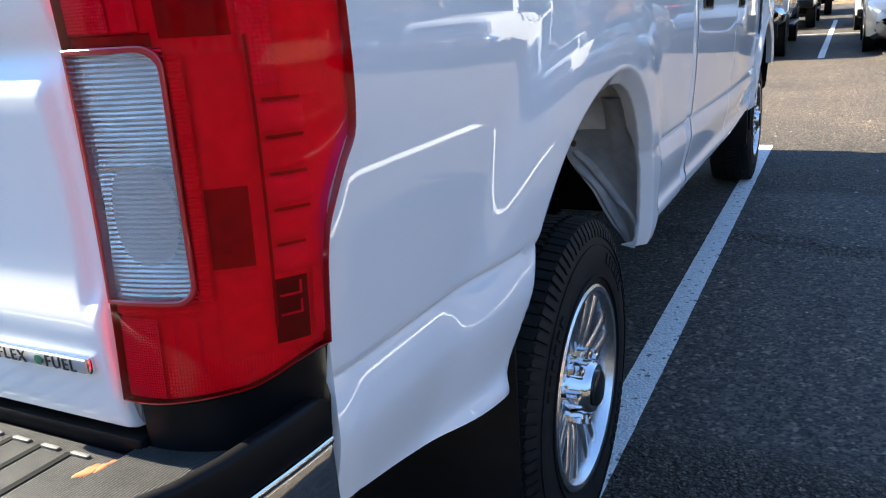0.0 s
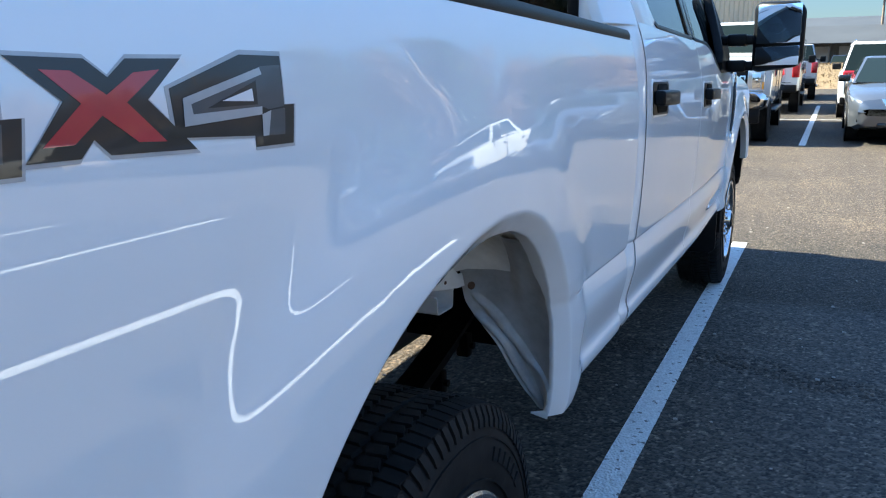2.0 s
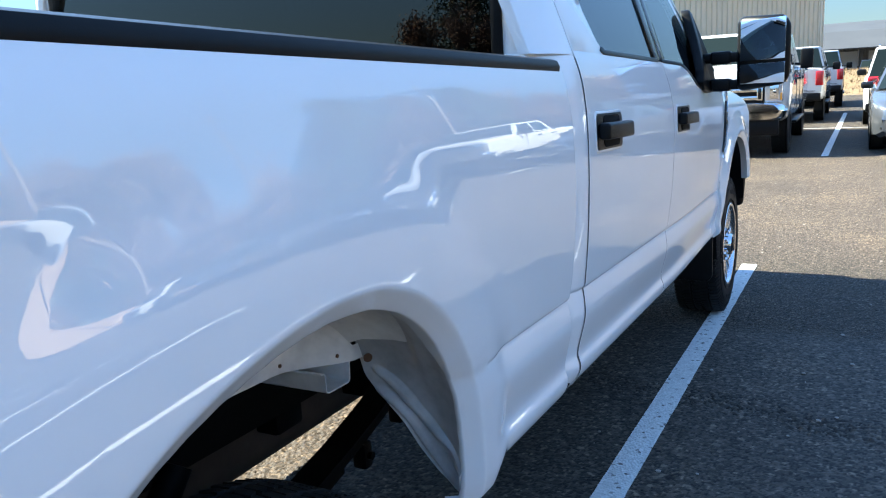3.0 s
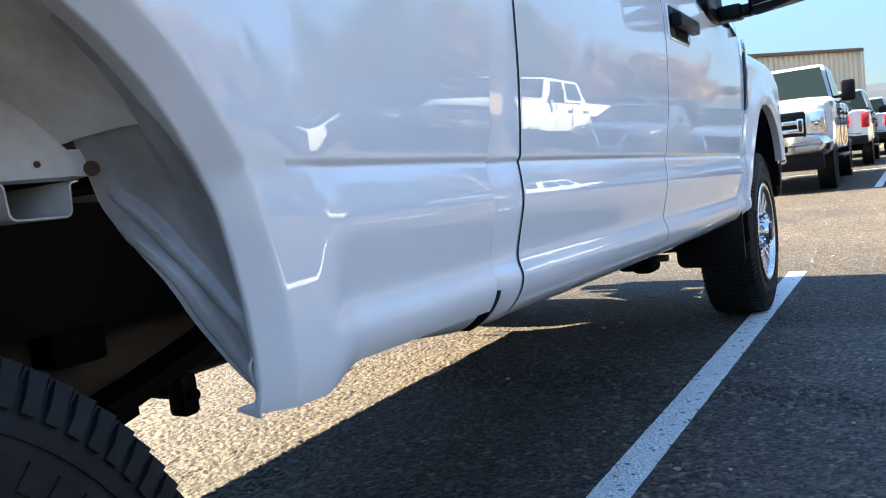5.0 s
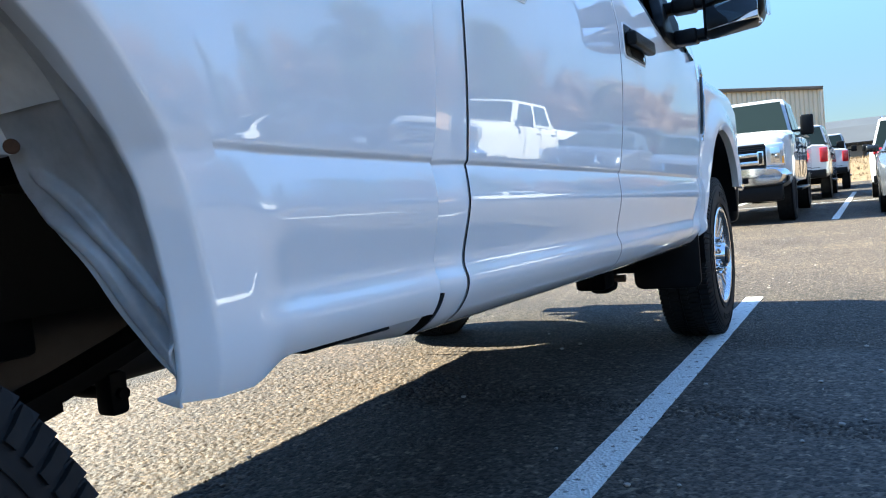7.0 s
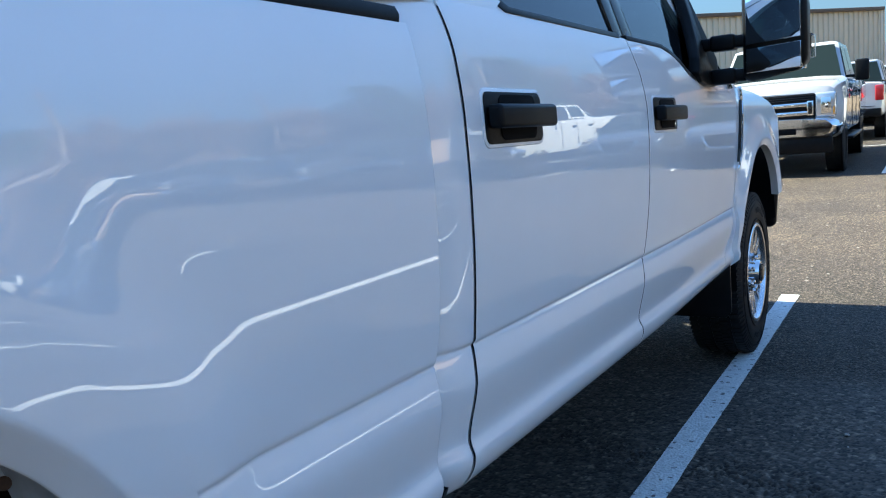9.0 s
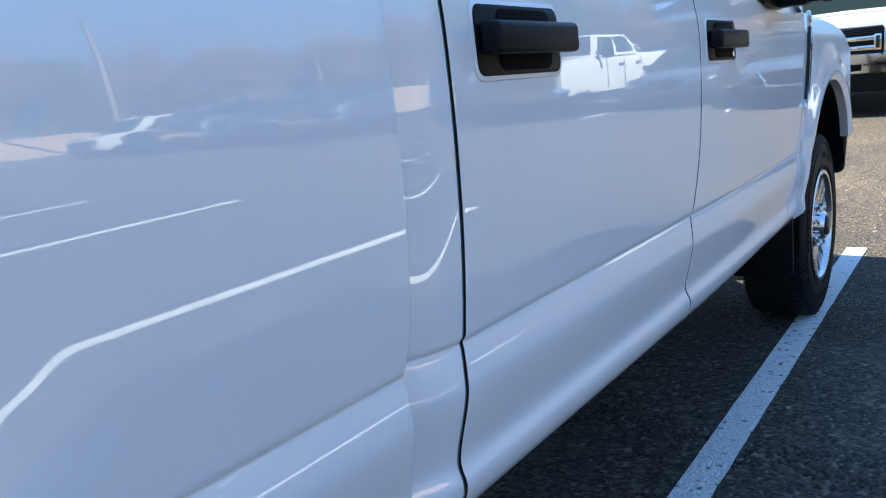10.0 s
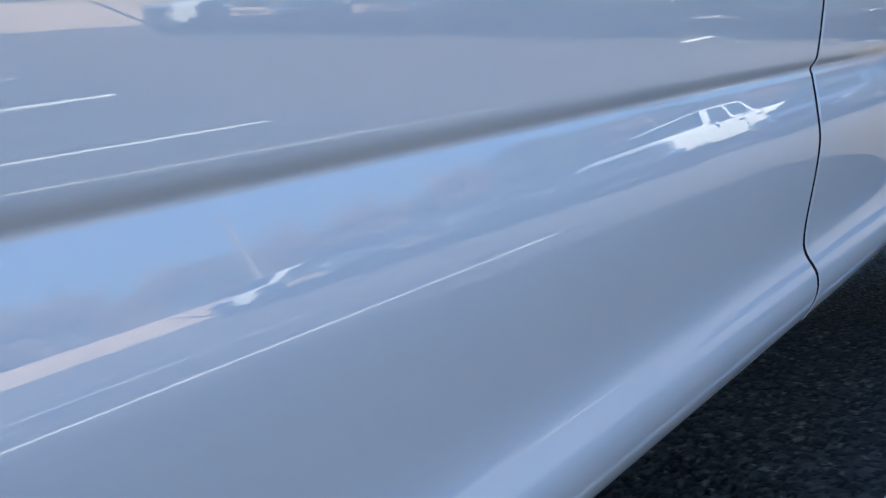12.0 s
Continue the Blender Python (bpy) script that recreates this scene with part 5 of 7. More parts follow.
def wheel_house():
    """Painted inner wheel arch, brace sheet and bracket seen through the rear arch."""
    for sx in (0, 1):
        def fx(p):
            return p if not sx else (2 * MID - p[0], p[1], p[2])
        house = part("wheel_house", raked(_house_bm(fx)), PRIMER, truck, "off-white inner wheel arch sheet")
        # brace sheet with two ribs
        left = [(1.06, -0.250, 0.375), (1.00, -0.250, 0.405), (0.92, -0.255, 0.437), (0.88, -0.252, 0.446), (0.82, -0.218, 0.459), (0.77, -0.186, 0.474), (0.72, -0.165, 0.489), (0.69, -0.152, 0.501), (0.66, -0.137, 0.512), (0.625, -0.116, 0.527), (0.61, -0.108, 0.532)]
        lx, ly = rest_of([(z, x) for z, x, y in left]), rest_of([(z, y) for z, x, y in left])
        front = rest_of([(b, a) for a, b in ARCH if a > 0.2])
        rib_a = curve([(0.60, -0.30), (0.66, -0.05), (0.702, 0.26), (0.738, 0.55), (0.778, 0.67), (0.808, 0.72), (0.84, 0.75), (0.862, 0.79), (0.89, 0.88), (1.1, 0.98)])
        rib_b = curve([(0.60, 0.62), (0.642, 0.72), (0.698, 0.79), (0.75, 0.83), (0.795, 0.86), (0.818, 0.90), (0.84, 0.94), (1.1, 1.0)])
        rows = []
        for Z in np.linspace(1.05, 0.612, 110):
            row = []
            p0 = Vector((LEG(Z) - 0.036, front(Z) + 0.004, Z))
            p1 = Vector((lx(Z), ly(Z), Z))
            for u in np.linspace(0, 1, 120):
                p = p0.lerp(p1, u)
                bulge = 0.030 * math.sin(math.pi * u)
                rib = 0.0
                for at, top in ((rib_a, 0.895), (rib_b, 0.850)):
                    q = (u - at(Z)) * (p1 - p0).length / 0.0085
                    rib += (1 - ease(top - 0.025, top, Z)) * (0.010 * math.exp(-q ** 4) - 0.002 * math.exp(-((q + 2.0) / 0.7) ** 2))
                rib += 0.012 * math.exp(-((u - 0.30) / 0.10) ** 2) * ease(0.80, 0.95, Z)
                row.append(fx((p.x, p.y + bulge - rib * 1.0, p.z - 0.2 * rib)))
            rows.append(row)
        part("brace_sheet", raked(thick(grid(rows), 0.003)), BRACE, truck, "grey ribbed brace sheet behind the wheel arch")
        bm = lathe([(0.0, 0.0), (0.0085, 0.0), (0.009, 0.002), (0.007, 0.004), (0.0, 0.0045)], 16)
        moved(bm, Matrix.Translation(fx((-0.226, 0.424, 0.915))) @ Matrix.Rotation(radians(-40 if not sx else 220), 4, "Z"))
        part("rust_plug", raked(bm), RUST, truck, "rusty round plug")
        for y, Z in ((0.385, 0.913), (0.30, 0.912), (0.19, 0.912), (0.07, 0.912)):
            bm = lathe([(0.0, 0.0), (0.004, 0.0), (0.004, 0.002), (0.0, 0.003)], 10)
            moved(bm, Matrix.Translation(fx((house_x(y) + 0.001, y, Z + 0.012))))
            part("rivet", raked(bm), RUST, truck)
        bm = bmesh.new()
        rnd = random.Random(17)
        for k in range(70):
            f = rnd.random()
            Z = 1.03 - 0.20 * f
            p0 = Vector((-0.045, front(Z) + 0.012, Z))
            q = p0.lerp(Vector((lx(Z), ly(Z), Z)), 0.36 - 0.10 * f + rnd.gauss(0, 0.012))
            r = rnd.uniform(0.0010, 0.0024)
            own = bmesh.new()
            bmesh.ops.create_icosphere(own, subdivisions=1, radius=r)
            moved(own, Matrix.Translation(fx((q.x + 0.004, q.y + 0.012, q.z))) @ Matrix.Diagonal((1, 1, 1.8, 1)))
            merge(own, bm)
        # the arch's foot, curled inwards
        rows = []
        for f in np.linspace(0, 1, 16):
            row = []
            for g in np.linspace(0, 1, 10):
                Z = 0.637 - 0.027 * g
                edge = Vector((bed_x(0.486, Z) - 0.0025, 0.4835, Z))
                tip = Vector((-0.1080, 0.4855, 0.6190 - 0.0030 * g))
                q = edge.lerp(tip, f)
                q.z = edge.z + (tip.z - edge.z) * (f ** 0.6 if g < 0.5 else f ** 1.2)
                q.y -= 0.003 * math.sin(math.pi * g) * (1 - f)
                row.append(fx(q))
            rows.append(row)
        part("arch_foot", raked(thick(grid(rows), 0.003)), WHITE, truck, "white curled foot of the wheel arch")
        part("sealer_crumbs", raked(bm), TRIM, truck, "crumbs of dark seam sealer", kind="stuff")
        # open-ended cross sill under the bed floor
        prof = [(0.330, 0.906), (0.340, 0.904), (0.343, 0.900), (0.345, 0.870), (0.347, 0.866), (0.351, 0.864), (0.412, 0.864), (0.416, 0.866), (0.418, 0.870), (0.420, 0.900), (0.423, 0.904), (0.433, 0.906)]
        bm = thick(grid([[fx((x, y, z)) for y, z in prof] for x in np.linspace(-0.268, -0.98, 8)]), 0.0024)
        part("cross_sill", raked(bm), PRIMER, truck, "off-white open-ended steel cross sill")


def _house_bm(fx):
    rows = []
    for y, Z in ARCH_FINE[::4]:
        if Z < (0.915 if y > 0 else 0.82):
            continue
        dy, dz = (y - 0.0), Z - 0.72
        n = math.hypot(dy, dz) or 1
        xi = house_x(y)
        rows.append([fx((x, y + 0.035 * o * dy / n, Z + 0.035 * o * dz / n)) for x, o in ((-0.040, 0.1), (-0.07, 0.6), (-0.11, 1.0), (-0.17, 1.1), (xi + 0.03, 0.9), (xi, 0.4))])
    bm = grid(rows)
    # upright inner sheet with two pressed beads and a lower flange
    rows = []
    for y in np.linspace(-0.60, 0.44, 40):
        zt = max(0.94, ARCH_Z(y) + 0.03)
        row = []
        for f in np.linspace(0, 1, 24):
            Z = 0.909 + (zt - 0.909) * f
            b = 0.006 * math.exp(-((Z - 0.985) / 0.008) ** 2) + 0.006 * math.exp(-((Z - 1.05) / 0.008) ** 2)
            row.append(fx((house_x(y) + b, y, Z)))
        rows.append([fx((house_x(y) - 0.05, y, 0.907))] + row)
    return grid(rows, bm)


def house_x(y):
    """How far in the wheel house's inner sheet stands: it swings out to meet the brace."""
    return -0.340 + 0.092 * ease(0.29, 0.43, y)


wheel_house()


def chassis():
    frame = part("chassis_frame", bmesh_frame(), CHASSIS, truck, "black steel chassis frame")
    for sx in (0, 1):
        x = -0.46 if not sx else -1.54
        bm = bmesh.new()
        for k in range(4):
            L = 0.98 - 0.20 * k
            pts = [(x, y, 0.50 + 0.13 * (y / 0.78) ** 2 + 0.012 * (3 - k) - 0.035) for y in np.linspace(-L, L, 17)]
            rows = []
            for p in pts:
                rows.append([(p[0] - 0.038, p[1], p[2]), (p[0] + 0.038, p[1], p[2]), (p[0] + 0.038, p[1], p[2] + 0.014), (p[0] - 0.038, p[1], p[2] + 0.014), (p[0] - 0.038, p[1], p[2])])
            grid(rows, bm)
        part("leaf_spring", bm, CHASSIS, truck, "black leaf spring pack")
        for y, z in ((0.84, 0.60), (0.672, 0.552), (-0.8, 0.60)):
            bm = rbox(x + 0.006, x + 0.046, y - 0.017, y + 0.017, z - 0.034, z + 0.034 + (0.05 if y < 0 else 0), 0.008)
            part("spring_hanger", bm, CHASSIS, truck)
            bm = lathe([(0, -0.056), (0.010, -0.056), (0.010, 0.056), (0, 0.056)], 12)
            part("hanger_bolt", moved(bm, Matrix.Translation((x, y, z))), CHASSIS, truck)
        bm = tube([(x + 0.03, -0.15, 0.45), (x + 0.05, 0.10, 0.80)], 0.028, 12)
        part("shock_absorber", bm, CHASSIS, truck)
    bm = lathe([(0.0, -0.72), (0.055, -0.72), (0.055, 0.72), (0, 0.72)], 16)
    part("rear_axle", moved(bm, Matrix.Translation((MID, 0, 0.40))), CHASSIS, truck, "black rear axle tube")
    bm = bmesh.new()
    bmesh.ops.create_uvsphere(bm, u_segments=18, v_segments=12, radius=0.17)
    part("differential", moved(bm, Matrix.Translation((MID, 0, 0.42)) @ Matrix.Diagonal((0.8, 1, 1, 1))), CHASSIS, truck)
    bm = lathe([(0.0, -0.68), (0.05, -0.68), (0.05, 0.68), (0, 0.68)], 16)
    part("front_axle", moved(bm, Matrix.Translation((MID, 4.06, 0.39))), CHASSIS, truck, "black front axle tube")
    part("drive_shaft", tube([(MID, 0.15, 0.45), (MID, 2.2, 0.55)], 0.045, 12), CHASSIS, truck)
    part("fuel_tank", rbox(-1.62, -1.22, 0.9, 2.1, 0.52, 0.72, 0.05, 3), TANK, truck, "dull brown fuel tank")
    part("brown_tank", rbox(-1.02, -0.665, 0.24, 1.30, 0.500, 0.73, 0.07, 4), TANK_BROWN, truck, "dull brown tank with ground bounce put into its colour")
    part("muffler", moved(lathe([(0, -0.35), (0.10, -0.35), (0.12, -0.32), (0.12, 0.32), (0.10, 0.35), (0, 0.35)], 20, axis="Y"), Matrix.Translation((-0.86, 1.35, 0.56)) @ Matrix.Diagonal((0.8, 0.9, 0.7, 1))), CHASSIS, truck, "dark exhaust muffler")
    part("exhaust_pipe", tube([(-0.80, 1.6, 0.58), (-0.80, 3.0, 0.60)], 0.035, 10), RUST, truck)
    part("tail_pipe", tube([(-0.80, 0.95, 0.58), (-0.74, 0.5, 0.66), (-0.72, 0.1, 0.72), (-0.60, -0.4, 0.62), (-0.40, -0.75, 0.55)], 0.035, 10), RUST, truck)
    for y in (1.3, 1.9, 2.6, 3.1):
        part("body_mount", rbox(-0.62, -0.30, y - 0.05, y + 0.05, 0.58 - RAKE * y, 0.66 - RAKE * y, 0.012), CHASSIS, truck)
    part("control_arm", tube([(-0.55, 2.95, 0.48), (-0.40, 3.4, 0.43), (-0.35, 3.95, 0.36)], 0.032, 10), CHASSIS, truck)
    bm = rbox(-0.54, -0.40, 3.10, 3.24, 0.36, 0.60, 0.02)
    rbox(-0.52, -0.42, 3.22, 3.36, 0.33, 0.46, 0.025, bm=bm)
    part("arm_bracket", bm, CHASSIS, truck)
    part("arm_bolt", moved(lathe([(0, -0.09), (0.016, -0.09), (0.016, 0.09), (0, 0.09)], 10), Matrix.Translation((-0.46, 3.29, 0.39))), RUST, truck)
    part("transfer_case", rbox(-1.10, -0.70, 2.2, 2.75, 0.40, 0.66, 0.06, 3), CHASSIS, truck, "dark transfer case under the cab")
    for sx in (0, 1):
        rows = []
        for Z in np.linspace(0.600, 0.668, 12):
            x = bed_x(1.04, Z) + 0.0015
            rows.append([(x - 0.02 if not sx else 2 * MID - x + 0.02, 1.036, Z), (x if not sx else 2 * MID - x, 1.037, Z), (x if not sx else 2 * MID - x, 1.052, Z + 0.002), (x - 0.02 if not sx else 2 * MID - x + 0.02, 1.054, Z + 0.002)])
        x0, x1 = (-0.205, -0.150) if not sx else (-1.850, -1.795)
        part("under_lip", raked(rbox(x0, x1, 0.80, 1.045, 0.608, 0.630, 0.008)), PLASTIC, truck, "black lip below the bed corner")
        part("sill_plug", raked(grid(rows)), PLASTIC, truck, "black rubber plug at the sill gap")


def bmesh_frame():
    bm = bmesh.new()
    for sx in (0, 1):
        rows = []
        for y in np.linspace(-1.15, 4.7, 60):
            z0, z1 = 0.685 - 0.19 * ease(1.0, 1.35, y) * (1 - ease(3.3, 3.8, y)) - RAKE * y * 0.6, (0.885 if y < 1.03 else 0.78) - RAKE * y * 0.6
            x0, x1 = (-0.66, -0.58) if not sx else (-1.42, -1.34)
            rows.append([(x0, y, z0), (x1, y, z0), (x1, y, z1), (x0, y, z1), (x0, y, z0)])
        grid(rows, bm)
    for y in (-1.0, -0.55, 0.62, 1.8, 2.9, 4.5):
        rbox(-1.40, -0.60, y - 0.05, y + 0.05, 0.62 - RAKE * y * 0.6, 0.74 - RAKE * y * 0.6, 0.01, bm=bm)
    # plain black plate added to close the shaded view forward
    rbox(-1.70, -0.26, 0.925, 0.945, 0.575, 0.88, 0.006, bm=bm)
    # floor pan under cab and bed
    rbox(-1.86, -0.14, 1.06, 3.55, 0.645 - 0.045, 0.70 - 0.045, 0.01, bm=bm)
    rbox(-1.655, -0.345, -1.1, 1.0, 0.9085, 0.924, 0.006, bm=bm)
    return bm


chassis()


# ---- wheels ----
def tyre_profile(R, rim, w):
    """Half section of a tyre: (radius, across) pairs, outer face at across = 0."""
    return [(rim - 0.010, -0.030), (rim + 0.004, -0.012), (rim + 0.012, -0.010), (rim + 0.03, -0.004), (rim + 0.06, 0.0), (rim + 0.085, -0.001), (R - 0.055, -0.006), (R - 0.040, -0.010), (R - 0.022, -0.018), (R - 0.012, -0.028),
            (R - 0.008, -0.05), (R - 0.008, -w / 2), (R - 0.008, -w + 0.05), (R - 0.012, -w + 0.028), (R - 0.04, -w + 0.010), (R - 0.09, -w), (rim + 0.03, -w + 0.004), (rim - 0.01, -w + 0.03)]


R_TYRE, R_RIM, W_TYRE = 0.405, 0.238, 0.270


def build_wheel():
    wheel = new("wheel")
    tagged(wheel, "polished alloy wheel with black all-terrain tyre")
    wheel.parent = truck
    tyre = part("tyre", lathe(tyre_profile(R_TYRE, R_RIM, W_TYRE), 96, close=True), TYRE, wheel, "black all-terrain tyre", 30)
    # tread: five rows of blocks with zigzag grooves
    bm = bmesh.new()
    n = 92
    for row, (c, wd, skew) in enumerate(((-0.040, 0.044, 0.10), (-0.088, 0.040, -0.22), (-0.135, 0.038, 0.22), (-0.182, 0.040, -0.22), (-0.230, 0.044, 0.10))):
        for k in range(n):
            a = 2 * math.pi * (k + (0.5 if row % 2 else 0)) / n
            half = math.pi / n * 0.80
            r0, r1 = R_TYRE - 0.014, R_TYRE
            vs = []
            for rr, sh in ((r0, 1.0), (r1, 0.92)):
                for da, dx in ((-1, -1), (1, -1), (1, 1), (-1, 1)):
                    ang = a + half * da * sh + skew * 0.2 * dx * math.pi / n * 2
                    x = c + wd / 2 * dx * sh + 0.004 * da * (1 if row % 2 else -1)
                    drop = 0.006 if (row == 0 and dx > 0) or (row == 4 and dx < 0) else 0.0
                    vs.append(bm.verts.new((x, (rr - drop) * math.cos(ang), (rr - drop) * math.sin(ang))))
            b, t = vs[:4], vs[4:]
            bm.faces.new(t)
            for i in range(4):
                bm.faces.new((b[i], b[(i + 1) % 4], t[(i + 1) % 4], t[i]))
    # shoulder lugs down the sidewall
    for k in range(n):
        a = 2 * math.pi * k / n
        half = math.pi / n * 0.62
        vs = []
        for x, r in ((-0.0225, R_TYRE - 0.008), (-0.0115, R_TYRE - 0.030), (-0.0085, R_TYRE - 0.046)):
            for da in (-1, 1):
                vs.append((x + 0.0045, r * math.cos(a + half * da), r * math.sin(a + half * da), x - 0.006))
        rows = [[(q[0], q[1], q[2]) for q in vs[i:i + 2]] for i in (0, 2, 4)]
        top = grid(rows)
        merge(top, bm)
        for s in (0, 1):
            grid([[(vs[i + s][0], vs[i + s][1], vs[i + s][2]), (vs[i + s][3], vs[i + s][1], vs[i + s][2])] for i in (0, 2, 4)], bm)
    part("tread", bm, TYRE, tyre, "blocky tread", 30)
    # raised ring and lettering bars on the sidewall
    bm = lathe([(R_TYRE - 0.062, -0.006), (R_TYRE - 0.062, -0.0015), (R_TYRE - 0.066, -0.0012), (R_TYRE - 0.066, -0.006)], 72, close=True)
    lathe([(R_RIM + 0.026, -0.006), (R_RIM + 0.026, 0.0008), (R_RIM + 0.030, 0.0012), (R_RIM + 0.030, -0.006)], 72, bm, close=True)
    for start in (0.2, 1.9, 3.5, 5.0):
        for k in range(6):
            a = start + 0.10 * k
            vs = [bm.verts.new((0.0026, r * math.cos(b), r * math.sin(b))) for r, b in ((0.300, a), (0.300, a + 0.065), (0.325, a + 0.065), (0.325, a))]
            lo = [bm.verts.new((-0.004, v.co.y, v.co.z)) for v in vs]
            bm.faces.new(vs)
            for i in range(4):
                bm.faces.new((vs[i], vs[(i + 1) % 4], lo[(i + 1) % 4], lo[i]))
    part("sidewall_relief", bm, TYRE, tyre, "raised sidewall bars", 30)
    # rim
    rim = part("rim", lathe([(R_RIM + 0.008, -0.016), (R_RIM + 0.008, -0.004), (R_RIM + 0.002, 0.000), (R_RIM - 0.008, -0.002), (R_RIM - 0.014, -0.012), (R_RIM - 0.018, -0.035), (R_RIM - 0.024, -0.09), (R_RIM - 0.03, -0.15), (R_RIM - 0.03, -0.20), (R_RIM - 0.06, -0.205), (0.10, -0.205), (0.10, -0.19), (R_RIM - 0.06, -0.19), (R_RIM - 0.012, -0.185)], 72, close=True), ALLOY, wheel, "polished alloy rim")
    part("brake_disc", lathe([(0.07, -0.165), (0.175, -0.165), (0.175, -0.185), (0.07, -0.185)], 40, close=True), CHASSIS, wheel)
    for k in range(8):
        a = 2 * math.pi * k / 8
        bm = bmesh.new()
        for s in (-1, 1):
            rows = []
            for r, hw, x, off in ((0.075, 0.020, -0.040, 0.021), (0.11, 0.018, -0.028, 0.023), (0.15, 0.0165, -0.024, 0.025), (0.19, 0.0165, -0.020, 0.029), (0.222, 0.020, -0.018, 0.034), (0.232, 0.024, -0.022, 0.037)):
                y0 = s * off
                rows.append([(x - 0.035, y0 - hw, r), (x - 0.004, y0 - hw, r), (x, y0 - hw * 0.6, r), (x, y0 + hw * 0.6, r), (x - 0.004, y0 + hw, r), (x - 0.035, y0 + hw, r), (x - 0.035, y0 - hw, r)])
            grid(rows, bm)
        rows = [[(x, -0.024, r), (x, 0.024, r)] for r, x in ((0.075, -0.062), (0.15, -0.045), (0.228, -0.04))]
        grid(rows, bm)
        part("spoke", moved(bm, Matrix.Rotation(a, 4, "X")), ALLOY, rim)
    hub = part("hub", lathe([(0.105, -0.08), (0.105, -0.045), (0.098, -0.036), (0.070, -0.034), (0.066, -0.02), (0.062, 0.006), (0.056, 0.014), (0.0, 0.016)], 40), CHROME, wheel, "chrome hub cover")
    part("centre_cap", lathe([(0.044, 0.010), (0.044, 0.020), (0.036, 0.025), (0.0, 0.026)], 32), GLOSS_BLACK, hub, "black centre cap")
    for k in range(8):
        a = 2 * math.pi * (k + 0.5) / 8
        bm = lathe([(0.0135, -0.045), (0.0135, -0.008), (0.012, -0.001), (0.007, 0.002), (0.0, 0.002)], 6)
        part("lug_nut", moved(bm, Matrix.Translation((0, 0.083 * math.cos(a), 0.083 * math.sin(a)))), CHROME, hub)
    bm = tube([(-0.030, 0.0, 0.205), (0.0, 0.0, 0.196)], 0.004, 8)
    part("valve", moved(bm, Matrix.Rotation(0.9, 4, "X")), PLASTIC, rim)
    return wheel


WHEEL_X = -0.062
wheel = build_wheel()
wheel.matrix_world = pose(WHEEL_X, 0, R_TYRE - 0.006, 18)
for x, y, rx, flip in ((WHEEL_X - 0.012, 4.06, 47, 0), (2 * MID - WHEEL_X, 0, 5, 180), (2 * MID - WHEEL_X + 0.012, 4.06, 30, 180)):
    w = copy_thing(wheel, pose(x, y, R_TYRE - 0.006, rx if not flip else -rx, 0, flip))
    w.parent = truck
for sx in (0, 1):
    x0 = -0.378 if not sx else 2 * MID + 0.078
    lower = [(x0 + (0.04 - 0.04 * math.cos(a) if s < 1 else 0.26 + 0.04 * math.sin(a)), 0.355 - 0.04 * (math.sin(a) if s < 1 else math.cos(a))) for s in (0, 1) for a in np.linspace(0, math.pi / 2, 6)]
    part("mud_flap", prism([(x0, 0.63)] + lower + [(x0 + 0.30, 0.63)], 0.014, lambda u, v, w: (u, 3.46 + w, v), r=0.003), PLASTIC, truck, "black front mud flap")
    x0 = -0.42 if not sx else 2 * MID + 0.046
    part("mud_flap", rbox(x0, x0 + 0.374, -0.502, -0.494, 0.21, 0.745, 0.0035), PLASTIC, truck, "black rear mud flap")
    rows = []
    for a in np.linspace(0.12, math.pi + 0.3, 30):
        y, Z = 4.06 + 0.53 * math.cos(a), 0.66 + 0.50 * math.sin(a)
        rows.append([(x if not sx else 2 * MID - x, y, Z) for x in (-0.07, -0.20, -0.45)])
    part("arch_liner", raked(grid(rows)), PLASTIC, truck, "black front wheel arch liner")


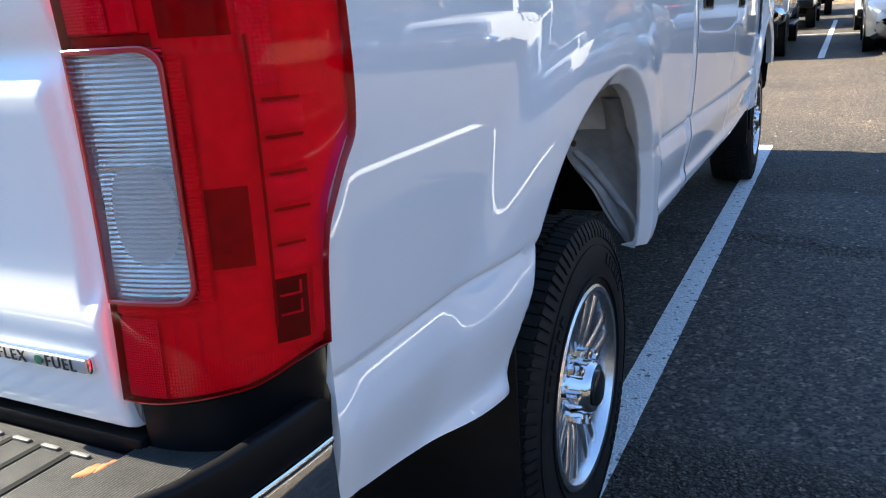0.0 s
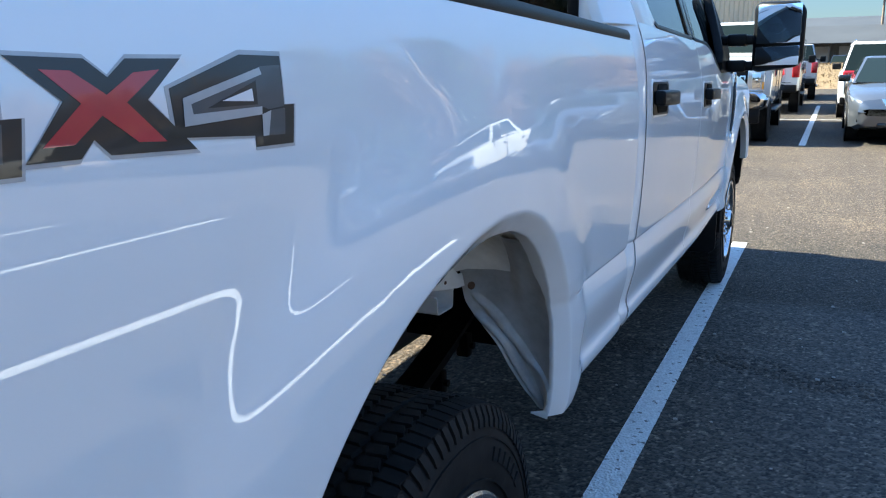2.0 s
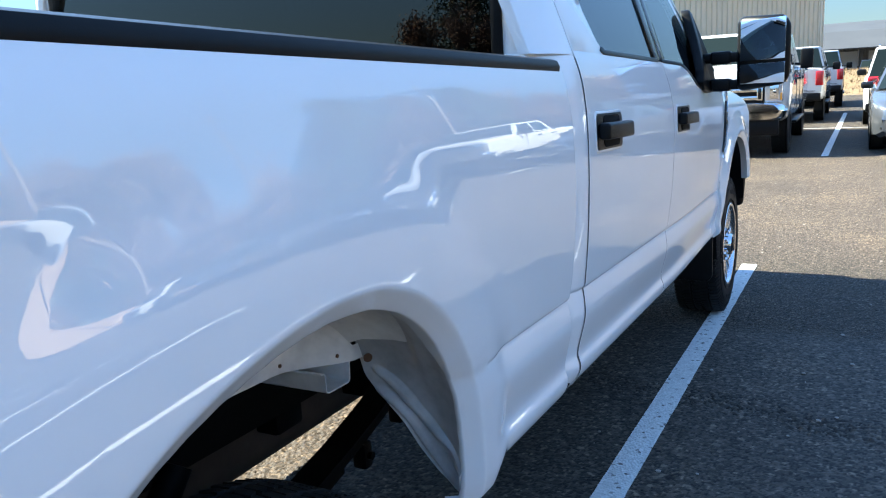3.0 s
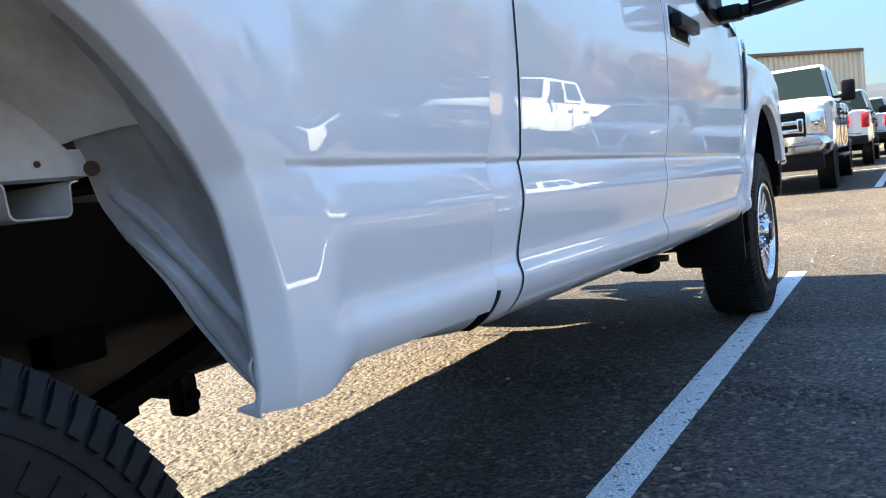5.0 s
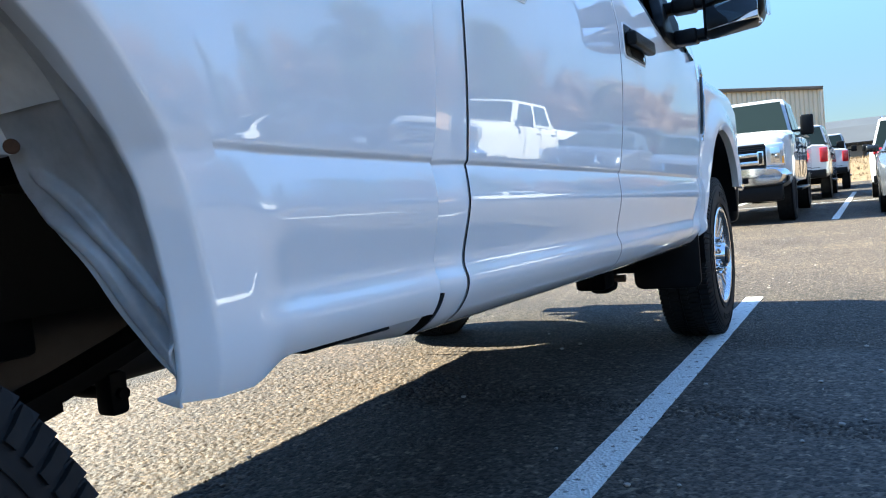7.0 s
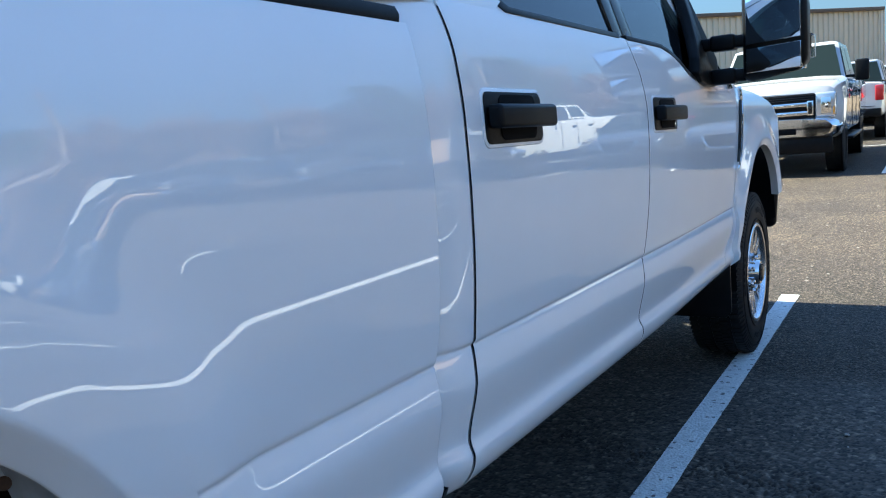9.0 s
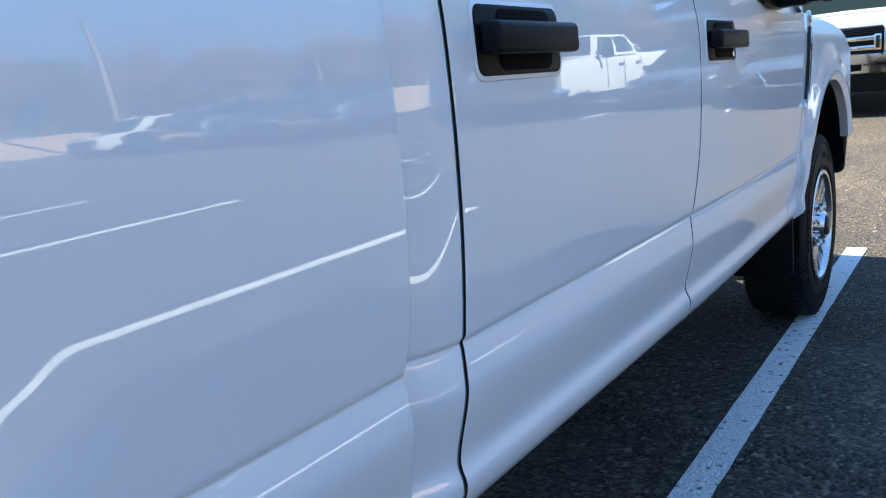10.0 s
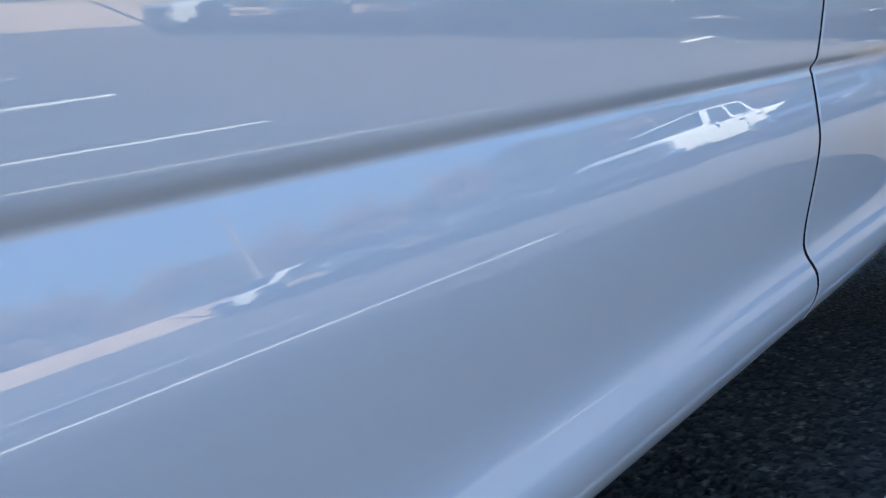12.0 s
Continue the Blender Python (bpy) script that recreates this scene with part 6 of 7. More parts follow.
# ---- handles, mirrors, vent, decal ----
def door_handle(y0, sx=0):
    def fx(p):
        return p if not sx else (2 * MID - p[0], p[1], p[2])
    x = side_x(y0 + 0.12, 1.30)
    slope = (side_x(y0 + 0.24, 1.30) - side_x(y0, 1.30)) / 0.24
    def rounded(u0, u1, v0, v1, r):
        out = []
        for cu, cv, a0 in ((u1 - r, v0 + r, -90), (u1 - r, v1 - r, 0), (u0 + r, v1 - r, 90), (u0 + r, v0 + r, 180)):
            out += [(cu + r * math.cos(radians(a0 + k * 18)), cv + r * math.sin(radians(a0 + k * 18))) for k in range(6)]
        return out
    pocket = rounded(-0.006, 0.236, 1.250, 1.346, 0.016)

    def at(u, v, w):
        return fx((side_x(y0 + u, v) + w, y0 + u, v))
    handle = part("door_handle", raked(prism(pocket, 0.0035, lambda u, v, w: at(u, v, w + 0.0006), r=0.0014)), PLASTIC, truck, "black door handle in a dark pocket")
    ring = rounded(-0.013, 0.243, 1.243, 1.353, 0.020)
    part("handle_surround", raked(prism(ring, 0.0040, lambda u, v, w: at(u, v, w - 0.0016), r=0.0022)), WHITE, handle)
    part("pocket_bowl", raked(prism(rounded(0.050, 0.205, 1.256, 1.341, 0.018), 0.0025, lambda u, v, w: at(u, v, w + 0.0036), r=0.001)), SEAM, handle)
    bm = rbox(-0.002, 0.240, 1.278, 1.322, 0.004, 0.037, 0.009, 4)
    for v in bm.verts:
        u, Z, w = v.co
        arch = 0.020 * math.exp(-((u - 0.13) / 0.05) ** 2) if w < 0.02 else 0.0
        lift = 0.006 * math.sin(math.pi * min(max(u / 0.27, 0), 1))
        v.co = Vector(at(u, Z - 0.10 * (w - 0.02) * 0.3, w + arch + lift))
    part("pull", raked(bm), PLASTIC, handle, "black pull handle")
    if y0 > 2:
        bm = lathe([(0, 0), (0.009, 0), (0.009, 0.003), (0, 0.004)], 16)
        part("key_lock", raked(moved(bm, Matrix.Translation(at(0.205, 1.264, 0.003)) @ Matrix.Rotation(math.pi if sx else 0, 4, "Z"))), CHROME, handle)


for sx in (0, 1):
    door_handle(1.252, sx)
    door_handle(2.270, sx)


def side_mirror(sx=0):
    """Towing mirror on two arms, with two glasses."""
    def fx(p):
        return p if not sx else (2 * MID - p[0], p[1], p[2])

    def bx(*a, r=0.01, seg=3):
        return warp(rbox(*a, r, seg), lambda c: fx(c))
    base = part("mirror_mount", raked(prism([(2.825, 1.435), (2.865, 1.404), (2.95, 1.393), (3.09, 1.395), (3.135, 1.415), (3.13, 1.50), (3.095, 1.60), (3.06, 1.70), (3.035, 1.755), (3.00, 1.765), (2.975, 1.745), (2.945, 1.64), (2.90, 1.56), (2.845, 1.49)], 0.040, lambda u, v, w: fx((min(up_x(v) + 0.020, -0.022) - w, u, v)), r=0.008)), PLASTIC, truck, "black mirror mount")
    head = part("mirror_head", raked(_mirror_bm(fx)), PLASTIC, base, "black towing mirror housing")
    for z in (1.425, 1.545):
        part("mirror_arm", raked(bx(-0.10, 0.10, 3.02, 3.08, z - 0.022, z + 0.022, r=0.012)), PLASTIC, base, "black mirror arm")
        part("arm_sleeve", raked(bx(-0.03, 0.06, 3.012, 3.088, z - 0.028, z + 0.028, r=0.012)), PLASTIC, base)
    for z0, z1, nm in ((1.522, 1.692, "mirror_glass"), (1.424, 1.508, "convex_glass")):
        bm = rbox(MX0 + 0.018, MX1 - 0.018, 2.986, 3.02, z0, z1, 0.002, 2)
        for v in bm.verts:
            if v.co.y < 3.0:
                v.co.y -= 0.56 * (v.co.x - MX0 - 0.018) - 0.07 * (v.co.z - z0) + 0.009
            v.co = Vector(fx(v.co))
        part(nm, raked(bm), MIRROR, head, "mirror glass")
    part("mirror_lamp", raked(bx(MX1 - 0.012, MX1 + 0.004, 3.02, 3.09, 1.46, 1.54, r=0.006)), CLEAR_LENS, head, "clear side marker")


MX0, MX1 = 0.085, 0.312


def _mirror_bm(fx):
    bm = rbox(MX0, MX1, 2.99, 3.13, 1.392, 1.715, 0.035, 4)
    for v in bm.verts:
        if v.co.y < 3.03:
            v.co.y -= 0.53 * max(0.0, v.co.x - MX0 - 0.02)
    for v in bm.verts:
        if v.co.y > 3.05:
            k = (v.co.y - 3.05) / 0.08
            v.co.x = (MX0 + MX1) / 2 + (v.co.x - (MX0 + MX1) / 2) * (1 - 0.22 * k)
            v.co.z = 1.545 + (v.co.z - 1.545) * (1 - 0.18 * k)
        if v.co.z > 1.60:
            v.co.z -= 0.55 * max(0.0, v.co.x - (MX1 - 0.055))
        if v.co.z < 1.45:
            v.co.z += 0.10 * (v.co.x - MX0) + 0.25 * max(0.0, v.co.x - (MX1 - 0.05))
        v.co = Vector(fx(v.co))
    return bm


side_mirror(0)
side_mirror(1)


def fender_vent(sx=0):
    def fx(p):
        return p if not sx else (2 * MID - p[0], p[1], p[2])
    def strip(name, pts, d, material, parent, label=""):
        return part(name, raked(prism(pts, d, lambda u, v, w: fx((side_x(3.55, v) + w, FRONT_EDGE(v) + 0.012 + u, v)), r=0.002)), material, parent, label)
    vent = strip("fender_vent", [(0.002, 1.088), (0.020, 1.088), (0.034, 1.15), (0.046, 1.25), (0.050, 1.348), (0.036, 1.352), (0.022, 1.25), (0.008, 1.15)], 0.012, GLOSS_BLACK, truck, "black fender vent strip")
    strip("vent_edge", [(0.020, 1.088), (0.026, 1.088), (0.041, 1.15), (0.053, 1.25), (0.057, 1.348), (0.050, 1.348), (0.046, 1.25), (0.034, 1.15)], 0.015, CHROME, vent, "bright edge of the vent")
    strip("vent_foot", [(-0.002, 1.058), (0.016, 1.058), (0.025, 1.089), (0.002, 1.089)], 0.014, CHROME, vent, "bright foot of the vent")
    strip("vent_plate", [(0.036, 1.351), (0.058, 1.349), (0.060, 1.402), (0.052, 1.410), (0.036, 1.406)], 0.014, CHROME, vent, "bright badge plate above the vent")


fender_vent(0)
fender_vent(1)


def decal():
    """The 4x4 sticker on the bed's side: silver edge, dark field, grey bevels, red cross."""
    four_out = [(-0.895, 1.332), (-0.807, 1.3604), (-0.751, 1.3609), (-0.755, 1.3168), (-0.740, 1.3172), (-0.747, 1.281), (-0.801, 1.2805), (-0.801, 1.2905), (-0.894, 1.294)]
    ex_out = [(-0.745, 1.356), (-0.684, 1.3557), (-0.666, 1.3432), (-0.647, 1.3567), (-0.591, 1.3582), (-0.632, 1.3271), (-0.587, 1.2873), (-0.674, 1.2889), (-0.687, 1.3006), (-0.700, 1.2882), (-0.743, 1.2881), (-0.707, 1.3271)]
    ex_face = [(-0.721, 1.3477), (-0.697, 1.3473), (-0.670, 1.331), (-0.642, 1.3468), (-0.615, 1.3495), (-0.653, 1.3255), (-0.619, 1.2954), (-0.647, 1.2967), (-0.677, 1.3169), (-0.704, 1.2981), (-0.729, 1.2975), (-0.693, 1.3254)]
    faces = [("numeral_face", DECAL_MID, "grey numeral face", 0.0016, [[(-0.875, 1.3196), (-0.782, 1.344), (-0.785, 1.315), (-0.875, 1.3115)], [(-0.783, 1.351), (-0.754, 1.3528), (-0.756, 1.3157), (-0.778, 1.3131), (-0.785, 1.315)], [(-0.776, 1.3122), (-0.755, 1.3138), (-0.759, 1.2897), (-0.783, 1.290)]]),
             ("numeral_bevel", DECAL_SILVER, "silver bevel", 0.0022, [[(-0.883, 1.3243), (-0.784, 1.350), (-0.782, 1.344), (-0.875, 1.3196), (-0.874, 1.3116), (-0.885, 1.3023)], [(-0.885, 1.3023), (-0.875, 1.3115), (-0.788, 1.3159), (-0.789, 1.3089)], [(-0.789, 1.3089), (-0.776, 1.3122), (-0.783, 1.290), (-0.791, 1.2898)]]),
             ("numeral_eye", DECAL_DARK, "dark eye of the numeral", 0.0028, [[(-0.857, 1.316), (-0.792, 1.3388), (-0.794, 1.3177)]]),
             ("numeral_eye", WHITE, "white eye of the numeral", 0.0034, [[(-0.839, 1.3215), (-0.799, 1.3316), (-0.799, 1.3206)]])]
    sticker = new("decal")
    sticker.parent = truck
    tagged(sticker, "four by four sticker in silver, black and red")

    def lay(points, d, material, name, label=""):
        own = bmesh.new()
        f = own.faces.new([own.verts.new((y + 0.02 * (-0.45 - y), Z, 0)) for y, Z in points])
        bmesh.ops.triangulate(own, faces=[f])
        bmesh.ops.subdivide_edges(own, edges=list(own.edges), cuts=2, use_grid_fill=True)
        for v in own.verts:
            v.co = Vector((bed_x(v.co.x, v.co.y) + d * 0.5, v.co.x, v.co.y))
        ext = bmesh.ops.extrude_face_region(own, geom=list(own.faces))
        for v in ext["geom"]:
            if isinstance(v, bmesh.types.BMVert):
                v.co.x += 0.0003
        part(name, raked(own), material, sticker, label)

    def grown(points, k):
        c = Vector((sum(q[0] for q in points), sum(q[1] for q in points))) / len(points)
        return [(c.x + (y - c.x) * k, c.y + (Z - c.y) * (2 * k - 1)) for y, Z in points]
    for sy, k, sz in ((0.0, 1.0, 0.0), (0.2865, 1.026, 0.0032)):
        def there(points):
            return [(-0.8935 + sy + (y + 0.8935) * k, Z + sz) for y, Z in points]
        lay(grown(there(four_out), 1.045), 0.0004, DECAL_SILVER, "numeral_edge", "silver numeral edge")
        lay(there(four_out), 0.0012, DECAL_DARK, "numeral", "dark numeral four")
        for name, material, label, d, polys in faces:
            for poly in polys:
                lay(there(poly), d + 0.0006, material, name, label)
    lay(grown(ex_out, 1.045), 0.0007, DECAL_SILVER, "cross_edge", "silver cross edge")
    lay(ex_out, 0.0016, DECAL_DARK, "cross", "dark cross")
    lay(ex_face, 0.0023, DECAL_RED, "cross_face", "red cross face")


decal()


# ---- other parked vehicles ----
def far_wheel(parent, x, y, r, w, side, rim_mat):
    wh = new("wheel")
    wh.parent = parent
    wh.matrix_local = pose(x, y, r, 0, 0, 0 if side > 0 else 180)
    tagged(wh, "alloy wheel with black tyre")
    part("tyre", lathe([(r * 0.62, -0.02), (r * 0.66, 0.0), (r * 0.9, 0.0), (r * 0.985, -0.02), (r, -0.05), (r, -w + 0.05), (r * 0.97, -w), (r * 0.62, -w)], 36, close=True), TYRE, wh)
    bm = lathe([(r * 0.63, -0.02), (r * 0.61, -0.012), (r * 0.58, -0.02), (r * 0.56, -0.10), (r * 0.5, -0.16), (0.0, -0.17)], 32)
    rim = part("rim", bm, rim_mat, wh)
    for k in range(7):
        bm = bmesh.new()
        grid([[(-0.05, -0.035, rr), (-0.022, -0.024, rr), (-0.022, 0.024, rr), (-0.05, 0.035, rr)] for rr in (r * 0.06, r * 0.3, r * 0.60)], bm)
        part("spoke", moved(bm, Matrix.Rotation(2 * math.pi * k / 7, 4, "X")), rim_mat, rim)
    return wh


def body_loft(stations, hw):
    """Skins a body from stations of (y, low z, top z, width share)."""
    rows = []
    for y, zb, zt, k in stations:
        h = hw * k
        zm = zb + (zt - zb) * 0.55
        half = [(h * 0.88, zb), (h * 0.965, zb + 0.05), (h * 0.985, zb + 0.16), (h, zm), (h * 0.992, zt - 0.13), (h * 0.965, zt - 0.05), (h * 0.90, zt - 0.008), (h * 0.6, zt + 0.018), (0.0, zt + 0.028)]
        rows.append([(x, y, z) for x, z in half] + [(-x, y, z) for x, z in half[-2::-1]])
    bm = grid(rows)
    n = len(rows[0])
    vs = list(bm.verts)
    bm.faces.new(vs[:n])
    bm.faces.new(vs[-n:])
    for a in range(len(rows) - 1):
        bm.faces.new((vs[a * n], vs[(a + 1) * n], vs[(a + 1) * n + n - 1], vs[a * n + n - 1]))
    return bm


def cabin_bm(c0, c1, t0, t1, zb, zr, hw, inset):
    """A cabin: base from c0 to c1 at zb, roof from t0 to t1 at zr."""
    rows = []
    for f in (0.0, 0.5, 0.86, 0.95, 0.99):
        a, b = c0 + (t0 - c0) * f, c1 + (t1 - c1) * f
        if f > 0.95:
            a, b = a + 0.05, b - 0.05
        h = hw - inset * f - (0.06 if f > 0.95 else 0)
        z = zb + (zr - zb) * f
        rows.append([(x * h, y, z) for y, x in ((a, -0.86), (a + 0.06, -1), ((a + b) / 2, -1.0), (b - 0.06, -1), (b, -0.86), (b, 0), (b, 0.86), (b - 0.06, 1), ((a + b) / 2, 1.0), (a + 0.06, 1), (a, 0.86), (a, 0), (a, -0.86))])
    bm = grid(rows)
    bm.faces.new([v for v in list(bm.verts)[-13:-1]])
    return bm


def on_cabin(parent, c0, c1, t0, t1, zb, zr, hw, inset, quads, material, name, label):
    """Glass on a cabin: side quads as (along0, along1) shares, plus front and rear."""
    for s in (-1, 1):
        for u0, u1 in quads:
            pts = []
            for u, f in ((u0, 0.10), (u1, 0.10), (u1, 0.84), (u0, 0.84)):
                y = (c0 + (t0 - c0) * f) * (1 - u) + (c1 + (t1 - c1) * f) * u
                pts.append(Vector((s * (hw - inset * f + 0.006), y, zb + (zr - zb) * f)))
            bm = bmesh.new()
            vs = [bm.verts.new(p) for p in pts]
            bm.faces.new(vs)
            part(name, thick(bm, 0.005), material, parent, label)
    for end, (y0, y1) in enumerate(((c0, t0), (c1, t1))):
        pts = []
        for x, f in ((-0.955, 0.02), (0.955, 0.02), (0.935, 0.90), (-0.935, 0.90)):
            y = y0 + (y1 - y0) * f + (-0.008 if end == 0 else 0.008)
            pts.append((x * (hw - inset * f), y, zb + (zr - zb) * f))
        bm = bmesh.new()
        bm.faces.new([bm.verts.new(p) for p in pts])
        part("windscreen" if end == 0 else "rear_window", thick(bm, 0.005), material, parent, "")


def common(v, hw, wheels, r, rim_mat, zb):
    for y in wheels:
        for s in (-1, 1):
            # flat black disc stands in for the shade inside the arch
            bm = lathe([(0.0, -0.02), (r + 0.075, -0.02), (r + 0.075, 0.004), (0.0, 0.004)], 28)
            part("arch_disc", moved(bm, Matrix.Translation((s * (hw - 0.002), y, r + 0.03)) @ Matrix.Rotation(0 if s > 0 else math.pi, 4, "Z")), SEAM, v, "flat black disc in place of the shaded wheel arch")
            far_wheel(v, s * (hw + 0.012), y, r, 0.25, s, rim_mat)
    for y0, y1 in ((wheels[0] + r + 0.1, wheels[1] - r - 0.1),):
        part("underbody", rbox(-hw * 0.8, hw * 0.8, wheels[0] - 0.3, wheels[1] + 0.4, zb - 0.14, zb + 0.05, 0.04), CHASSIS, v)


def pickup(label, paint, heavy=True, grille="bars", rims=None, L=6.2):
    """A crew-cab pickup with its nose at y = 0, facing -y."""
    v = thing("parked_pickup", label, "pickup truck", group="parked vehicles")
    hw, zb, belt = 1.0, 0.52, 1.24
    S = [(0.10, 0.72, 1.16, 0.86), (0.16, 0.66, 1.26, 0.93), (0.30, 0.60, 1.31, 0.975), (0.55, zb, 1.33, 1.0), (1.4, zb, 1.36, 1.0), (1.62, zb, 1.40, 1.0), (1.7, zb, 1.33, 1.0), (4.0, zb, 1.33, 1.0), (4.1, zb, 1.38, 1.0), (L - 0.30, 0.56, 1.38, 1.0), (L - 0.22, 0.60, 1.37, 0.985), (L - 0.18, 0.66, 1.35, 0.95)]
    body = part("body", body_loft(S, hw), paint, v, "", 30)
    c = (1.62, 4.02, 2.20, 3.90, 1.34, 1.96, 0.94, 0.15)
    part("cabin", cabin_bm(*c), paint, v, "")
    on_cabin(v, *c, [(0.10, 0.46), (0.53, 0.90)], FAR_GLASS, "side_window", "dark side window")
    part("bed_opening", rbox(-0.82, 0.82, 4.15, L - 0.3, 1.37, 1.395, 0.02), SEAM, v, "dark open bed")
    for s in (-1, 1):
        part("bed_rail", rbox(s * 0.98 - 0.05 if s > 0 else -0.98, s * 0.98 if s > 0 else -0.98 + 0.05, 4.1, L - 0.22, 1.375, 1.415, 0.012), PLASTIC, v)
    # front
    part("grille_mesh", rbox(-0.66, 0.66, 0.055, 0.14, 0.80, 1.17, 0.02), PLASTIC, v, "black grille mesh")
    if grille == "bars":
        for z in (0.90, 1.02):
            part("grille_bar", rbox(-0.64, 0.64, 0.030, 0.075, z - 0.032, z + 0.032, 0.014), CHROME, v, "chrome grille bar")
        for s in (-1, 1):
            part("grille_end", rbox(s * 0.60 - 0.045, s * 0.60 + 0.045, 0.028, 0.075, 0.86, 1.07, 0.014), CHROME, v)
            part("grille_gap", rbox(s * 0.60 - 0.025, s * 0.60 + 0.025, 0.022, 0.03, 0.885, 1.045, 0.004), GLOSS_BLACK, v)
        for z in (0.836, 1.088, 1.118, 1.148):
            part("grille_slat", rbox(-0.65, 0.65, 0.040, 0.060, z - 0.006, z + 0.006, 0.003), GLOSS_BLACK, v, "thin black grille slat")
        bm = lathe([(0.0, 0.006), (0.128, 0.006), (0.133, -0.006), (0.122, -0.014), (0.0, -0.016)], 28, axis="Y")
        part("badge_rim", moved(bm, Matrix.Translation((0, 0.03, 0.965)) @ Matrix.Diagonal((1, 1, 0.47, 1))), CHROME, v, "chrome rim of the badge")
        bm = lathe([(0.0, 0.0), (0.115, 0.0), (0.12, -0.01), (0.11, -0.018), (0.0, -0.022)], 28, axis="Y")
        part("badge", moved(bm, Matrix.Translation((0, 0.03, 0.965)) @ Matrix.Diagonal((1, 1, 0.45, 1))), NAVY, v, "oval blue badge")
    else:
        part("grille_bar", rbox(-0.60, 0.60, 0.03, 0.07, 0.94, 1.03, 0.012), CHROME, v, "chrome grille bar")
    for s in (-1, 1):
        lamp_f = part("headlight", rbox(s * 0.80 - 0.14, s * 0.80 + 0.13, 0.06, 0.30, 0.83, 1.17, 0.03, 3), FAR_LAMP, v, "clear headlight")
        part("headlight_bezel", rbox(s * 0.80 - 0.06, s * 0.80 + 0.07, 0.05, 0.066, 0.88, 1.10, 0.008), CHROME, lamp_f)
        part("amber_marker", rbox(s * 0.905 - 0.016, s * 0.905 + 0.016, 0.058, 0.20, 0.86, 0.97, 0.008), AMBER, lamp_f)
        part("mirror_arm", rbox(min(s * 0.92, s * 1.12), max(s * 0.92, s * 1.12), 1.86, 1.92, 1.36, 1.40, 0.01), PLASTIC, v)
        hd = part("mirror_head", rbox(min(s * 1.06, s * 1.26), max(s * 1.06, s * 1.26), 1.82, 1.93, 1.30, 1.62 if heavy else 1.52, 0.03, 3), PLASTIC, v, "black door mirror")
        for y in (2.15, 3.05, 4.02):
            part("door_gap", rbox(min(s * 0.996, s * 1.003), max(s * 0.996, s * 1.003), y - 0.006, y + 0.006, 0.62, 1.32, 0.0), SEAM, v)
        for y in (2.9, 3.8):
            part("door_handle", rbox(min(s * 0.99, s * 1.03), max(s * 0.99, s * 1.03), y - 0.12, y + 0.10, 1.12, 1.16, 0.01), PLASTIC, v, "black door handle")
        part("tail_lamp", rbox(min(s * 0.80, s * 0.985), max(s * 0.80, s * 0.985), L - 0.25, L - 0.15, 0.94, 1.30, 0.02, 3), FAR_RED, v, "red tail lamp")
    bumper = part("front_bumper", body_loft([(-0.02, 0.58, 0.80, 0.90), (0.03, 0.55, 0.82, 0.96), (0.12, 0.55, 0.82, 1.0), (0.40, 0.58, 0.80, 1.01)], 0.985), CHROME, v, "chrome front bumper")
    part("bumper_slot", rbox(-0.42, 0.42, -0.03, 0.02, 0.61, 0.70, 0.015), SEAM, bumper)
    plate = part("plate", rbox(-0.15, 0.15, -0.045, -0.028, 0.60, 0.75, 0.004), FAR_WHITE, bumper, "white dealer plate")
    for x0, x1, z in ((-0.11, 0.06, 0.695), (-0.09, 0.11, 0.655)):
        part("plate_bar", rbox(x0, x1, -0.049, -0.0445, z - 0.014, z + 0.014, 0.001), FAR_RED, plate, "red bar of writing")
    part("air_dam", rbox(-0.88, 0.88, 0.06, 0.20, 0.33, 0.57, 0.03), PLASTIC, v, "black air dam")
    part("rear_bumper", rbox(-0.94, 0.94, L - 0.20, L + 0.02, 0.56, 0.76, 0.03), CHROME if grille == "bars" else PLASTIC, v, "rear bumper")
    part("tailgate_gap", rbox(-0.80, 0.80, L - 0.155, L - 0.148, 0.80, 0.815, 0.0), SEAM, v)
    part("running_board", rbox(-1.04, 1.04, 1.75, 3.95, 0.42, 0.47, 0.02), PLASTIC, v, "black running board")
    common(v, hw - 0.03, (1.0, L - 1.32), 0.40, rims or ALLOY, zb)
    return v


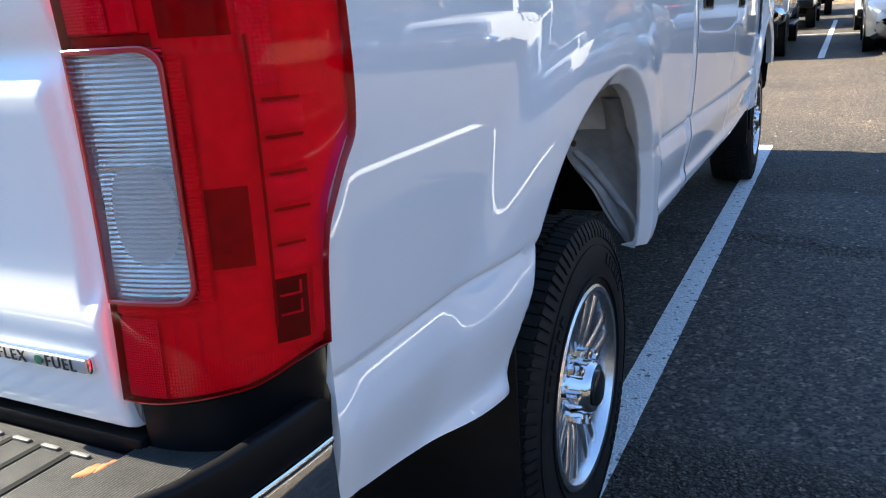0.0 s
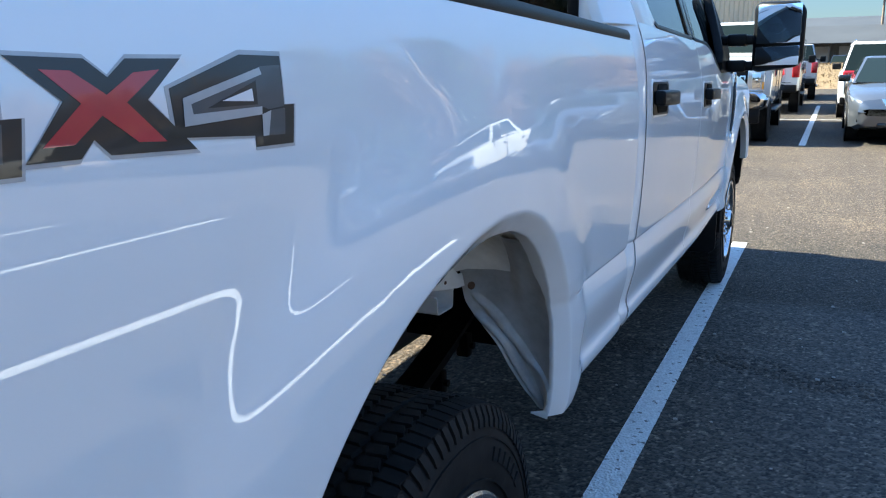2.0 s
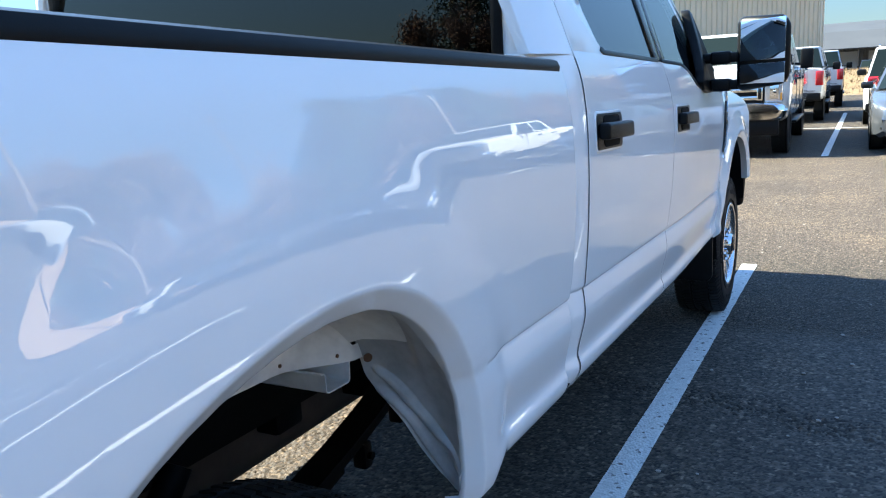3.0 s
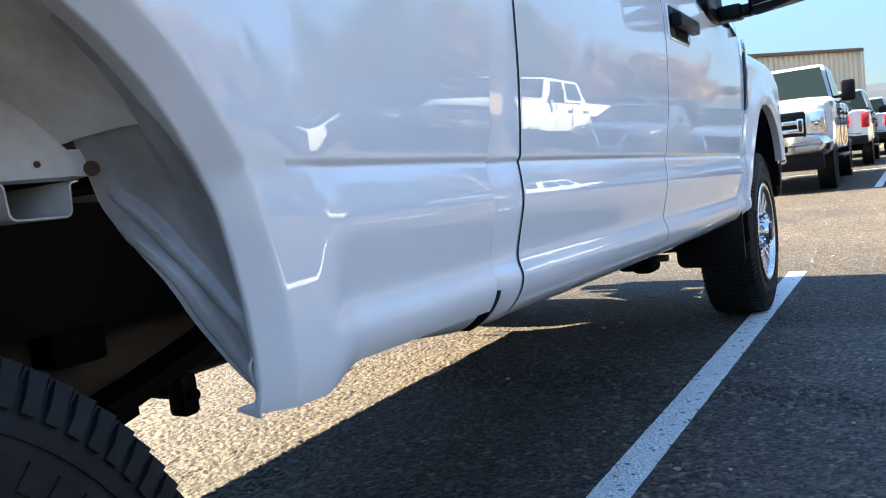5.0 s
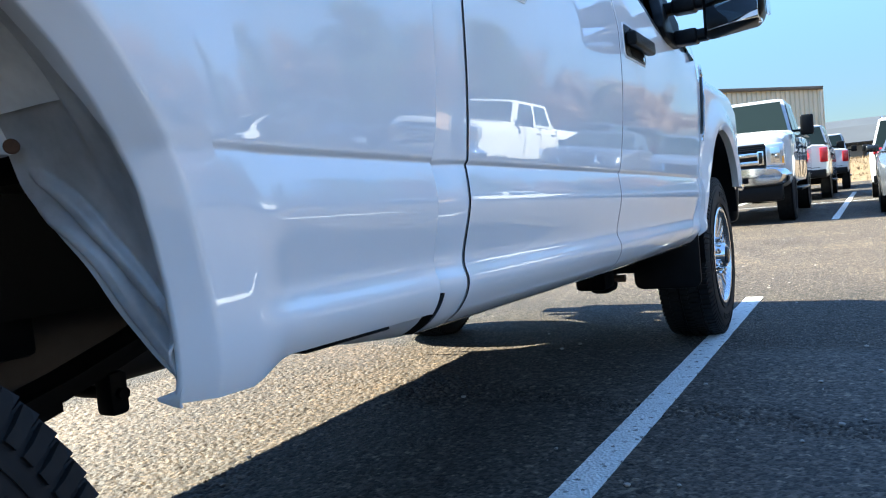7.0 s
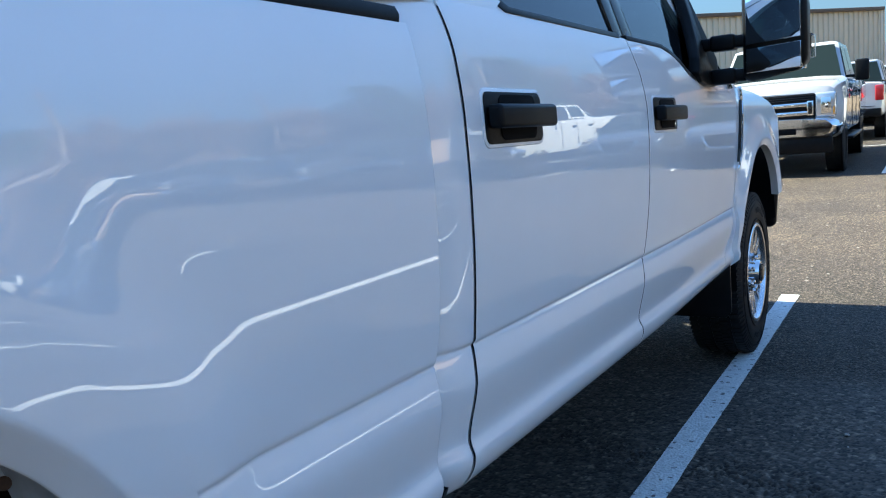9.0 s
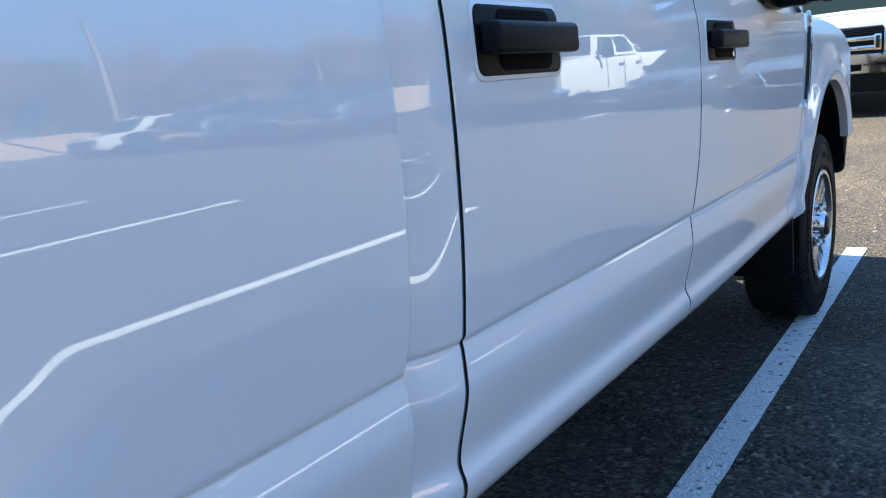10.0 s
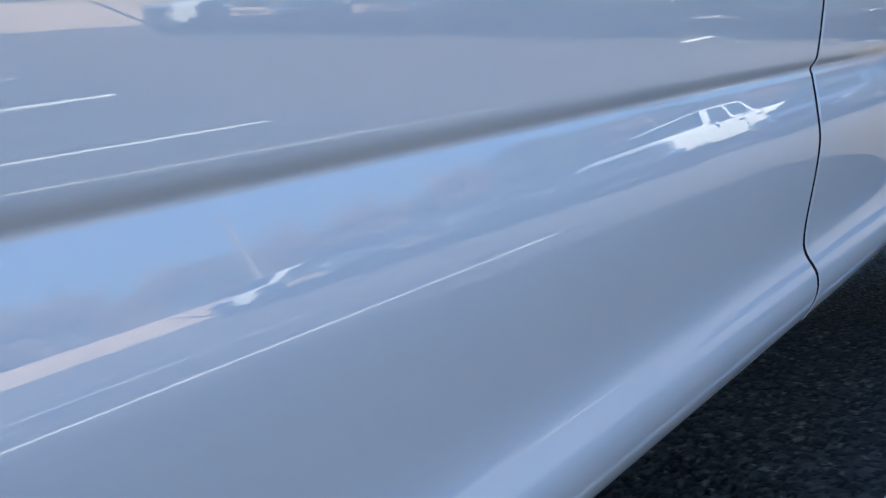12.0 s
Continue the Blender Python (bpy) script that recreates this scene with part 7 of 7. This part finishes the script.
def sedan(label, paint):
    v = thing("parked_sedan", label, "car", group="parked vehicles")
    hw, zb, L = 0.92, 0.22, 4.85
    S = [(0.02, 0.42, 0.60, 0.66), (0.08, 0.30, 0.72, 0.80), (0.22, 0.24, 0.79, 0.91), (0.50, zb, 0.85, 0.97), (1.2, zb, 0.96, 1.0), (1.5, zb, 1.00, 1.0), (3.7, zb, 1.02, 1.0), (4.3, zb, 1.06, 0.98), (4.7, 0.28, 1.04, 0.92), (4.83, 0.40, 0.96, 0.84)]
    part("body", body_loft(S, hw), paint, v, "", 30)
    c = (1.15, 4.25, 2.05, 3.45, 0.97, 1.43, 0.84, 0.20)
    part("cabin", cabin_bm(*c), paint, v, "")
    on_cabin(v, *c, [(0.16, 0.48), (0.53, 0.80)], FAR_GLASS, "side_window", "dark side window")
    grille = part("grille", prism([(-0.36, 0.74), (0.36, 0.74), (0.20, 0.46), (-0.20, 0.46)], 0.04, lambda a, b, w: (a, 0.04 + 0.25 * (b - 0.46) * 0.4 - w, b), r=0.01), GLOSS_BLACK, v, "black grille")
    for s in (-1, 1):
        part("grille_trim", prism([(s * 0.36, 0.74), (s * 0.42, 0.75), (s * 0.23, 0.41), (0.0, 0.40), (0.0, 0.435), (s * 0.20, 0.45)], 0.05, lambda a, b, w: (a, 0.035 + 0.1 * (b - 0.46) - w, b), r=0.006), CHROME, grille, "chrome grille trim")
        lamp_f = part("headlight", prism([(s * 0.46, 0.66), (s * 0.80, 0.74), (s * 0.88, 0.80), (s * 0.84, 0.70), (s * 0.62, 0.60), (s * 0.50, 0.58)], 0.30, lambda a, b, w: (a, 0.14 + 0.42 * max(0, abs(a) - 0.45) ** 1.2 + w * 0.8 - 0.05, b), r=0.01), FAR_LAMP, v, "clear headlight")
        part("fog_lamp", rbox(s * 0.66 - 0.09, s * 0.66 + 0.09, 0.10, 0.25, 0.36, 0.43, 0.02), GLOSS_BLACK, v)
        part("tail_lamp", rbox(s * 0.68 - 0.15, s * 0.68 + 0.15, L - 0.14, L - 0.02, 0.80, 0.93, 0.03), FAR_RED, v, "red tail lamp")
        part("door_mirror", rbox(min(s * 0.86, s * 1.06), max(s * 0.86, s * 1.06), 1.75, 1.90, 0.98, 1.10, 0.04, 3), GLOSS_BLACK, v, "dark door mirror")
        for y in (1.65, 2.65, 3.55):
            part("door_gap", rbox(min(s * 0.914, s * 0.922), max(s * 0.914, s * 0.922), y - 0.005, y + 0.005, 0.35, 0.95, 0.0), SEAM, v)
    part("lower_grille", rbox(-0.45, 0.45, 0.03, 0.12, 0.28, 0.36, 0.02), GLOSS_BLACK, v)
    common(v, hw - 0.03, (0.92, 3.75), 0.335, ALLOY, zb)
    return v


def suv(label, paint, glass=None):
    v = thing("parked_suv", label, "suv", group="parked vehicles")
    hw, zb, L = 0.96, 0.30, 4.9
    S = [(0.05, 0.45, 0.85, 0.78), (0.12, 0.36, 0.98, 0.88), (0.30, 0.32, 1.04, 0.96), (0.9, zb, 1.10, 1.0), (1.4, zb, 1.14, 1.0), (4.4, zb, 1.16, 1.0), (4.75, 0.36, 1.14, 0.96), (4.88, 0.46, 1.06, 0.88)]
    part("body", body_loft(S, hw), paint, v, "", 30)
    c = (1.25, 4.84, 1.95, 4.55, 1.10, 1.78, 0.90, 0.17)
    part("cabin", cabin_bm(*c), paint, v, "")
    on_cabin(v, *c, [(0.16, 0.42), (0.46, 0.68), (0.72, 0.92)], FAR_GLASS, "side_window", "dark side window")
    part("grille", rbox(-0.48, 0.48, 0.02, 0.12, 0.66, 0.90, 0.03), GLOSS_BLACK, v, "black grille")
    for s in (-1, 1):
        lamp_f = part("headlight", rbox(s * 0.68 - 0.17, s * 0.68 + 0.15, 0.05, 0.32, 0.78, 0.95, 0.04, 3), FAR_LAMP, v, "clear headlight")
        for dx, r in ((-0.08, 0.055), (0.06, 0.045)):
            part("reflector", moved(lathe([(r * math.cos(k * 0.2618), -r * 0.7 * math.sin(k * 0.2618)) for k in range(7)], 14, axis="Y"), Matrix.Translation((s * 0.68 + dx, 0.055, 0.865))), CHROME, lamp_f, "bright lamp reflector")
        part("tail_lamp", rbox(s * 0.68 - 0.20, s * 0.68 + 0.20, L - 0.19, L - 0.02, 0.96, 1.12, 0.04, 3), FAR_RED, v, "red tail lamp")
        part("door_mirror", rbox(min(s * 0.90, s * 1.12), max(s * 0.90, s * 1.12), 1.75, 1.88, 1.12, 1.28, 0.04, 3), PLASTIC, v, "black door mirror")
        part("roof_rail", rbox(s * 0.66 - 0.02, s * 0.66 + 0.02, 2.2, 4.3, 1.79, 1.83, 0.012), CHROME, v)
    part("lower_cladding", rbox(-0.92, 0.92, 0.10, 0.30, 0.32, 0.46, 0.03), PLASTIC, v)
    part("rear_cladding", rbox(-0.90, 0.90, L - 0.20, L - 0.02, 0.34, 0.52, 0.03), PLASTIC, v)
    part("garnish", rbox(-0.46, 0.46, L - 0.06, L - 0.005, 1.0, 1.06, 0.012), CHROME, v, "chrome tail garnish")
    common(v, hw - 0.03, (0.95, 3.85), 0.36, ALLOY, zb)
    return v


def parked(ob, x, y, turn=0, label=""):
    """Stands a vehicle with its nose (or tail, when turned) at y."""
    ob.matrix_world = pose(x, y, 0, 0, 0, turn)
    if label:
        tagged(ob, label)
    return ob


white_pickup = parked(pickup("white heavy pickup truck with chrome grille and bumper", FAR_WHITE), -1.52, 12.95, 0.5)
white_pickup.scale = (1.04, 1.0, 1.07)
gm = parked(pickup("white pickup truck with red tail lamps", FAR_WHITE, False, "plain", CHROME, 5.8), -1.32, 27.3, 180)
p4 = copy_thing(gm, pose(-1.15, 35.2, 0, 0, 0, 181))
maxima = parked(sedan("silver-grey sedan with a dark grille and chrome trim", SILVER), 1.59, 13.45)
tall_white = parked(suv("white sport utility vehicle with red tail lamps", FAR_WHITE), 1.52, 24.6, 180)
dark_sedan = parked(sedan("dark grey sedan parked in a marked stall", DARK_GREY), 4.3, 14.2)
copy_thing(white_pickup, pose(6.75, 12.9, 0, 0, 0, -0.5))
black_suv = parked(suv("black sport utility vehicle", BLACK_PAINT), 9.45, 13.3)
dark_pick = parked(pickup("dark grey pickup truck", DARK_GREY, False, "plain"), 11.9, 12.9)
blue_suv = parked(suv("navy sport utility vehicle", NAVY), 14.3, 13.3)
copy_thing(tall_white, pose(21.3, 13.0, 0))
copy_thing(black_suv, pose(4.3, 24.9, 0, 0, 0, 180))
copy_thing(dark_pick, pose(7.1, 27.0, 0, 0, 0, 180))
copy_thing(gm, pose(9.8, 27.3, 0, 0, 0, 180))
copy_thing(dark_pick, pose(16.6, 13.0, 0))
copy_thing(black_suv, pose(18.9, 13.3, 0))


# ---- buildings ----
def ribbed_wall(x0, x1, y, z0, z1, pitch, depth):
    """Profiled sheet wall facing -y: raised ribs of real depth."""
    rows = []
    xs = []
    x = x0
    while x < x1:
        xs += [(x, 0.0), (x + pitch * 0.62, 0.0), (x + pitch * 0.70, -depth), (x + pitch * 0.92, -depth)]
        x += pitch
    return grid([[(a, y + d, z0) for a, d in xs], [(a, y + d, z1) for a, d in xs]])


def shed():
    b = thing("warehouse", "beige ribbed sheet-metal warehouse with brown eaves", "building", pose(-2.2, 58.0, 0, 0, 0, 54))
    part("front_wall", ribbed_wall(-40, 0, 0.0, 0, 6.0, 0.42, 0.09), BEIGE, b, "beige ribbed metal wall")
    part("side_wall", rbox(-0.2, 0.0, 0.05, 24, 0, 6.0, 0.02), BEIGE, b)
    part("eave_trim", rbox(-40, 0.12, -0.25, 0.2, 5.95, 6.16, 0.03), BROWN_TRIM, b, "brown eaves trim")
    part("corner_trim", rbox(-0.12, 0.10, -0.13, 0.1, 0, 5.96, 0.02), BEIGE, b)
    bm = bmesh.new()
    grid([[(-40, -0.2, 6.15), (0.1, -0.2, 6.15)], [(-40, 12, 7.0), (0.1, 12, 7.0)], [(-40, 24, 6.15), (0.1, 24, 6.15)]], bm)
    part("roof", thick(bm, 0.08), ROOF, b, "grey metal roof")


shed()


def far_depot():
    b = thing("low_depot", "low grey sheet-metal building with white roller doors", "building")
    part("wall", ribbed_wall(-8, 60, 96, 0, 3.6, 0.5, 0.08), GREY_SHEET, b, "grey ribbed wall")
    bm = bmesh.new()
    grid([[(-8.6, 92.0, 3.1), (9.5, 92.0, 3.1)], [(-8.6, 100.0, 5.1), (9.5, 100.0, 5.1)]], bm)
    part("awning_roof", thick(bm, 0.10), ROOF, b, "grey sloping roof")
    for k in range(5):
        part("roller_door", rbox(-6.0 + 3.4 * k, -3.6 + 3.4 * k, 95.7, 95.86, 0, 2.8, 0.02), WHITE_DOOR, b, "white roller door")
        part("awning_post", rbox(-7.0 + 3.4 * k, -6.88 + 3.4 * k, 92.3, 92.42, 0, 3.1, 0.01), BROWN_TRIM, b)
    bm = bmesh.new()
    grid([[(-12, 110.0, 4.9), (80, 110.0, 4.9)], [(-12, 128.0, 7.3), (80, 128.0, 7.3)]], bm)
    part("main_roof", thick(bm, 0.12), ROOF, b, "grey metal roof")
    part("gable_wall", ribbed_wall(9.6, 80, 104, 0, 6.2, 0.5, 0.08), BEIGE, b, "pale ribbed wall")


far_depot()


def grass_bank():
    bm = bmesh.new()
    rows = []
    for y in np.linspace(42, 60, 20):
        rows.append([(x, y, (1.15 * ease(42.0, 47.5, y) * (1 - ease(56, 60, y))) * ease(-14, -9, x) * (1 - ease(26, 32, x)) + 0.10 * noise.noise(Vector((x * 0.5, y * 0.5, 0))) * ease(42, 44, y) - 0.02) for x in np.linspace(-15, 32, 60)])
    grid(rows, bm)
    tagged(part("grass_bank", bm, GRASS), "bank of dry straw-coloured grass", "grass", kind="structure")
    blades = bmesh.new()
    rnd = random.Random(5)
    for _ in range(5200):
        x, y = rnd.uniform(-6, 10), rnd.uniform(42.4, 50)
        z = 1.15 * ease(42.0, 47.5, y)
        h, a = rnd.uniform(0.05, 0.14), rnd.uniform(0, 3.14)
        dx, dy = 0.02 * math.cos(a), 0.02 * math.sin(a)
        q = [blades.verts.new(p) for p in ((x - dx, y - dy, z - 0.03), (x + dx, y + dy, z - 0.03), (x + rnd.uniform(-0.1, 0.1), y + rnd.uniform(-0.1, 0.1), z + h))]
        blades.faces.new(q)
    tagged(part("dry_grass", blades, GRASS), "dry grass tufts on the bank", "grass", kind="stuff")


grass_bank()


def dirt_bank():
    rows = []
    for x in np.linspace(34, 54, 16):
        rows.append([(x, y, 1.6 * ease(34, 42, x) * (1 - ease(48, 54, x)) * ease(-14, -8, y) * (1 - ease(24, 32, y)) - 0.02 + 0.12 * noise.noise(Vector((x * 0.4, y * 0.4, 2)))) for y in np.linspace(-15, 33, 40)])
    tagged(part("dirt_bank", grid(rows), DIRT), "low bank of bare tan earth", "earth", kind="structure")


DIRT = simple("tan_earth", (0.36, 0.25, 0.16), 0.95, vary=0.3, scale=1.2, bumpy=0.5, bscale=20)
dirt_bank()
for k, (x, y, turn) in enumerate(((1.0, 78.0, 0), (3.3, 79.0, 180), (5.7, 78.5, 0), (8.2, 80.0, 180))):
    m = pose(x, y, 0.0, 0, 0, turn)
    copy_thing(dark_sedan if k % 2 else black_suv, m)


# ---- utility poles and trees ----
def utility_pole(x, y, h, arm=True):
    p = thing("utility_pole", "weathered wooden utility pole with crossarm", "pole", pose(x, y, 0), "utility poles")
    part("shaft", tube([(0, 0, 0), (0, 0, h * 0.5), (0, 0, h)], [0.16, 0.14, 0.11], 12), POLE, p, "wooden shaft")
    if arm:
        arm_ob = part("crossarm", rbox(-1.2, 1.2, -0.16, -0.05, h - 0.9, h - 0.77, 0.015), POLE, p, "wooden crossarm")
        for i in (-1.1, -0.45, 0.45, 1.1):
            part("insulator", moved(lathe([(0.0, 0.0), (0.05, 0.0), (0.03, 0.05), (0.05, 0.08), (0.0, 0.14)], 10, axis="Z"), Matrix.Translation((i, -0.1, h - 0.77))), FAR_LAMP, arm_ob)
    return p


POLES = [(21, 42, 11.5), (33, 36, 12.0), (30, 20, 11.0), (15, 66, 12.0), (4.8, 100, 9.0)]
for x, y, h in POLES:
    utility_pole(x, y, h)
for a, b in ((0, 1), (1, 2), (3, 0)):
    bm = bmesh.new()
    for off in (-1.1, 1.1):
        (xa, ya, ha), (xb, yb, hb) = POLES[a], POLES[b]
        tube([(xa + (xb - xa) * f + off, ya + (yb - ya) * f - 0.1, ha - 0.65 + (hb - ha) * f - 0.7 * 4 * f * (1 - f)) for f in np.linspace(0, 1, 14)], 0.012, 5, bm)
    tagged(part("overhead_wire", bm, SEAM), "sagging black overhead wires", "wire", kind="structure")


def bare_tree(seed, h):
    rnd = random.Random(seed)
    t = thing("bare_tree", "leafless brown tree with fine twigs", "tree", group="tree line")
    wood, twig = bmesh.new(), bmesh.new()

    def limb(p, d, length, r, level):
        pts = [p]
        for k in range(4):
            d = (d + Vector((rnd.uniform(-0.18, 0.18), rnd.uniform(-0.18, 0.18), rnd.uniform(-0.02, 0.16)))).normalized()
            pts.append(pts[-1] + d * length / 4)
        if level < 3:
            tube(pts, [r, r * 0.88, r * 0.75, r * 0.62, r * 0.5], 7 if level < 2 else 4, wood)
        if level >= 2:
            for _ in range(26):
                q = pts[rnd.randint(1, 4)] + Vector((rnd.uniform(-0.6, 0.6), rnd.uniform(-0.6, 0.6), rnd.uniform(-0.4, 0.7)))
                u = Vector((rnd.uniform(-1, 1), rnd.uniform(-1, 1), rnd.uniform(0, 1.4))).normalized() * rnd.uniform(0.4, 1.0)
                w = u.cross(Vector((rnd.uniform(-1, 1), rnd.uniform(-1, 1), 0.3))).normalized() * 0.045
                twig.faces.new([twig.verts.new(v) for v in (q - w, q + w, q + u)])
        if level < 3:
            for _ in range(5 if level == 0 else 4):
                k = rnd.randint(2, 4)
                dd = (d + Vector((rnd.uniform(-1, 1), rnd.uniform(-1, 1), rnd.uniform(-0.1, 0.5)))).normalized()
                limb(pts[k], dd, length * rnd.uniform(0.5, 0.68), r * 0.5, level + 1)
    limb(Vector((0, 0, 0)), Vector((0, 0, 1)), h * 0.48, h * 0.018, 0)
    part("trunk", wood, BARK, t, "brown trunk and limbs")
    part("crown", twig, TWIG, t, "fine leafless twigs", kind="stuff")
    return t


def leafy_tree(seed, h, leaf, label):
    rnd = random.Random(seed)
    t = thing("evergreen_tree" if leaf == LEAF else "autumn_tree", label, "tree", group="tree line")
    wood, leaves = bmesh.new(), bmesh.new()
    tube([(0, 0, 0), (0.1, 0, h * 0.4), (0, 0.1, h * 0.9)], [h * 0.02, h * 0.014, h * 0.004], 8, wood)
    for _ in range(58):
        z = h * (0.22 + 0.76 * rnd.random() ** 0.9)
        spread = h * 0.27 * (1 - abs(z / h - 0.5) * 1.15) ** 0.8 * rnd.uniform(0.35, 1.0)
        a = rnd.uniform(0, 6.283)
        c = Vector((spread * math.cos(a), spread * math.sin(a), z))
        tube([(0, 0, z - 0.6), c], [0.06, 0.02], 5, wood)
        for _ in range(105):
            q = c + Vector((rnd.gauss(0, 0.62), rnd.gauss(0, 0.62), rnd.gauss(0, 0.42)))
            u = Vector((rnd.gauss(0, 1), rnd.gauss(0, 1), rnd.gauss(0, 1))).normalized() * 0.18
            w = u.cross(Vector((rnd.gauss(0, 1), rnd.gauss(0, 1), rnd.gauss(0, 1)))).normalized() * 0.085
            leaves.faces.new([leaves.verts.new(v) for v in (q - u, q + w, q + u, q - w)])
    part("trunk", wood, BARK, t, "brown trunk and limbs")
    part("crown", leaves, leaf, t, "clumped foliage", kind="stuff")
    return t


def tree_line():
    kinds = [bare_tree(3, 11.0), bare_tree(8, 13.0), leafy_tree(4, 13.0, LEAF, "dark green evergreen tree"), leafy_tree(9, 9.5, LEAF_RUST, "tree with rust-brown leaves")]
    rnd = random.Random(11)
    spots = []
    for k in range(110):
        az = 6 + 104 * ((k * 0.618034) % 1.0)
        d = rnd.uniform(48, 70) if az > 24 else rnd.uniform(58, 84)
        if az < 9:
            d += 60
        spots.append((d * math.sin(radians(az)), d * math.cos(radians(az))))
    # unseen trees added behind the view, to darken what the mirrors reflect
    for k in range(54):
        az = 112 + 100 * ((k * 0.618034) % 1.0)
        d = rnd.uniform(52, 72)
        spots.append((d * math.sin(radians(az)), d * math.cos(radians(az))))
    for k, (x, y) in enumerate(spots):
        which = kinds[(3, 1, 3, 2, 0, 3, 1, 3, 0, 3, 2, 3)[k % 12]]
        m = pose(x, y, -0.05, 0, 0, rnd.uniform(0, 360))
        copy_thing(which, m @ Matrix.Diagonal((*[rnd.uniform(0.62, 0.98)] * 3, 1)))
    for ob, (x, y) in zip(kinds, ((26, 62), (40, 58), (31, 55), (20, 70))):
        ob.matrix_world = pose(x, y, -0.05)


tree_line()


# ---- small stones on the asphalt ----
def pebbles():
    rnd = random.Random(21)
    bm = bmesh.new()
    spots = [(0.487, 2.53, 0.011), (0.36, 1.62, 0.006)]
    for _ in range(500):
        spots.append((rnd.uniform(-2.2, 3.0), rnd.uniform(0.3, 12.5) if rnd.random() < 0.5 else rnd.uniform(5.3, 12.5), rnd.choice((0.003, 0.004, 0.005, 0.007, 0.010))))
    for x, y, r in spots:
        own = bmesh.new()
        bmesh.ops.create_icosphere(own, subdivisions=1, radius=r)
        for v in own.verts:
            v.co = Vector((x + v.co.x * rnd.uniform(0.8, 1.4), y + v.co.y * rnd.uniform(0.7, 1.2), r * 0.3 + v.co.z * 0.6))
        merge(own, bm)
    tagged(part("loose_stones", bm, PEBBLE), "pale loose stones on the asphalt", "stones", kind="stuff")


pebbles()
